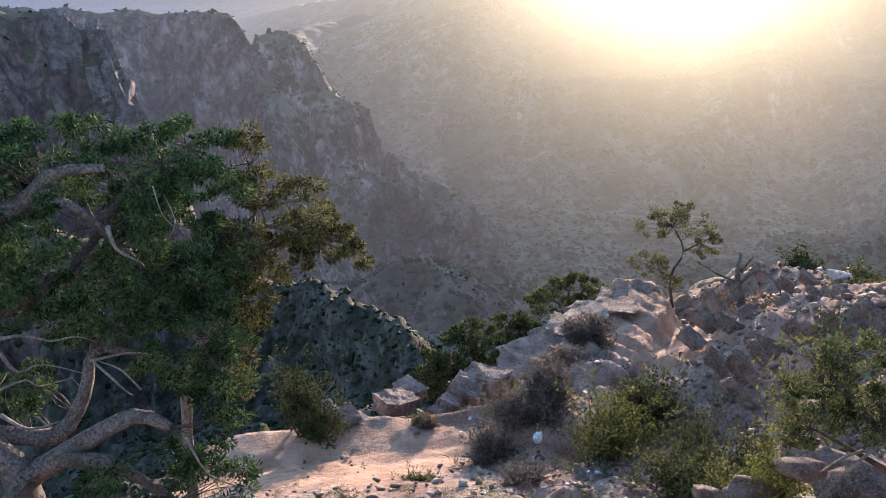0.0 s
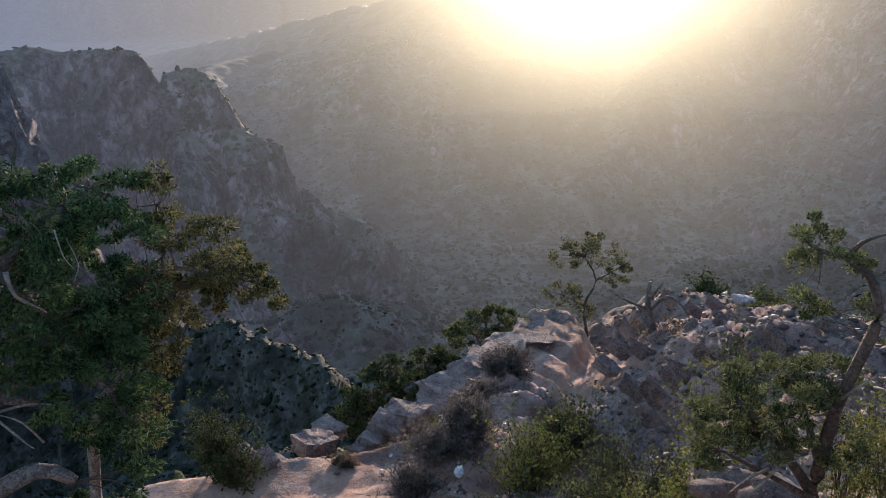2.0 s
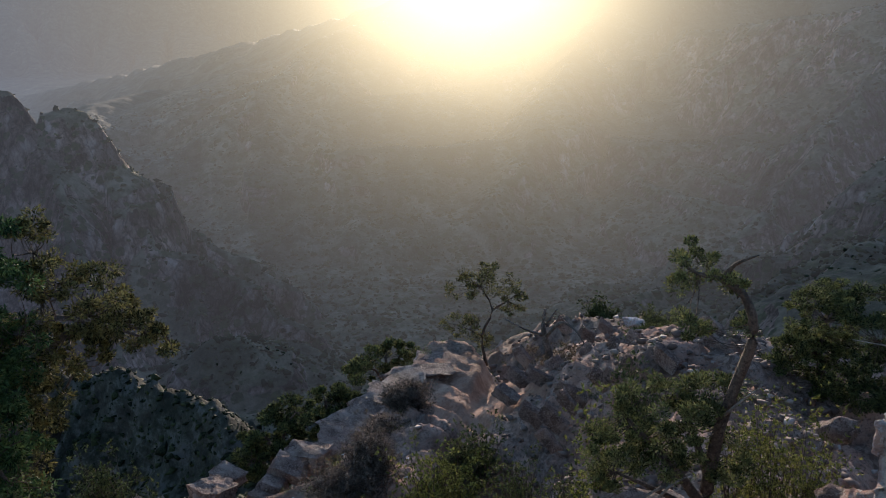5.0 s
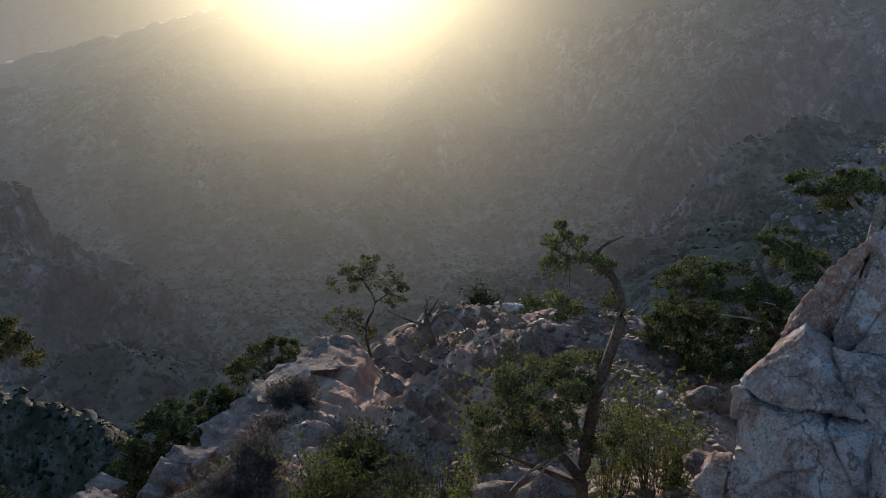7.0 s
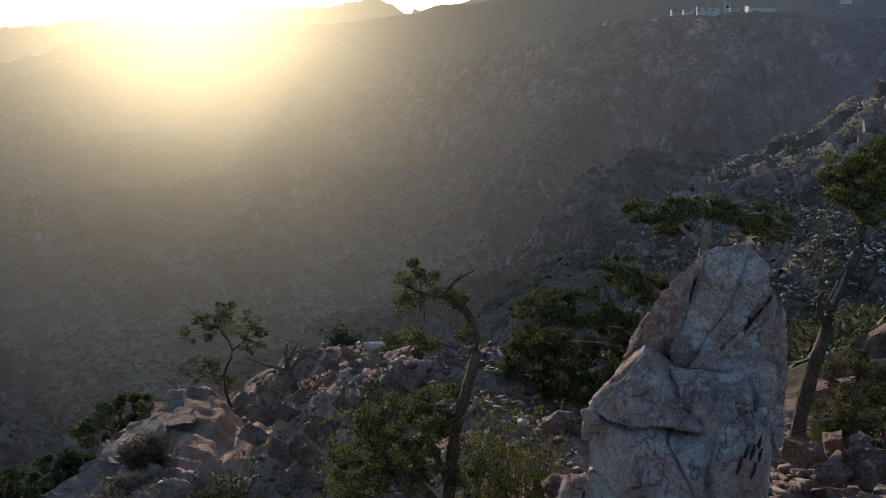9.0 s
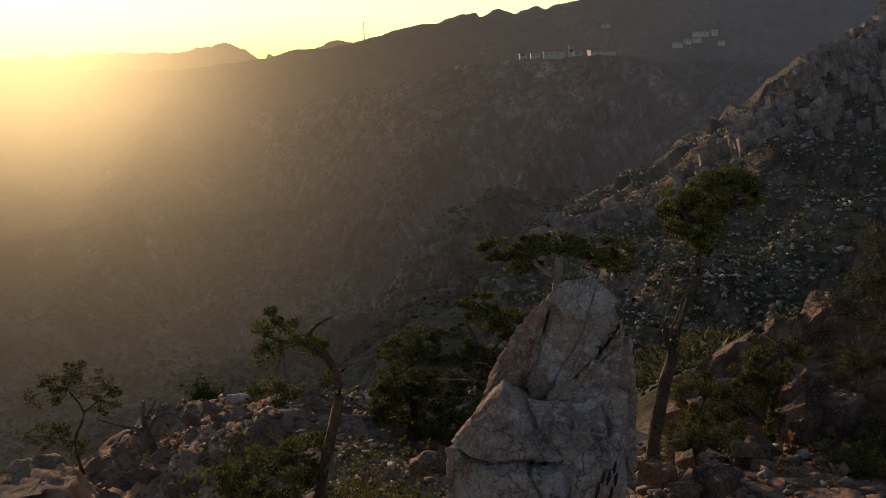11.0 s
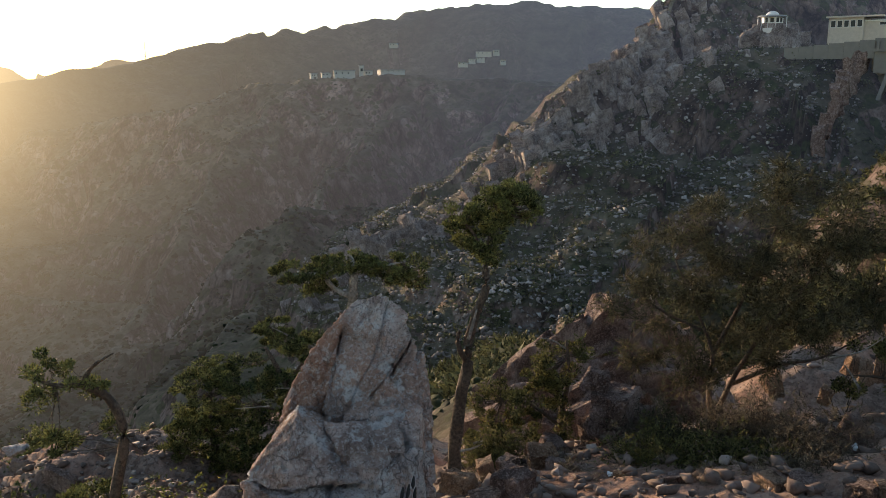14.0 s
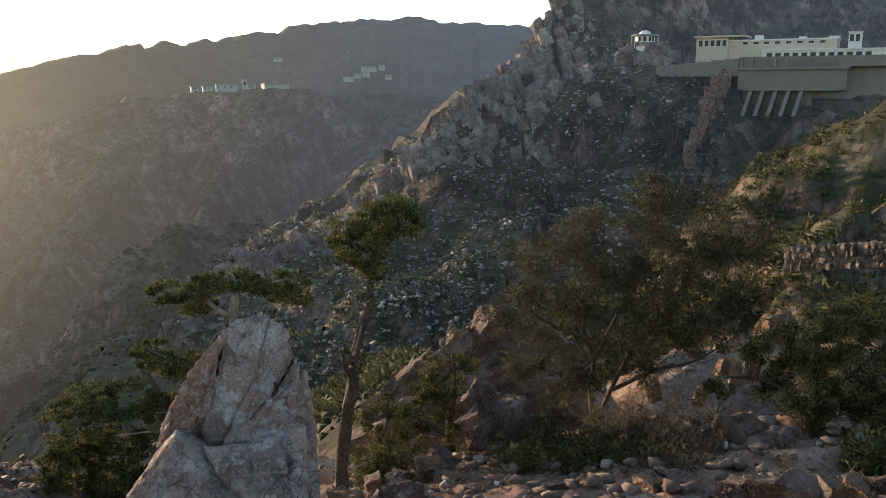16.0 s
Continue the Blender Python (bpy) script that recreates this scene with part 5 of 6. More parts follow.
tree("juniper_tree", "bushy dark juniper among the pale rocks", "tree",
     [([(14.89, 0.40, -6.42), (15.08, 0.49, -5.72), (15.28, 0.53, -5.00), (15.28, 0.55, -4.21)], 0.08, 0.02), ([(15.08, 0.50, -5.32), (15.05, 0.92, -4.79), (14.99, 1.46, -4.59), (14.90, 2.09, -4.62)], 0.05, 0.012), ([(15.28, 0.53, -5.00), (15.30, 0.03, -4.33), (15.31, -0.34, -3.89)], 0.05, 0.012)],
     [((15.28, 0.51, -4.70), 0.95, 0.8, 0.75), ((15.51, -0.11, -4.17), 0.9, 0.8, 0.7), ((15.25, 0.91, -4.06), 0.7, 0.6, 0.4), ((15.31, -0.13, -5.28), 0.8, 0.8, 0.7), ((15.31, -0.57, -4.62), 0.9, 0.9, 0.9), ((15.05, 1.77, -4.21), 0.45, 0.35, 0.14), ((15.00, 2.10, -4.88), 0.3, 0.3, 0.2), ((15.49, 0.45, -3.47), 0.5, 0.5, 0.2)],
     M_OLIVE, M_BARK, size=0.19, tufts=80, blades=6, length=0.06, width=0.015, seed=53, twig=0.009,
     dead=[([(14.65, 2.34, -4.31), (14.73, 1.90, -4.14), (14.78, 1.57, -3.84)], 0.02, 0.005), ([(14.63, 1.85, -4.72), (14.61, 2.00, -4.49), (14.59, 2.12, -4.34)], 0.025, 0.006), ([(14.58, 0.44, -6.00), (14.50, 0.20, -5.76), (14.50, 0.04, -5.78)], 0.02, 0.006)])

# ---------------------------------------------------------------- shrubs
shrub("yellow_bush", "yellow-green backlit bush on stony ground", "bush", (3.87, 17.78, -11.24), 1.35, 0.75, M_YELLOW_LEAF, 61, stems=110, tufts=34, blades=5, length=0.06, width=0.03, size=0.2)
shrub("yellow_bush", "yellow-green bush beside the stunted juniper", "bush", (4.62, 9.54, -5.43), 0.60, 0.45, M_YELLOW_LEAF, 62, stems=70, tufts=40, blades=5, length=0.045, width=0.022, size=0.14, stem=0.004)
shrub("green_bush", "dark green bush on the path's edge", "bush", (5.84, 21.21, -12.03), 0.75, 0.9, M_GREEN_LEAF, 63, stems=100, tufts=34, blades=5, length=0.08, width=0.03, size=0.22)
shrub("weeds", "light green leafy weeds on the slope", "weeds", (4.79, 13.69, -9.93), 1.0, 0.6, M_GREEN_LEAF, 64, stems=150, tufts=26, blades=5, length=0.06, width=0.022, size=0.13)
shrub("weeds", "light green leafy weeds on the slope", "weeds", (5.88, 15.42, -10.05), 1.1, 0.6, M_GREEN_LEAF, 65, stems=140, tufts=26, blades=5, length=0.06, width=0.022, size=0.13)
shrub("weeds", "yellow-green leafy weeds on the slope", "weeds", (5.16, 12.48, -9.06), 0.6, 0.3, M_YELLOW_LEAF, 66, stems=90, tufts=20, blades=5, length=0.05, width=0.02, size=0.1)
shrub("twiggy_bush", "grey-brown twiggy bush on stony ground", "bush", (2.09, 19.69, -12.42), 1.2, 0.9, M_GREY_TWIG, 67, stems=240, tufts=30, blades=4, length=0.10, width=0.014, size=0.2)
shrub("twiggy_bush", "grey-brown twiggy bush on stony ground", "bush", (3.06, 20.27, -12.17), 0.8, 0.7, M_GREY_TWIG, 167, stems=150, tufts=28, blades=4, length=0.10, width=0.014, size=0.2)
shrub("twiggy_bush", "grey-brown twiggy bush on stony ground", "bush", (1.30, 17.95, -12.30), 0.6, 0.5, M_GREY_TWIG, 168, stems=120, tufts=26, blades=4, length=0.09, width=0.012, size=0.17)
shrub("twiggy_bush", "grey-brown twiggy bush at the path", "bush", (4.83, 25.55, -13.43), 0.7, 0.6, M_GREY_TWIG, 68, stems=130, tufts=36, blades=4, length=0.10, width=0.02, size=0.2)
shrub("twiggy_bush", "grey-brown twiggy bush at the path", "bush", (3.48, 23.24, -13.24), 0.7, 0.4, M_GREY_TWIG, 69, stems=110, tufts=36, blades=4, length=0.10, width=0.018, size=0.2)
shrub("twiggy_bush", "low brown twigs on the rubble", "bush", (1.74, 15.40, -11.50), 0.6, 0.25, M_GREY_TWIG, 70, stems=90, tufts=20, blades=3, length=0.07, width=0.012, size=0.12)
shrub("green_bush", "low green bush at the edge of the bare earth", "bush", (-3.55, 20.19, -11.55), 1.1, 0.5, M_DARK_JUNIPER, 71, stems=80, tufts=44, blades=5, length=0.08, width=0.03, size=0.2)
shrub("grass_tuft", "tuft of dry and green grass", "grass", (-0.69, 16.19, -12.34), 0.55, 0.25, M_GREEN_LEAF, 72, stems=110, tufts=6, blades=3, length=0.10, width=0.012, size=0.08)
shrub("grass_tuft", "tuft of dry grass beside the rock", "grass", (-0.62, 20.49, -13.45), 0.35, 0.22, M_DRY, 73, stems=80, tufts=6, blades=3, length=0.12, width=0.014, size=0.08)
shrub("thin_shrub", "thin open shrub with small green leaves", "shrub", (6.02, 7.45, -5.12), 0.50, 0.55, M_YELLOW_LEAF, 74, stems=90, tufts=26, blades=4, length=0.04, width=0.015, size=0.17, stem=0.005)
shrub("thin_shrub", "thin open shrub with small green leaves", "shrub", (5.68, 7.94, -4.92), 0.30, 0.40, M_YELLOW_LEAF, 75, stems=60, tufts=26, blades=4, length=0.04, width=0.015, size=0.17, stem=0.005)
shrub("juniper_bush", "dark juniper bush on the far crest", "bush", (16.83, 36.29, -15.60), 0.9, 0.5, M_DARK_JUNIPER, 85, stems=70, tufts=60, blades=5, length=0.12, width=0.036, size=0.30)
for k, (c, w, h) in enumerate([((34.30, 0.19, -6.95), 1.4, 0.9), ((28.24, 1.61, -7.11), 0.9, 0.5), ((48.26, 1.70, -8.81), 1.4, 0.6), ((18.33, 8.26, -5.83), 0.4, 0.3), ((13.31, -0.50, -5.08), 0.4, 0.4), ((15.33, 28.09, -12.54), 1.0, 0.5), ((9.32, 17.70, -8.90), 0.6, 0.3), ((13.65, 25.52, -11.80), 0.8, 0.4)]):
    shrub("green_bush", "dull green bush on rocky ground", "bush", c, w, h, M_GREEN_LEAF if k % 2 else M_DARK_JUNIPER, 90 + k, stems=50, tufts=26, blades=5, length=0.10, width=0.03, size=0.24, group="bushes on the rocks")

# ---------------------------------------------------------------- rocks


def block_shape(seed, grain=0.11):
    """A broken block: the hull of a few points, with crisp edges, chipped faces and a little relief."""
    rnd = random.Random(seed)
    bm = bmesh.new()
    for _ in range(15):
        v = Vector((rnd.gauss(0, 1), rnd.gauss(0, 1), rnd.gauss(0, 1))).normalized() * rnd.uniform(0.85, 1.1)
        v.z = max(-0.72, min(0.72, v.z * 0.9))
        bm.verts.new(v)
    hull = bmesh.ops.convex_hull(bm, input=bm.verts)
    bmesh.ops.delete(bm, geom=[g for g in hull["geom_interior"] if isinstance(g, bmesh.types.BMVert)], context="VERTS")
    for _ in range(6):
        long = [e for e in bm.edges if e.calc_length() > grain * 2]
        if not long:
            break
        bmesh.ops.subdivide_edges(bm, edges=long, cuts=1)
        bmesh.ops.triangulate(bm, faces=bm.faces)
    bmesh.ops.smooth_vert(bm, verts=bm.verts, factor=0.4, use_axis_x=True, use_axis_y=True, use_axis_z=True)
    bm.normal_update()
    moves = []
    for v in bm.verts:
        q = v.co + Vector((seed * 3.7, seed * 1.3, 0))
        near, second = noise.voronoi(q * 2.2)[0][:2]
        moves.append(v.normal * (0.10 * noise.fractal(q * 1.6, 0.8, 2.1, 4) + 0.35 * min(second - near, 0.12) + 0.05 * noise.fractal(q * 6.0, 0.7, 2.2, 3)))
    for v, m in zip(bm.verts, moves):
        v.co += m
    me = bpy.data.meshes.new("block")
    bm.to_mesh(me)
    bm.free()
    me.shade_smooth()
    return me


def shard_shape(seed, rounds=1, chip_size=0.07):
    """A split, sharp-edged slab of rock: the hull of jittered box corners, its faces broken into flat chips."""
    rnd = random.Random(seed)
    bm = bmesh.new()
    for sx in (-1, 1):
        for sy in (-1, 1):
            for sz in (-1, 1):
                for _ in range(2):
                    bm.verts.new((sx * rnd.uniform(0.45, 1.05), sy * rnd.uniform(0.45, 1.05), sz * rnd.uniform(0.5, 1.05)))
    hull = bmesh.ops.convex_hull(bm, input=bm.verts)
    bmesh.ops.delete(bm, geom=[g for g in hull["geom_interior"] if isinstance(g, bmesh.types.BMVert)], context="VERTS")
    for k in range(rounds):
        bmesh.ops.subdivide_edges(bm, edges=bm.edges, cuts=1)
        bmesh.ops.triangulate(bm, faces=bm.faces)
        bm.normal_update()
        moves = []
        for v in bm.verts:
            q = v.co * (1.3 * (k + 1)) + Vector((seed * 3.7, seed * 1.3, 0))
            moves.append(v.normal * (chip_size / (k + 1)) * (noise.noise(q) * 1.6 - noise.voronoi(q * 1.2)[0][0] * 0.6))
        for v, m in zip(bm.verts, moves):
            v.co += m
    me = bpy.data.meshes.new("block")
    bm.to_mesh(me)
    bm.free()
    return me


BLOCKS = [block_shape(200 + k, 0.16) for k in range(12)]
SHARDS = [shard_shape(260 + k, 3, 0.16) for k in range(10)]
FAR_SHARDS = [shard_shape(280 + k, 1, 0.16) for k in range(8)]


SHARED = {}


def shared_shape(shape, material):
    """One mesh for each shape and material."""
    key = (shape.name, material.name)
    if key not in SHARED:
        SHARED[key] = shape.copy()
        SHARED[key].materials.append(material)
    return SHARED[key]


def outcrop(name, label, blocks, material, seed, stretch=(1.0, 0.9, 0.8), tilt=14, shapes=None, lie=None):
    """A rock outcrop of several blocks, each a part. blocks: middle and half width; lie: the lean and bearing of its strata."""
    rnd = random.Random(seed)
    first = blocks[0][0]
    shapes = shapes or BLOCKS
    t = thing(name, first, label, "rock outcrop")
    for (x, y, z), size in blocks:
        me = shared_shape(shapes[rnd.randrange(len(shapes))], material)
        ob = new("block", me)
        ob.parent = t
        turn = Matrix.Rotation(rnd.uniform(0, 6.28), 4, "Z") if lie is None else Matrix.Rotation(radians(-lie[1]) + rnd.gauss(0, 0.25), 4, "Z") @ Matrix.Rotation(radians(lie[0]), 4, "Y")
        ob.matrix_basis = Matrix.Translation(Vector((x, y, z)) - Vector(first)) @ turn @ Matrix.LocRotScale(
            None, Euler((radians(rnd.uniform(-tilt, tilt)), radians(rnd.uniform(-tilt, tilt)), 0)), None) @ Matrix.Diagonal(
            (size * stretch[0] * rnd.uniform(0.8, 1.25), size * stretch[1] * rnd.uniform(0.8, 1.2), size * stretch[2] * rnd.uniform(0.8, 1.2), 1))
    return t


outcrop("rock_ledge", "pale pink rock ledge with broken edges", [
    ((5.83, 28.41, -13.90), 0.8), ((5.34, 28.00, -13.79), 0.6), ((4.60, 27.11, -13.86), 0.7), ((3.89, 26.21, -13.89), 0.8), ((3.11, 25.31, -13.98), 0.8), ((6.63, 29.77, -14.14), 0.6), ((7.68, 30.55, -14.33), 0.5), ((2.28, 24.39, -14.03), 0.7), ((4.44, 26.63, -13.94), 0.8)], M_PINK_ROCK, 7, (1.5, 1.2, 0.26), 7, SHARDS)
outcrop("gully_rocks", "smooth pinkish rocks at the head of the gully", [
    ((-1.49, 22.45, -14.06), 0.75), ((0.76, 22.99, -13.97), 0.75), ((0.23, 22.50, -14.17), 0.55), ((1.31, 23.46, -13.90), 0.7), ((-1.10, 23.47, -14.25), 0.5), ((-2.84, 20.81, -13.53), 0.55), ((-3.30, 20.74, -13.30), 0.5), ((-2.38, 20.86, -13.80), 0.45), ((-0.12, 22.00, -14.24), 0.4)], M_PINK_ROCK, 8, (0.9, 0.7, 0.48), 14, SHARDS, (12, 40))
outcrop("scree_crest", "jagged grey-pink rocks along the scree crest", [
    ((9.19, 26.45, -12.71), 0.6), ((11.06, 27.35, -12.06), 0.55), ((11.66, 26.55, -12.14), 0.5), ((12.79, 27.14, -12.31), 0.6), ((8.43, 24.59, -12.52), 0.6), ((7.77, 23.76, -12.68), 0.55), ((9.09, 24.36, -12.51), 0.6), ((10.05, 25.06, -12.56), 0.7), ((11.02, 24.65, -12.07), 0.6),
    ((11.82, 24.27, -11.80), 0.7), ((12.50, 23.93, -11.44), 0.6), ((11.72, 20.94, -10.53), 0.6), ((7.70, 21.14, -12.01), 0.6), ((7.72, 19.53, -11.27), 0.7), ((8.73, 20.74, -11.26), 0.6), ((9.67, 20.87, -10.99), 0.6), ((7.12, 18.15, -11.10), 0.5), ((10.05, 19.57, -10.08), 0.5), ((13.39, 24.59, -11.77), 0.5),
    ((13.71, 23.20, -10.91), 0.5), ((14.34, 22.83, -10.55), 0.5), ((13.46, 21.02, -10.41), 0.55), ((11.88, 21.36, -10.69), 0.5), ((10.01, 20.64, -10.82), 0.5), ((7.86, 18.85, -10.49), 0.5)], M_PINK_ROCK, 9, (0.85, 0.34, 0.42), 12, SHARDS, (38, 30))
boulder("white_boulder", "pale whitish boulder on the scree crest", (13.35, 26.31, -11.74), 0.38, M_PALE_ROCK, 31, (1.0, 0.8, 0.75))
outcrop("craggy_outcrop", "reddish-brown craggy rock knob behind the path", [
    ((18.12, 10.71, -7.95), 0.9), ((18.57, 9.96, -7.25), 1.0), ((18.91, 9.33, -6.65), 1.0), ((19.36, 8.44, -6.25), 1.1), ((19.70, 7.65, -6.45), 1.1), ((19.96, 6.99, -6.70), 1.0), ((20.12, 6.57, -7.30), 1.0),
    ((17.49, 9.83, -8.05), 0.8), ((18.03, 8.86, -7.35), 0.9), ((18.51, 7.88, -6.95), 1.0), ((18.89, 7.00, -7.00), 1.0), ((19.13, 6.35, -7.50), 0.9), ((16.89, 8.86, -8.10), 0.7), ((17.44, 7.81, -7.45), 0.8), ((17.82, 6.97, -7.50), 0.8), ((18.11, 6.23, -7.95), 0.8),
    ((19.10, 8.95, -6.15), 0.45), ((19.45, 8.10, -5.75), 0.5), ((19.75, 7.30, -5.95), 0.45), ((18.30, 9.40, -6.90), 0.5), ((18.60, 8.30, -6.50), 0.5), ((18.95, 7.45, -6.40), 0.5), ((17.70, 8.30, -7.15), 0.45), ((20.79, 10.05, -6.9), 0.7), ((16.07, 9.28, -7.25), 0.6), ((14.95, 9.17, -7.2), 0.6)], M_BROWN_RED, 10, (0.95, 0.5, 0.62), 24, SHARDS, (-38, 75))
outcrop("brown_rocks", "stacked brown split rocks beside the path", [
    ((12.90, 5.28, -5.35), 0.52), ((12.80, 5.44, -5.85), 0.42), ((13.00, 5.10, -5.90), 0.50), ((12.79, 5.52, -4.82), 0.26), ((13.10, 4.95, -5.55), 0.42), ((12.72, 5.62, -6.24), 0.34)], M_BROWN_RED, 12, (0.85, 0.8, 0.95), 14, SHARDS)
outcrop("pointed_rocks", "grey-brown upright rocks between the bushes", [
    ((13.73, 1.82, -5.50), 0.38), ((13.76, 1.56, -5.75), 0.36), ((13.85, 0.90, -5.45), 0.46), ((13.75, 1.81, -5.03), 0.20), ((13.80, 1.50, -5.25), 0.26)], M_PINK_ROCK, 13, (0.70, 0.65, 1.1), 12, SHARDS)
outcrop("orange_crags", "orange-pink crags catching the low light", [
    ((32.11, 3.16, -8.19), 0.75), ((31.07, 3.42, -8.38), 0.6), ((33.13, 3.05, -7.99), 0.5), ((26.01, 3.52, -8.04), 0.55), ((27.07, 3.19, -8.21), 0.5), ((21.65, 4.93, -7.45), 0.45), ((34.27, 1.31, -8.14), 0.5), ((21.93, 3.68, -7.55), 0.4), ((25.96, 3.84, -7.90), 0.4)], M_ORANGE_ROCK, 14, (0.5, 0.5, 0.95), 18, SHARDS)
outcrop("foot_rocks", "rounded pink rocks under the stunted juniper", [
    ((4.73, 9.04, -6.70), 0.40), ((4.95, 8.22, -6.27), 0.5), ((4.62, 9.54, -6.89), 0.30), ((4.17, 9.53, -7.52), 0.45), ((4.72, 8.36, -6.53), 0.35), ((3.85, 10.31, -8.18), 0.35), ((5.41, 5.88, -4.68), 0.35), ((3.86, 7.62, -5.66), 0.3), ((6.55, 7.53, -4.88), 0.35)], M_PINK_ROCK, 15, (1.0, 0.9, 0.6), 14)
ROCKS = [((10.02, 5.57, -5.26), .16), ((11.13, 5.64, -5.55), .2), ((10.91, 5.22, -5.55), .2), ((10.92, 4.76, -5.54), .2), ((11.13, 4.31, -5.52), .2), ((10.82, 3.45, -5.26), .22), ((10.80, 2.91, -5.14), .16), ((11.00, 2.20, -5.00), .2), ((11.08, 1.85, -4.95), .2),
         ((10.81, 1.04, -4.70), .22), ((10.84, 0.78, -4.63), .2), ((10.68, 0.32, -4.47), .2), ((10.70, 0.02, -4.40), .2), ((10.61, -0.27, -4.30), .2), ((10.71, -0.50, -4.24), .15), ((9.58, 5.13, -5.14), .2), ((10.01, 5.95, -5.39), .16), ((8.50, 4.59, -4.65), .24), ((8.16, 4.76, -4.73), .16), ((8.33, 5.23, -4.77), .2), ((11.74, 5.78, -5.68), .22)]
for k, (c, size) in enumerate(ROCKS):
    ob = new("stone", shared_shape(SHARDS[k % len(SHARDS)], (M_PINK_ROCK, M_ORANGE_ROCK, M_BROWN_RED)[k % 3]))
    ob.matrix_basis = Matrix.Translation(c) @ Matrix.Rotation(2.4 * k, 4, "Z") @ Matrix.Rotation(0.3 * math.sin(5.0 * k), 4, "X") @ Matrix.Diagonal((1.25 * size, 0.95 * size, 0.72 * size, 1))
    tagged(ob, "weathered pinkish-grey stone on the path's edge", "rock", "stones along the path")


def scatter(name, label, count, seed, az, reach, size, material, shape, category="stones", dip=0.2):
    """Loose pieces strewn over a stretch of the ground, joined as one mass."""
    rng = np.random.default_rng(seed)
    a = np.radians(rng.uniform(az[0], az[1], count))
    r = reach[0] * (reach[1] / reach[0]) ** rng.random(count)
    x, y = r * np.sin(a), r * np.cos(a)
    s = size[0] * (size[1] / size[0]) ** (rng.random(count) ** 1.6)
    stay = rng.random(count) > 0.9 * bareness(x, y)
    x, y, s, count = x[stay], y[stay], s[stay], int(stay.sum())
    z = ground_height(x, y) + s * (0.5 - dip)
    turn = rng.uniform(0, 6.28, count)
    stretch = rng.uniform(0.6, 1.3, (count, 3)) * np.array([1, 1, 0.75])
    co = []
    for k in range(len(shape)):
        v, f = shape[k]
        mine = np.nonzero(np.arange(count) % len(shape) == k)[0]
        q = v[None] * (stretch[mine] * s[mine, None])[:, None]
        c, w = np.cos(turn[mine])[:, None], np.sin(turn[mine])[:, None]
        p = np.stack([q[..., 0] * c - q[..., 1] * w + x[mine, None], q[..., 0] * w + q[..., 1] * c + y[mine, None], q[..., 2] + z[mine, None]], -1)
        faces = f[None] + (np.arange(len(mine)) * len(v))[:, None, None]
        co.append((p.reshape(-1, 3), faces.reshape(-1, f.shape[1])))
    shift, cs, fs = 0, [], []
    for p, f in co:
        cs.append(p)
        fs.append(f + shift)
        shift += len(p)
    return tagged(mesh_object(name, np.concatenate(cs), np.concatenate(fs), material), label, category, kind="stuff")


def shape_arrays(bm):
    bmesh.ops.triangulate(bm, faces=bm.faces)
    bm.verts.index_update()
    out = (np.array([v.co[:] for v in bm.verts]), np.array([[v.index for v in f.verts] for f in bm.faces]))
    bm.free()
    return out


def chip(seed, points=11):
    """An angular stone chip: the hull of a few random points."""
    rnd = random.Random(seed)
    bm = bmesh.new()
    for _ in range(points):
        v = Vector((rnd.gauss(0, 1), rnd.gauss(0, 1), rnd.gauss(0, 0.8))).normalized() * rnd.uniform(0.45, 0.75)
        bm.verts.new(v)
    hull = bmesh.ops.convex_hull(bm, input=bm.verts)
    bmesh.ops.delete(bm, geom=[g for g in hull["geom_interior"] if isinstance(g, bmesh.types.BMVert)], context="VERTS")
    return bm


STONES = [shape_arrays(chip(400 + k)) for k in range(10)]
FAR_STONES = [shape_arrays(chip(420 + k, 8)) for k in range(10)]


def tuft_shape(seed, blades, spread=1.0, width=0.26):
    co, f = sprays(np.random.default_rng(seed), [(0, 0, 0.35)], [(0.6 * spread, 0.6 * spread, 0.42)], blades, 3, 0.46, width, 0.0, shell=0.3)
    return co, f


TUFTS = [tuft_shape(500 + k, 8) for k in range(6)]
FINE_TUFTS = [tuft_shape(520 + k, 30, 1.0, 0.05) for k in range(4)]
n = Nodes("loose_stone")
rand = n.add("ShaderNodeNewGeometry").outputs["Random Per Island"]
M_STONES = n.finish(n.mix(n.ramp(n.noise(n.coord(), 20, 4), (0.35, 0.0), (0.7, 0.5)), n.ramp(rand, (0.0, (0.08, 0.056, 0.046)), (0.6, (0.17, 0.12, 0.097)), (0.9, (0.24, 0.18, 0.15)), (1.0, (0.40, 0.34, 0.30))), (0.2, 0.16, 0.14)), 0.9)

n = Nodes("hillside_stone")
hill_place = n.coord()
rand = n.add("ShaderNodeNewGeometry").outputs["Random Per Island"]
M_HILL_STONES = n.finish(n.mix(n.ramp(n.noise(n.coord(), 3, 5), (0.4, 0.0), (0.6, 0.5)), n.ramp(rand, (0.0, (0.15, 0.13, 0.115)), (0.6, (0.27, 0.235, 0.21)), (1.0, (0.54, 0.49, 0.455))), (0.18, 0.152, 0.135)), 0.9)
paint_haze(n, hill_place)
scatter("slope_stones", "loose pinkish-grey stones strewn over the slope", 6500, 1, (-24, 40), (9, 36), (0.03, 0.20), M_STONES, STONES)
scatter("path_stones", "loose stones and rubble along the path", 4200, 2, (40, 96), (7, 34), (0.04, 0.26), M_STONES, STONES)
scatter("scree_stones", "angular scree rubble below the crest", 3600, 3, (17, 42), (17, 36), (0.05, 0.30), M_STONES, STONES)
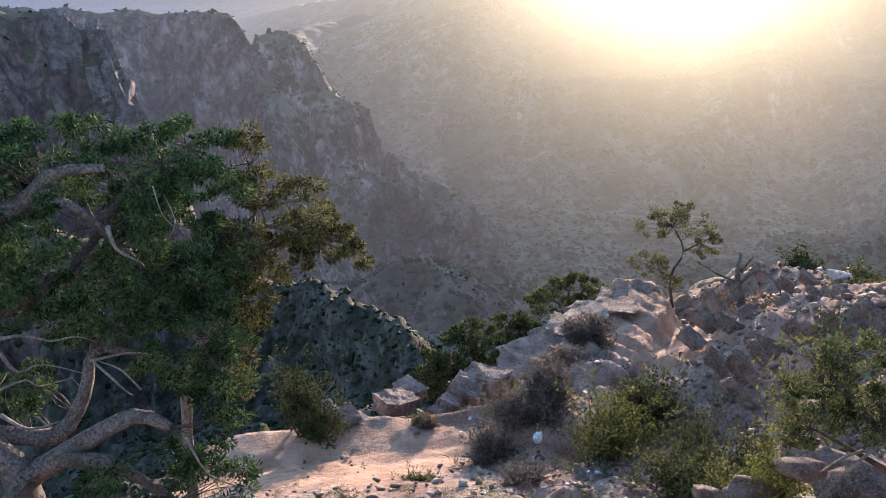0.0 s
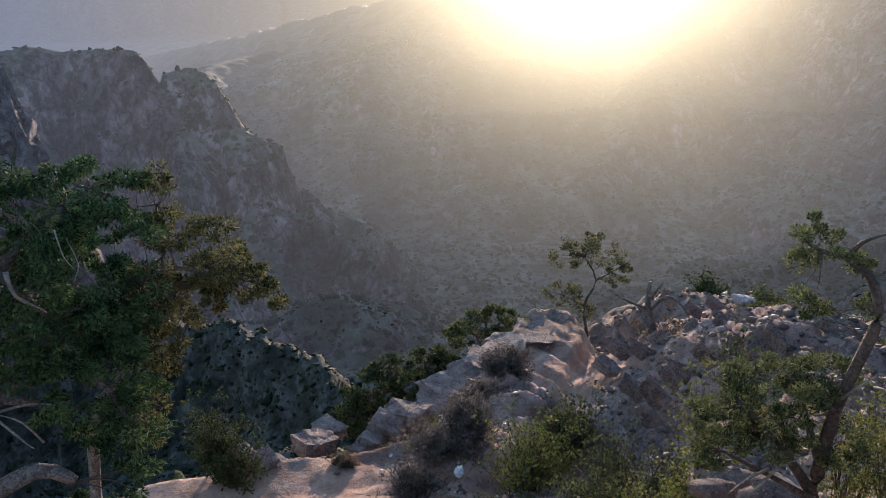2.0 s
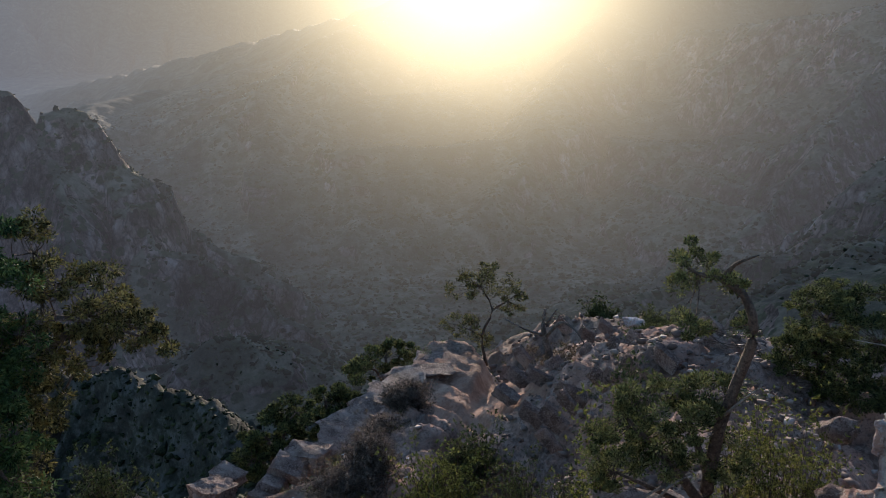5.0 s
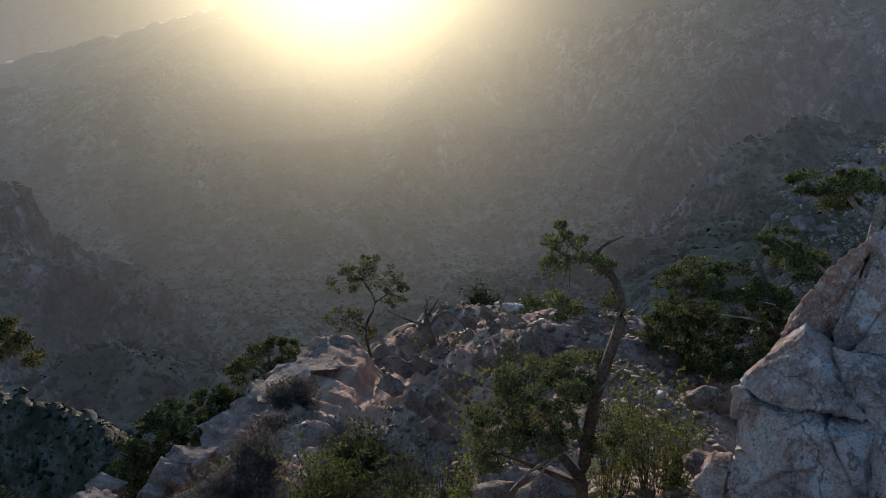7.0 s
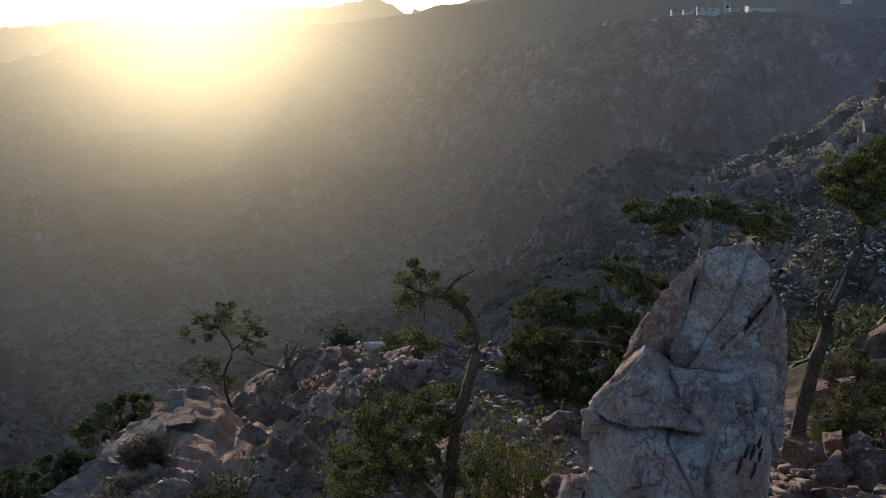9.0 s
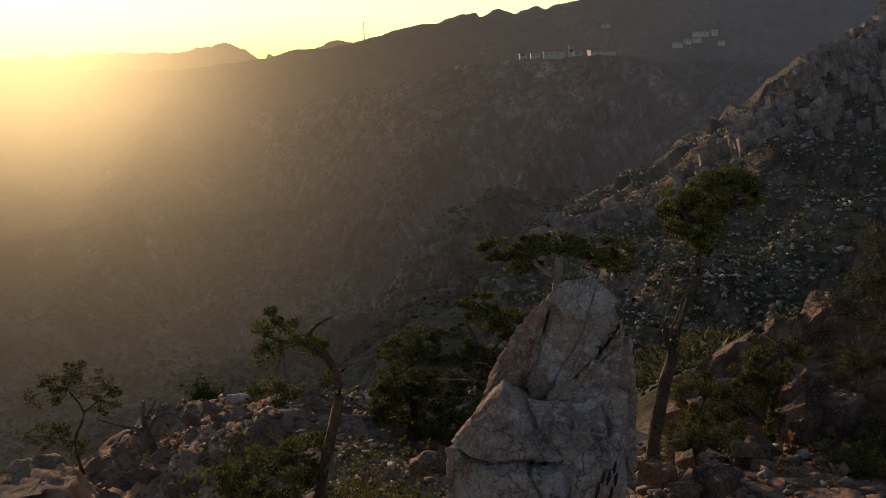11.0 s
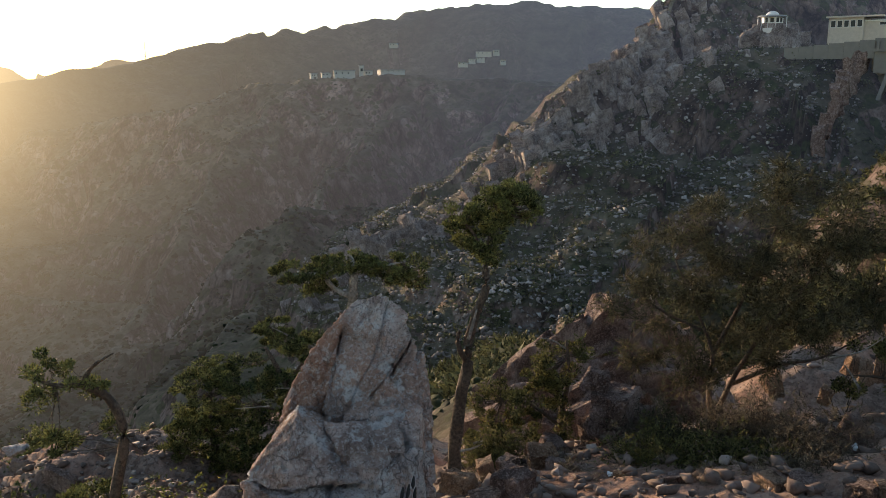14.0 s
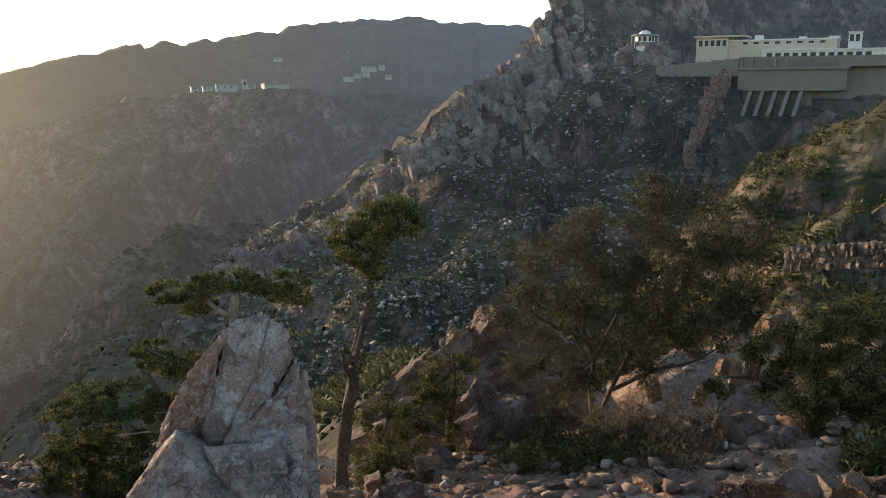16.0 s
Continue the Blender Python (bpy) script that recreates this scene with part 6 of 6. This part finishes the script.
scatter("hillside_boulders", "pale boulders strewn over the far hillside", 17000, 4, (44, 80), (140, 275), (0.25, 1.35), M_HILL_STONES, FAR_STONES, "boulders")
scatter("hillside_scrub", "dark green scrub dotting the far hillside", 10500, 5, (42, 86), (75, 275), (0.5, 2.2), M_HILL_SCRUB, TUFTS, "scrub", 0.5)
scatter("spur_scrub", "dark scrub on the dark spur across the gully", 6000, 10, (-24, 4), (60, 130), (0.3, 1.0), M_SCRUB, FAR_STONES, "scrub", 0.5)
scatter("canyon_scrub", "dark scrub dotting the canyon slopes", 5000, 6, (-30, 60), (60, 250), (0.6, 2.0), M_SCRUB, FAR_STONES, "scrub", 0.6)
scatter("valley_scrub", "dark bushes dotting the canyon slopes far below", 15000, 12, (-26, 50), (215, 640), (0.9, 2.8), M_FAR_SCRUB, FAR_STONES, "scrub", 0.36)
scatter("bank_scrub", "dull green low scrub on the bank above the stone wall", 2600, 9, (76, 97), (55, 165), (0.4, 1.4), M_BANK, TUFTS, "scrub", 0.45)
scatter("slope_grass", "low green and dry growth on the slope", 600, 7, (-22, 40), (12, 40), (0.12, 0.4), M_GREEN_LEAF, FINE_TUFTS, "grass", 0.3)
scatter("path_grass", "low dry growth along the path", 420, 8, (45, 96), (11, 40), (0.12, 0.45), M_DRY, FINE_TUFTS, "grass", 0.3)

# ---------------------------------------------------------------- litter
rnd = random.Random(77)
for k in range(40):
    az, reach = (rnd.uniform(1, 14), rnd.uniform(14.5, 22)) if k < 34 else (rnd.uniform(60, 90), rnd.uniform(11, 15))
    x, y, _ = spot(az, reach, 0)
    bm = bmesh.new()
    bmesh.ops.create_icosphere(bm, subdivisions=2, radius=1.0)
    for v in bm.verts:
        v.co *= 1 + 0.9 * noise.noise(v.co * 2.6 + Vector((k * 3.1, 0, 0)))
        v.co.z *= 0.4
    s = rnd.uniform(0.02, 0.055)
    bmesh.ops.scale(bm, vec=(s * rnd.uniform(0.8, 1.8), s, s), verts=bm.verts)
    me = bpy.data.meshes.new("litter")
    bm.to_mesh(me)
    bm.free()
    me.materials.append(M_LITTER)
    ob = new("litter", me)
    ob.location = (x, y, height_at(x, y) + s * 0.35)
    ob.rotation_euler = (0, 0, rnd.uniform(0, 6))
    tagged(ob, "crumpled scrap of pale plastic litter on stony ground", "litter", "litter on the slope")


def plastic_bag(place, size):
    bm = bmesh.new()
    bmesh.ops.create_icosphere(bm, subdivisions=4, radius=1.0)
    for v in bm.verts:
        q = v.co * 1.8
        v.co *= 0.85 + 0.30 * noise.noise(q) + 0.12 * abs(noise.noise(q * 3.1))
        v.co.z = v.co.z * 0.9 + (0.25 if v.co.z > 0.6 else 0)
    bmesh.ops.scale(bm, vec=(size * 0.8, size * 0.7, size), verts=bm.verts)
    me = bpy.data.meshes.new("plastic_bag")
    bm.to_mesh(me)
    bm.free()
    me.materials.append(M_LITTER)
    ob = new("plastic_bag", me)
    ob.location = place
    return tagged(ob, "crumpled pale bluish plastic bag lying among stones", "plastic bag")


plastic_bag((2.25, 17.46, -11.97), 0.16)
plastic_bag((13.25, 1.63, -5.15), 0.06)

# ---------------------------------------------------------------- buildings


def facade_frame(corner_a, corner_b):
    """Axes of a building: along its front, into it, and up, from two front corners."""
    a, b = Vector(corner_a), Vector(corner_b)
    along = Vector((b.x - a.x, b.y - a.y, 0))
    length = along.length
    along.normalize()
    back = Vector((-along.y, along.x, 0))
    if back.dot(Vector((a.x, a.y, 0))) < 0:
        back = -back
    m = Matrix((along, back, Vector((0, 0, 1)))).transposed().to_4x4()
    m.translation = a
    return m, length


def windows(t, m, positions, width, height, z, depth=0.12, frame_material=None):
    for x in positions:
        bm = bmesh.new()
        box(bm, x, -0.02, z, x + width, depth, z + height, m)
        w = part("window", bm, M_WINDOW, t, "dark window pane")
        bm = bmesh.new()
        f = 0.09
        box(bm, x - f, -0.06, z - f, x + width + f, 0.02, z, m)
        box(bm, x - f, -0.06, z + height, x + width + f, 0.02, z + height + f, m)
        box(bm, x - f, -0.06, z, x, 0.02, z + height, m)
        box(bm, x + width, -0.06, z, x + width + f, 0.02, z + height, m)
        part("window_frame", bm, frame_material or M_WHITE, w)


def kiosk():
    c = Vector((229.79, 62.71, 13.15))
    t = thing("domed_pavilion", c, "white round pavilion with a shallow dome on the hillside", "pavilion")
    bm = bmesh.new()
    bmesh.ops.create_cone(bm, cap_ends=True, segments=12, radius1=2.5, radius2=2.5, depth=3.4)
    bmesh.ops.translate(bm, vec=(0, 0, 0.3), verts=bm.verts)
    part("wall", bm, M_WHITE, t)
    bm = bmesh.new()
    bmesh.ops.create_cone(bm, cap_ends=True, segments=12, radius1=3.9, radius2=3.4, depth=0.4)
    bmesh.ops.translate(bm, vec=(0, 0, 2.15), verts=bm.verts)
    part("roof", bm, M_ROOF, t, "flat grey eaves ring")
    bm = bmesh.new()
    bmesh.ops.create_uvsphere(bm, u_segments=24, v_segments=12, radius=1.6)
    bmesh.ops.scale(bm, vec=(1, 1, 0.75), verts=bm.verts)
    bmesh.ops.translate(bm, vec=(0, 0, 2.3), verts=bm.verts)
    part("dome", bm, M_WHITE, t, "white dome", True)
    for k in range(12):
        a = 2 * math.pi * (k + 0.5) / 12
        bm = bmesh.new()
        box(bm, 2.36, -0.42, 0.6, 2.46, 0.42, 1.7, Matrix.Rotation(a, 4, "Z"))
        part("window", bm, M_WINDOW, t, "dark window pane")
        bm = bmesh.new()
        box(bm, 3.45, -0.07, -1.4, 3.6, 0.07, 1.95, Matrix.Rotation(a + 0.26, 4, "Z"))
        part("post", bm, M_WHITE, t)
    bm = bmesh.new()
    bmesh.ops.create_cone(bm, cap_ends=True, segments=16, radius1=3.4, radius2=3.4, depth=1.2)
    bmesh.ops.translate(bm, vec=(0, 0, -1.4), verts=bm.verts)
    part("plinth", bm, M_WHITE, t)


kiosk()


def hotel():
    a, b = (234.38, 42.67, 8.90), (234.23, 5.58, 7.77)
    m, length = facade_frame(a, b)
    t = thing("hillside_hotel", a, "long low cream building with a square tower on a terrace", "building")
    m = Matrix.Translation(-Vector(a)) @ m
    bm = bmesh.new()
    box(bm, 0, 0, -2, length - 11, 9, 4.6, m)
    part("wall", bm, M_CREAM, t)
    bm = bmesh.new()
    box(bm, -0.3, -0.3, 4.6, length - 10.7, 9.4, 4.9, m)
    part("roof", bm, M_WHITE, t, "pale flat roof slab")
    bm = bmesh.new()
    box(bm, -7.4, -1.0, -1.0, 0.6, 7, 5.6, m)
    part("wing", bm, M_CREAM, t, "cream end wing")
    bm = bmesh.new()
    box(bm, -7.9, -1.8, 5.6, 5.0, 7.5, 6.0, m)
    part("roof", bm, M_CREAM, t, "flat overhanging roof slab")
    windows(t, m @ Matrix.Translation((0, -1.0, 0)), [-6.8 + 1.5 * k for k in range(5)], 1.0, 1.5, 3.4)
    windows(t, m, [4.0 + 2.6 * k for k in range(int((length - 16) / 2.6))], 1.3, 0.6, 3.7)
    bm = bmesh.new()
    box(bm, 9.8, -5.5, -2.0, length, -0.2, 1.7, m)
    part("lower_wing", bm, M_WHITE, t, "low white wing in front")
    bm = bmesh.new()
    box(bm, 9.5, -5.9, 1.7, length, -0.1, 2.0, m)
    part("roof", bm, M_WHITE, t)
    windows(t, m @ Matrix.Translation((0, -5.5, 0)), [10.8 + 2.0 * k for k in range(int((length - 12) / 2.0))], 1.3, 0.9, 0.3)
    for x, w, h in ((6.4, 2.0, 1.2), (17, 1.6, 0.6), (24, 2.4, 0.6)):
        bm = bmesh.new()
        box(bm, x, 3, 4.9, x + w, 5, 4.9 + h, m)
        part("roof_box", bm, M_WHITE, t)
    x = length - 8.6
    bm = bmesh.new()
    box(bm, x, 1.0, -2, x + 2.9, 4.0, 6.0, m)
    part("tower", bm, M_WHITE, t, "square white tower")
    windows(t, m @ Matrix.Translation((0, 1.0, 0)), [x + 0.3, x + 1.6], 0.9, 1.7, 3.9)
    bm = bmesh.new()
    box(bm, x - 0.2, 0.8, 6.0, x + 3.1, 4.2, 6.3, m)
    part("roof", bm, M_CREAM, t)


hotel()


def retaining_wall():
    a, b = (223.13, 37.38, 8.16), (222.30, 1.63, 7.08)
    m, length = facade_frame(a, b)
    t = thing("retaining_wall", a, "tall concrete retaining wall with sloping buttresses", "retaining wall")
    m = Matrix.Translation(-Vector(a)) @ m
    high = length * 0.68
    bm = bmesh.new()
    box(bm, 0, 0, -7.0, high, 2.5, -2.2, m)
    part("wall", bm, M_CONCRETE, t)
    bm = bmesh.new()
    box(bm, -1, 2.5, -9.0, length + 6, 24, -0.2, m)
    part("platform", bm, M_CONCRETE, t)
    bm = bmesh.new()
    box(bm, -0.2, -0.8, -2.2, high + 0.6, 2.6, -1.6, m)
    part("ledge", bm, M_CONCRETE, t)
    bm = bmesh.new()
    box(bm, -0.2, 0.4, -1.6, length, 2.4, 0.9, m)
    part("parapet", bm, M_CONCRETE, t)
    for k in range(9):
        x = 0.4 + (high - 1) * k / 9
        bm = bmesh.new()
        box(bm, x, -0.3, -1.6, x + 0.5, 0.4, 0.5, m)
        part("parapet_pier", bm, M_CONCRETE, t)
    for k in range(5):
        x = 1.6 + k * 2.9
        lean = 1.3
        bm = bmesh.new()
        vs = [Vector((x + lean, 0.1, -6.4)), Vector((x + lean + 0.9, 0.1, -6.4)), Vector((x + 0.9, -3.0, -13.2)), Vector((x, -3.0, -13.2)), Vector((x + lean, 1.6, -6.4)), Vector((x + lean + 0.9, 1.6, -6.4)), Vector((x + 0.9, 1.6, -13.2)), Vector((x, 1.6, -13.2))]
        q = [bm.verts.new(m @ v) for v in vs]
        for f in ((0, 1, 2, 3), (5, 4, 7, 6), (4, 0, 3, 7), (1, 5, 6, 2), (4, 5, 1, 0), (3, 2, 6, 7)):
            bm.faces.new([q[i] for i in f])
        part("buttress", bm, M_CONCRETE, t, "sloping concrete buttress")
    bm = bmesh.new()
    box(bm, 1.4, -0.5, -7.2, high - 1, 0.9, -6.4, m)
    part("beam", bm, M_CONCRETE, t)
    bm = bmesh.new()
    box(bm, 1.0, 1.6, -14.0, 17.0, 2.4, -6.9, m)
    part("back_wall", bm, M_CONCRETE, t)


retaining_wall()


def terrace_wall():
    a, b = (220.97, 56.99, 6.85), (223.13, 37.38, 8.16)
    m, length = facade_frame(a, b)
    t = thing("terrace_wall", a, "low cream terrace wall along the hillside", "wall")
    m = Matrix.Translation(-Vector(a)) @ m
    for k in range(6):
        bm = bmesh.new()
        box(bm, length * k / 6, 0, -2.4, length * (k + 1) / 6 - 0.05, 0.5, 0.3 + 0.3 * k, m)
        part("panel", bm, M_CONCRETE, t)


terrace_wall()
outcrop("rock_rib", "reddish upright rock rib below the terrace", [
    (spot(79.8, 228, 3.6), 3.0), (spot(79.6, 226, 2.4), 2.8), (spot(79.3, 224, 0.5), 3.2), (spot(79.1, 222, -1.0), 2.8), (spot(78.9, 218, -3.0), 3.0), (spot(78.7, 210, -4.6), 3.0), (spot(78.5, 207, -7.2), 2.4), (spot(78.2, 204, -10.0), 2.8), (spot(78.0, 203, -11.8), 2.4), (spot(77.8, 202, -13.6), 2.6)], M_BROWN_RED, 16, (0.5, 0.55, 1.3), 12, FAR_SHARDS)
outcrop("pavilion_rock", "grey rocks under the pavilion", [((229.18, 64.89, 11.42), 2.6), ((229.00, 61.79, 10.77), 3.2), ((230.71, 59.26, 11.08), 2.6), ((229.33, 67.93, 10.02), 3.0), ((230.46, 56.16, 9.56), 2.6), ((226.91, 61.88, 8.66), 3.2), ((226.86, 58.15, 8.32), 2.6)], M_CRAG, 22, (1.0, 0.9, 0.7), 14, FAR_SHARDS)


def crag_band(name, label, line, count, spread, size, seed, material, lift=0.2):
    """Broken crags strewn along a line on the hillside, each block seated in the slope."""
    rnd = random.Random(seed)
    blocks = []
    for _ in range(count):
        s = rnd.random() * (len(line) - 1)
        i = min(int(s), len(line) - 2)
        p = Vector(line[i]).lerp(Vector(line[i + 1]), s - i) + Vector((rnd.gauss(0, spread), rnd.gauss(0, spread), 0))
        w = size * rnd.uniform(0.4, 1.2)
        blocks.append(((p.x, p.y, height_at(p.x, p.y) + lift * w), w))
    return outcrop(name, label, blocks, material, seed, (0.75, 0.55, 1.45), 16, FAR_SHARDS, (-24, 62))


crag_band("hill_crags", "broken pinkish crags along the hillside spur", [spot(70, 272, 0), spot(68, 252, 0), spot(65.6, 237, 0), spot(63.4, 228, 0), spot(61, 218, 0), spot(59.6, 212, 0)], 240, 5.5, 2.4, 17, M_CRAG, -0.1)
crag_band("hill_crags", "broken pinkish crags along the hillside spur", [spot(71, 262, 0), spot(69, 235, 0), spot(67, 215, 0)], 70, 6.0, 2.4, 18, M_CRAG, 0.0)
crag_band("valley_crags", "broken brown crags on the lower spur", [spot(58, 211, 0), spot(54.6, 203, 0), spot(48.7, 205, 0), spot(45.5, 198, 0)], 150, 6.0, 2.4, 19, M_CRAG, -0.2)


crag_band("left_crags", "grey crags on the cliff across the gully", [spot(-24, 207, 0), spot(-22, 208, 0), spot(-20.6, 209, 0), spot(-19.4, 211, 0)], 60, 3.0, 2.6, 20, M_DARK_CRAG, -0.6)


def far_houses(name, label, houses, group):
    rnd = random.Random(5)
    for c, w, h in houses:
        w, h = 0.85 * w, 0.7 * h
        t = thing(name, c, label, "house", group)
        yaw = Matrix.Rotation(-math.atan2(c[0], c[1]) + rnd.uniform(-0.3, 0.3), 4, "Z")
        bm = bmesh.new()
        box(bm, -w / 2, 0, -2.5, w / 2, w * 0.6, h, yaw)
        part("wall", bm, M_FAR_WALL, t)
        bm = bmesh.new()
        box(bm, -w / 2 - 0.3, -0.3, h, w / 2 + 0.3, w * 0.6 + 0.3, h + 0.5, yaw)
        part("roof", bm, M_ROOF, t)
        for k in range(max(2, int(w / 3.5))):
            x = -w / 2 + 0.8 + k * (w - 1.6) / max(2, int(w / 3.5))
            bm = bmesh.new()
            box(bm, x, -0.06, h * 0.35, x + 0.8, 0.2, h * 0.7, yaw)
            part("window", bm, M_WINDOW, t)


far_houses("plateau_house", "small white flat-roofed house on the plateau edge", [
    ((400.2, 362.5, 2.5), 15, 3.6), ((407.0, 354.8, 3.2), 3.2, 7.0), ((409.9, 351.5, 2.9), 6, 3.0), ((387.4, 376.1, 1.8), 5, 2.4), ((392.6, 370.6, 2.2), 7, 2.2), ((419.4, 340.1, 4.6), 18, 1.2)], "houses on the plateau")
far_houses("hill_house", "small pale house on the far hillside", [
    ((626.8, 429.8, 12.4), 10, 2.4), ((636.9, 414.7, 21.1), 15, 2.6), ((642.7, 405.7, 22.1), 6, 3.0), ((631.2, 423.3, 15.3), 7, 2.2), ((635.3, 417.2, 16.3), 8, 2.2), ((645.8, 400.7, 14.0), 6, 2.4), ((590.6, 478.3, 28.7), 8, 2.0)], "houses on the hillside")


def radio_mast(foot, height):
    t = thing("radio_mast", foot, "thin lattice radio mast on the skyline", "mast")
    legs = [(1.2 * math.cos(a), 1.2 * math.sin(a)) for a in (0.3, 2.4, 4.5)]
    for x, y in legs:
        bm = bmesh.new()
        tube(bm, [(x, y, -3), (x * 0.25, y * 0.25, height)], [0.22, 0.12], 5, 0.0)
        part("leg", bm, M_METAL, t)
    for k in range(9):
        s0, s1 = k / 9, (k + 1) / 9
        for i in range(3):
            (x0, y0), (x1, y1) = legs[i], legs[(i + 1) % 3]
            f0, f1 = 1 - 0.75 * s0, 1 - 0.75 * s1
            bm = bmesh.new()
            tube(bm, [(x0 * f0, y0 * f0, height * s0), (x1 * f1, y1 * f1, height * s1)], [0.1, 0.1], 4, 0.0)
            part("brace", bm, M_METAL, t)


radio_mast((481.56, 675.87, 17.86), 17.0)

# ---------------------------------------------------------------- dry stone wall on the right-hand slope
wall_ends = ((61.96, 6.21, -10.66), (58.30, -1.43, -8.95))
t = thing("dry_stone_wall", wall_ends[0], "dry stone retaining wall of pale rounded stones", "wall")
rnd = random.Random(9)
wa, wb = Vector(wall_ends[0]), Vector(wall_ends[1])
shapes = [shared_shape(FAR_SHARDS[k], M_WALL_STONE) for k in range(5)]
run = (wb - wa).length
for row in range(4):
    x = 0.0
    while x < run:
        w = rnd.uniform(0.32, 0.62)
        p = wa.lerp(wb, (x + w / 2) / run) + Vector((0, 0, -0.9 + row * 0.42 + rnd.uniform(-0.04, 0.04)))
        ob = new("stone", shapes[rnd.randrange(5)])
        ob.parent = t
        ob.matrix_basis = Matrix.Translation(p - wa) @ Matrix.Rotation(rnd.uniform(0, 6), 4, "Z") @ Matrix.Rotation(rnd.uniform(-0.3, 0.3), 4, "X") @ Matrix.Diagonal((w * 0.56, w * 0.56, 0.25, 1))
        x += w
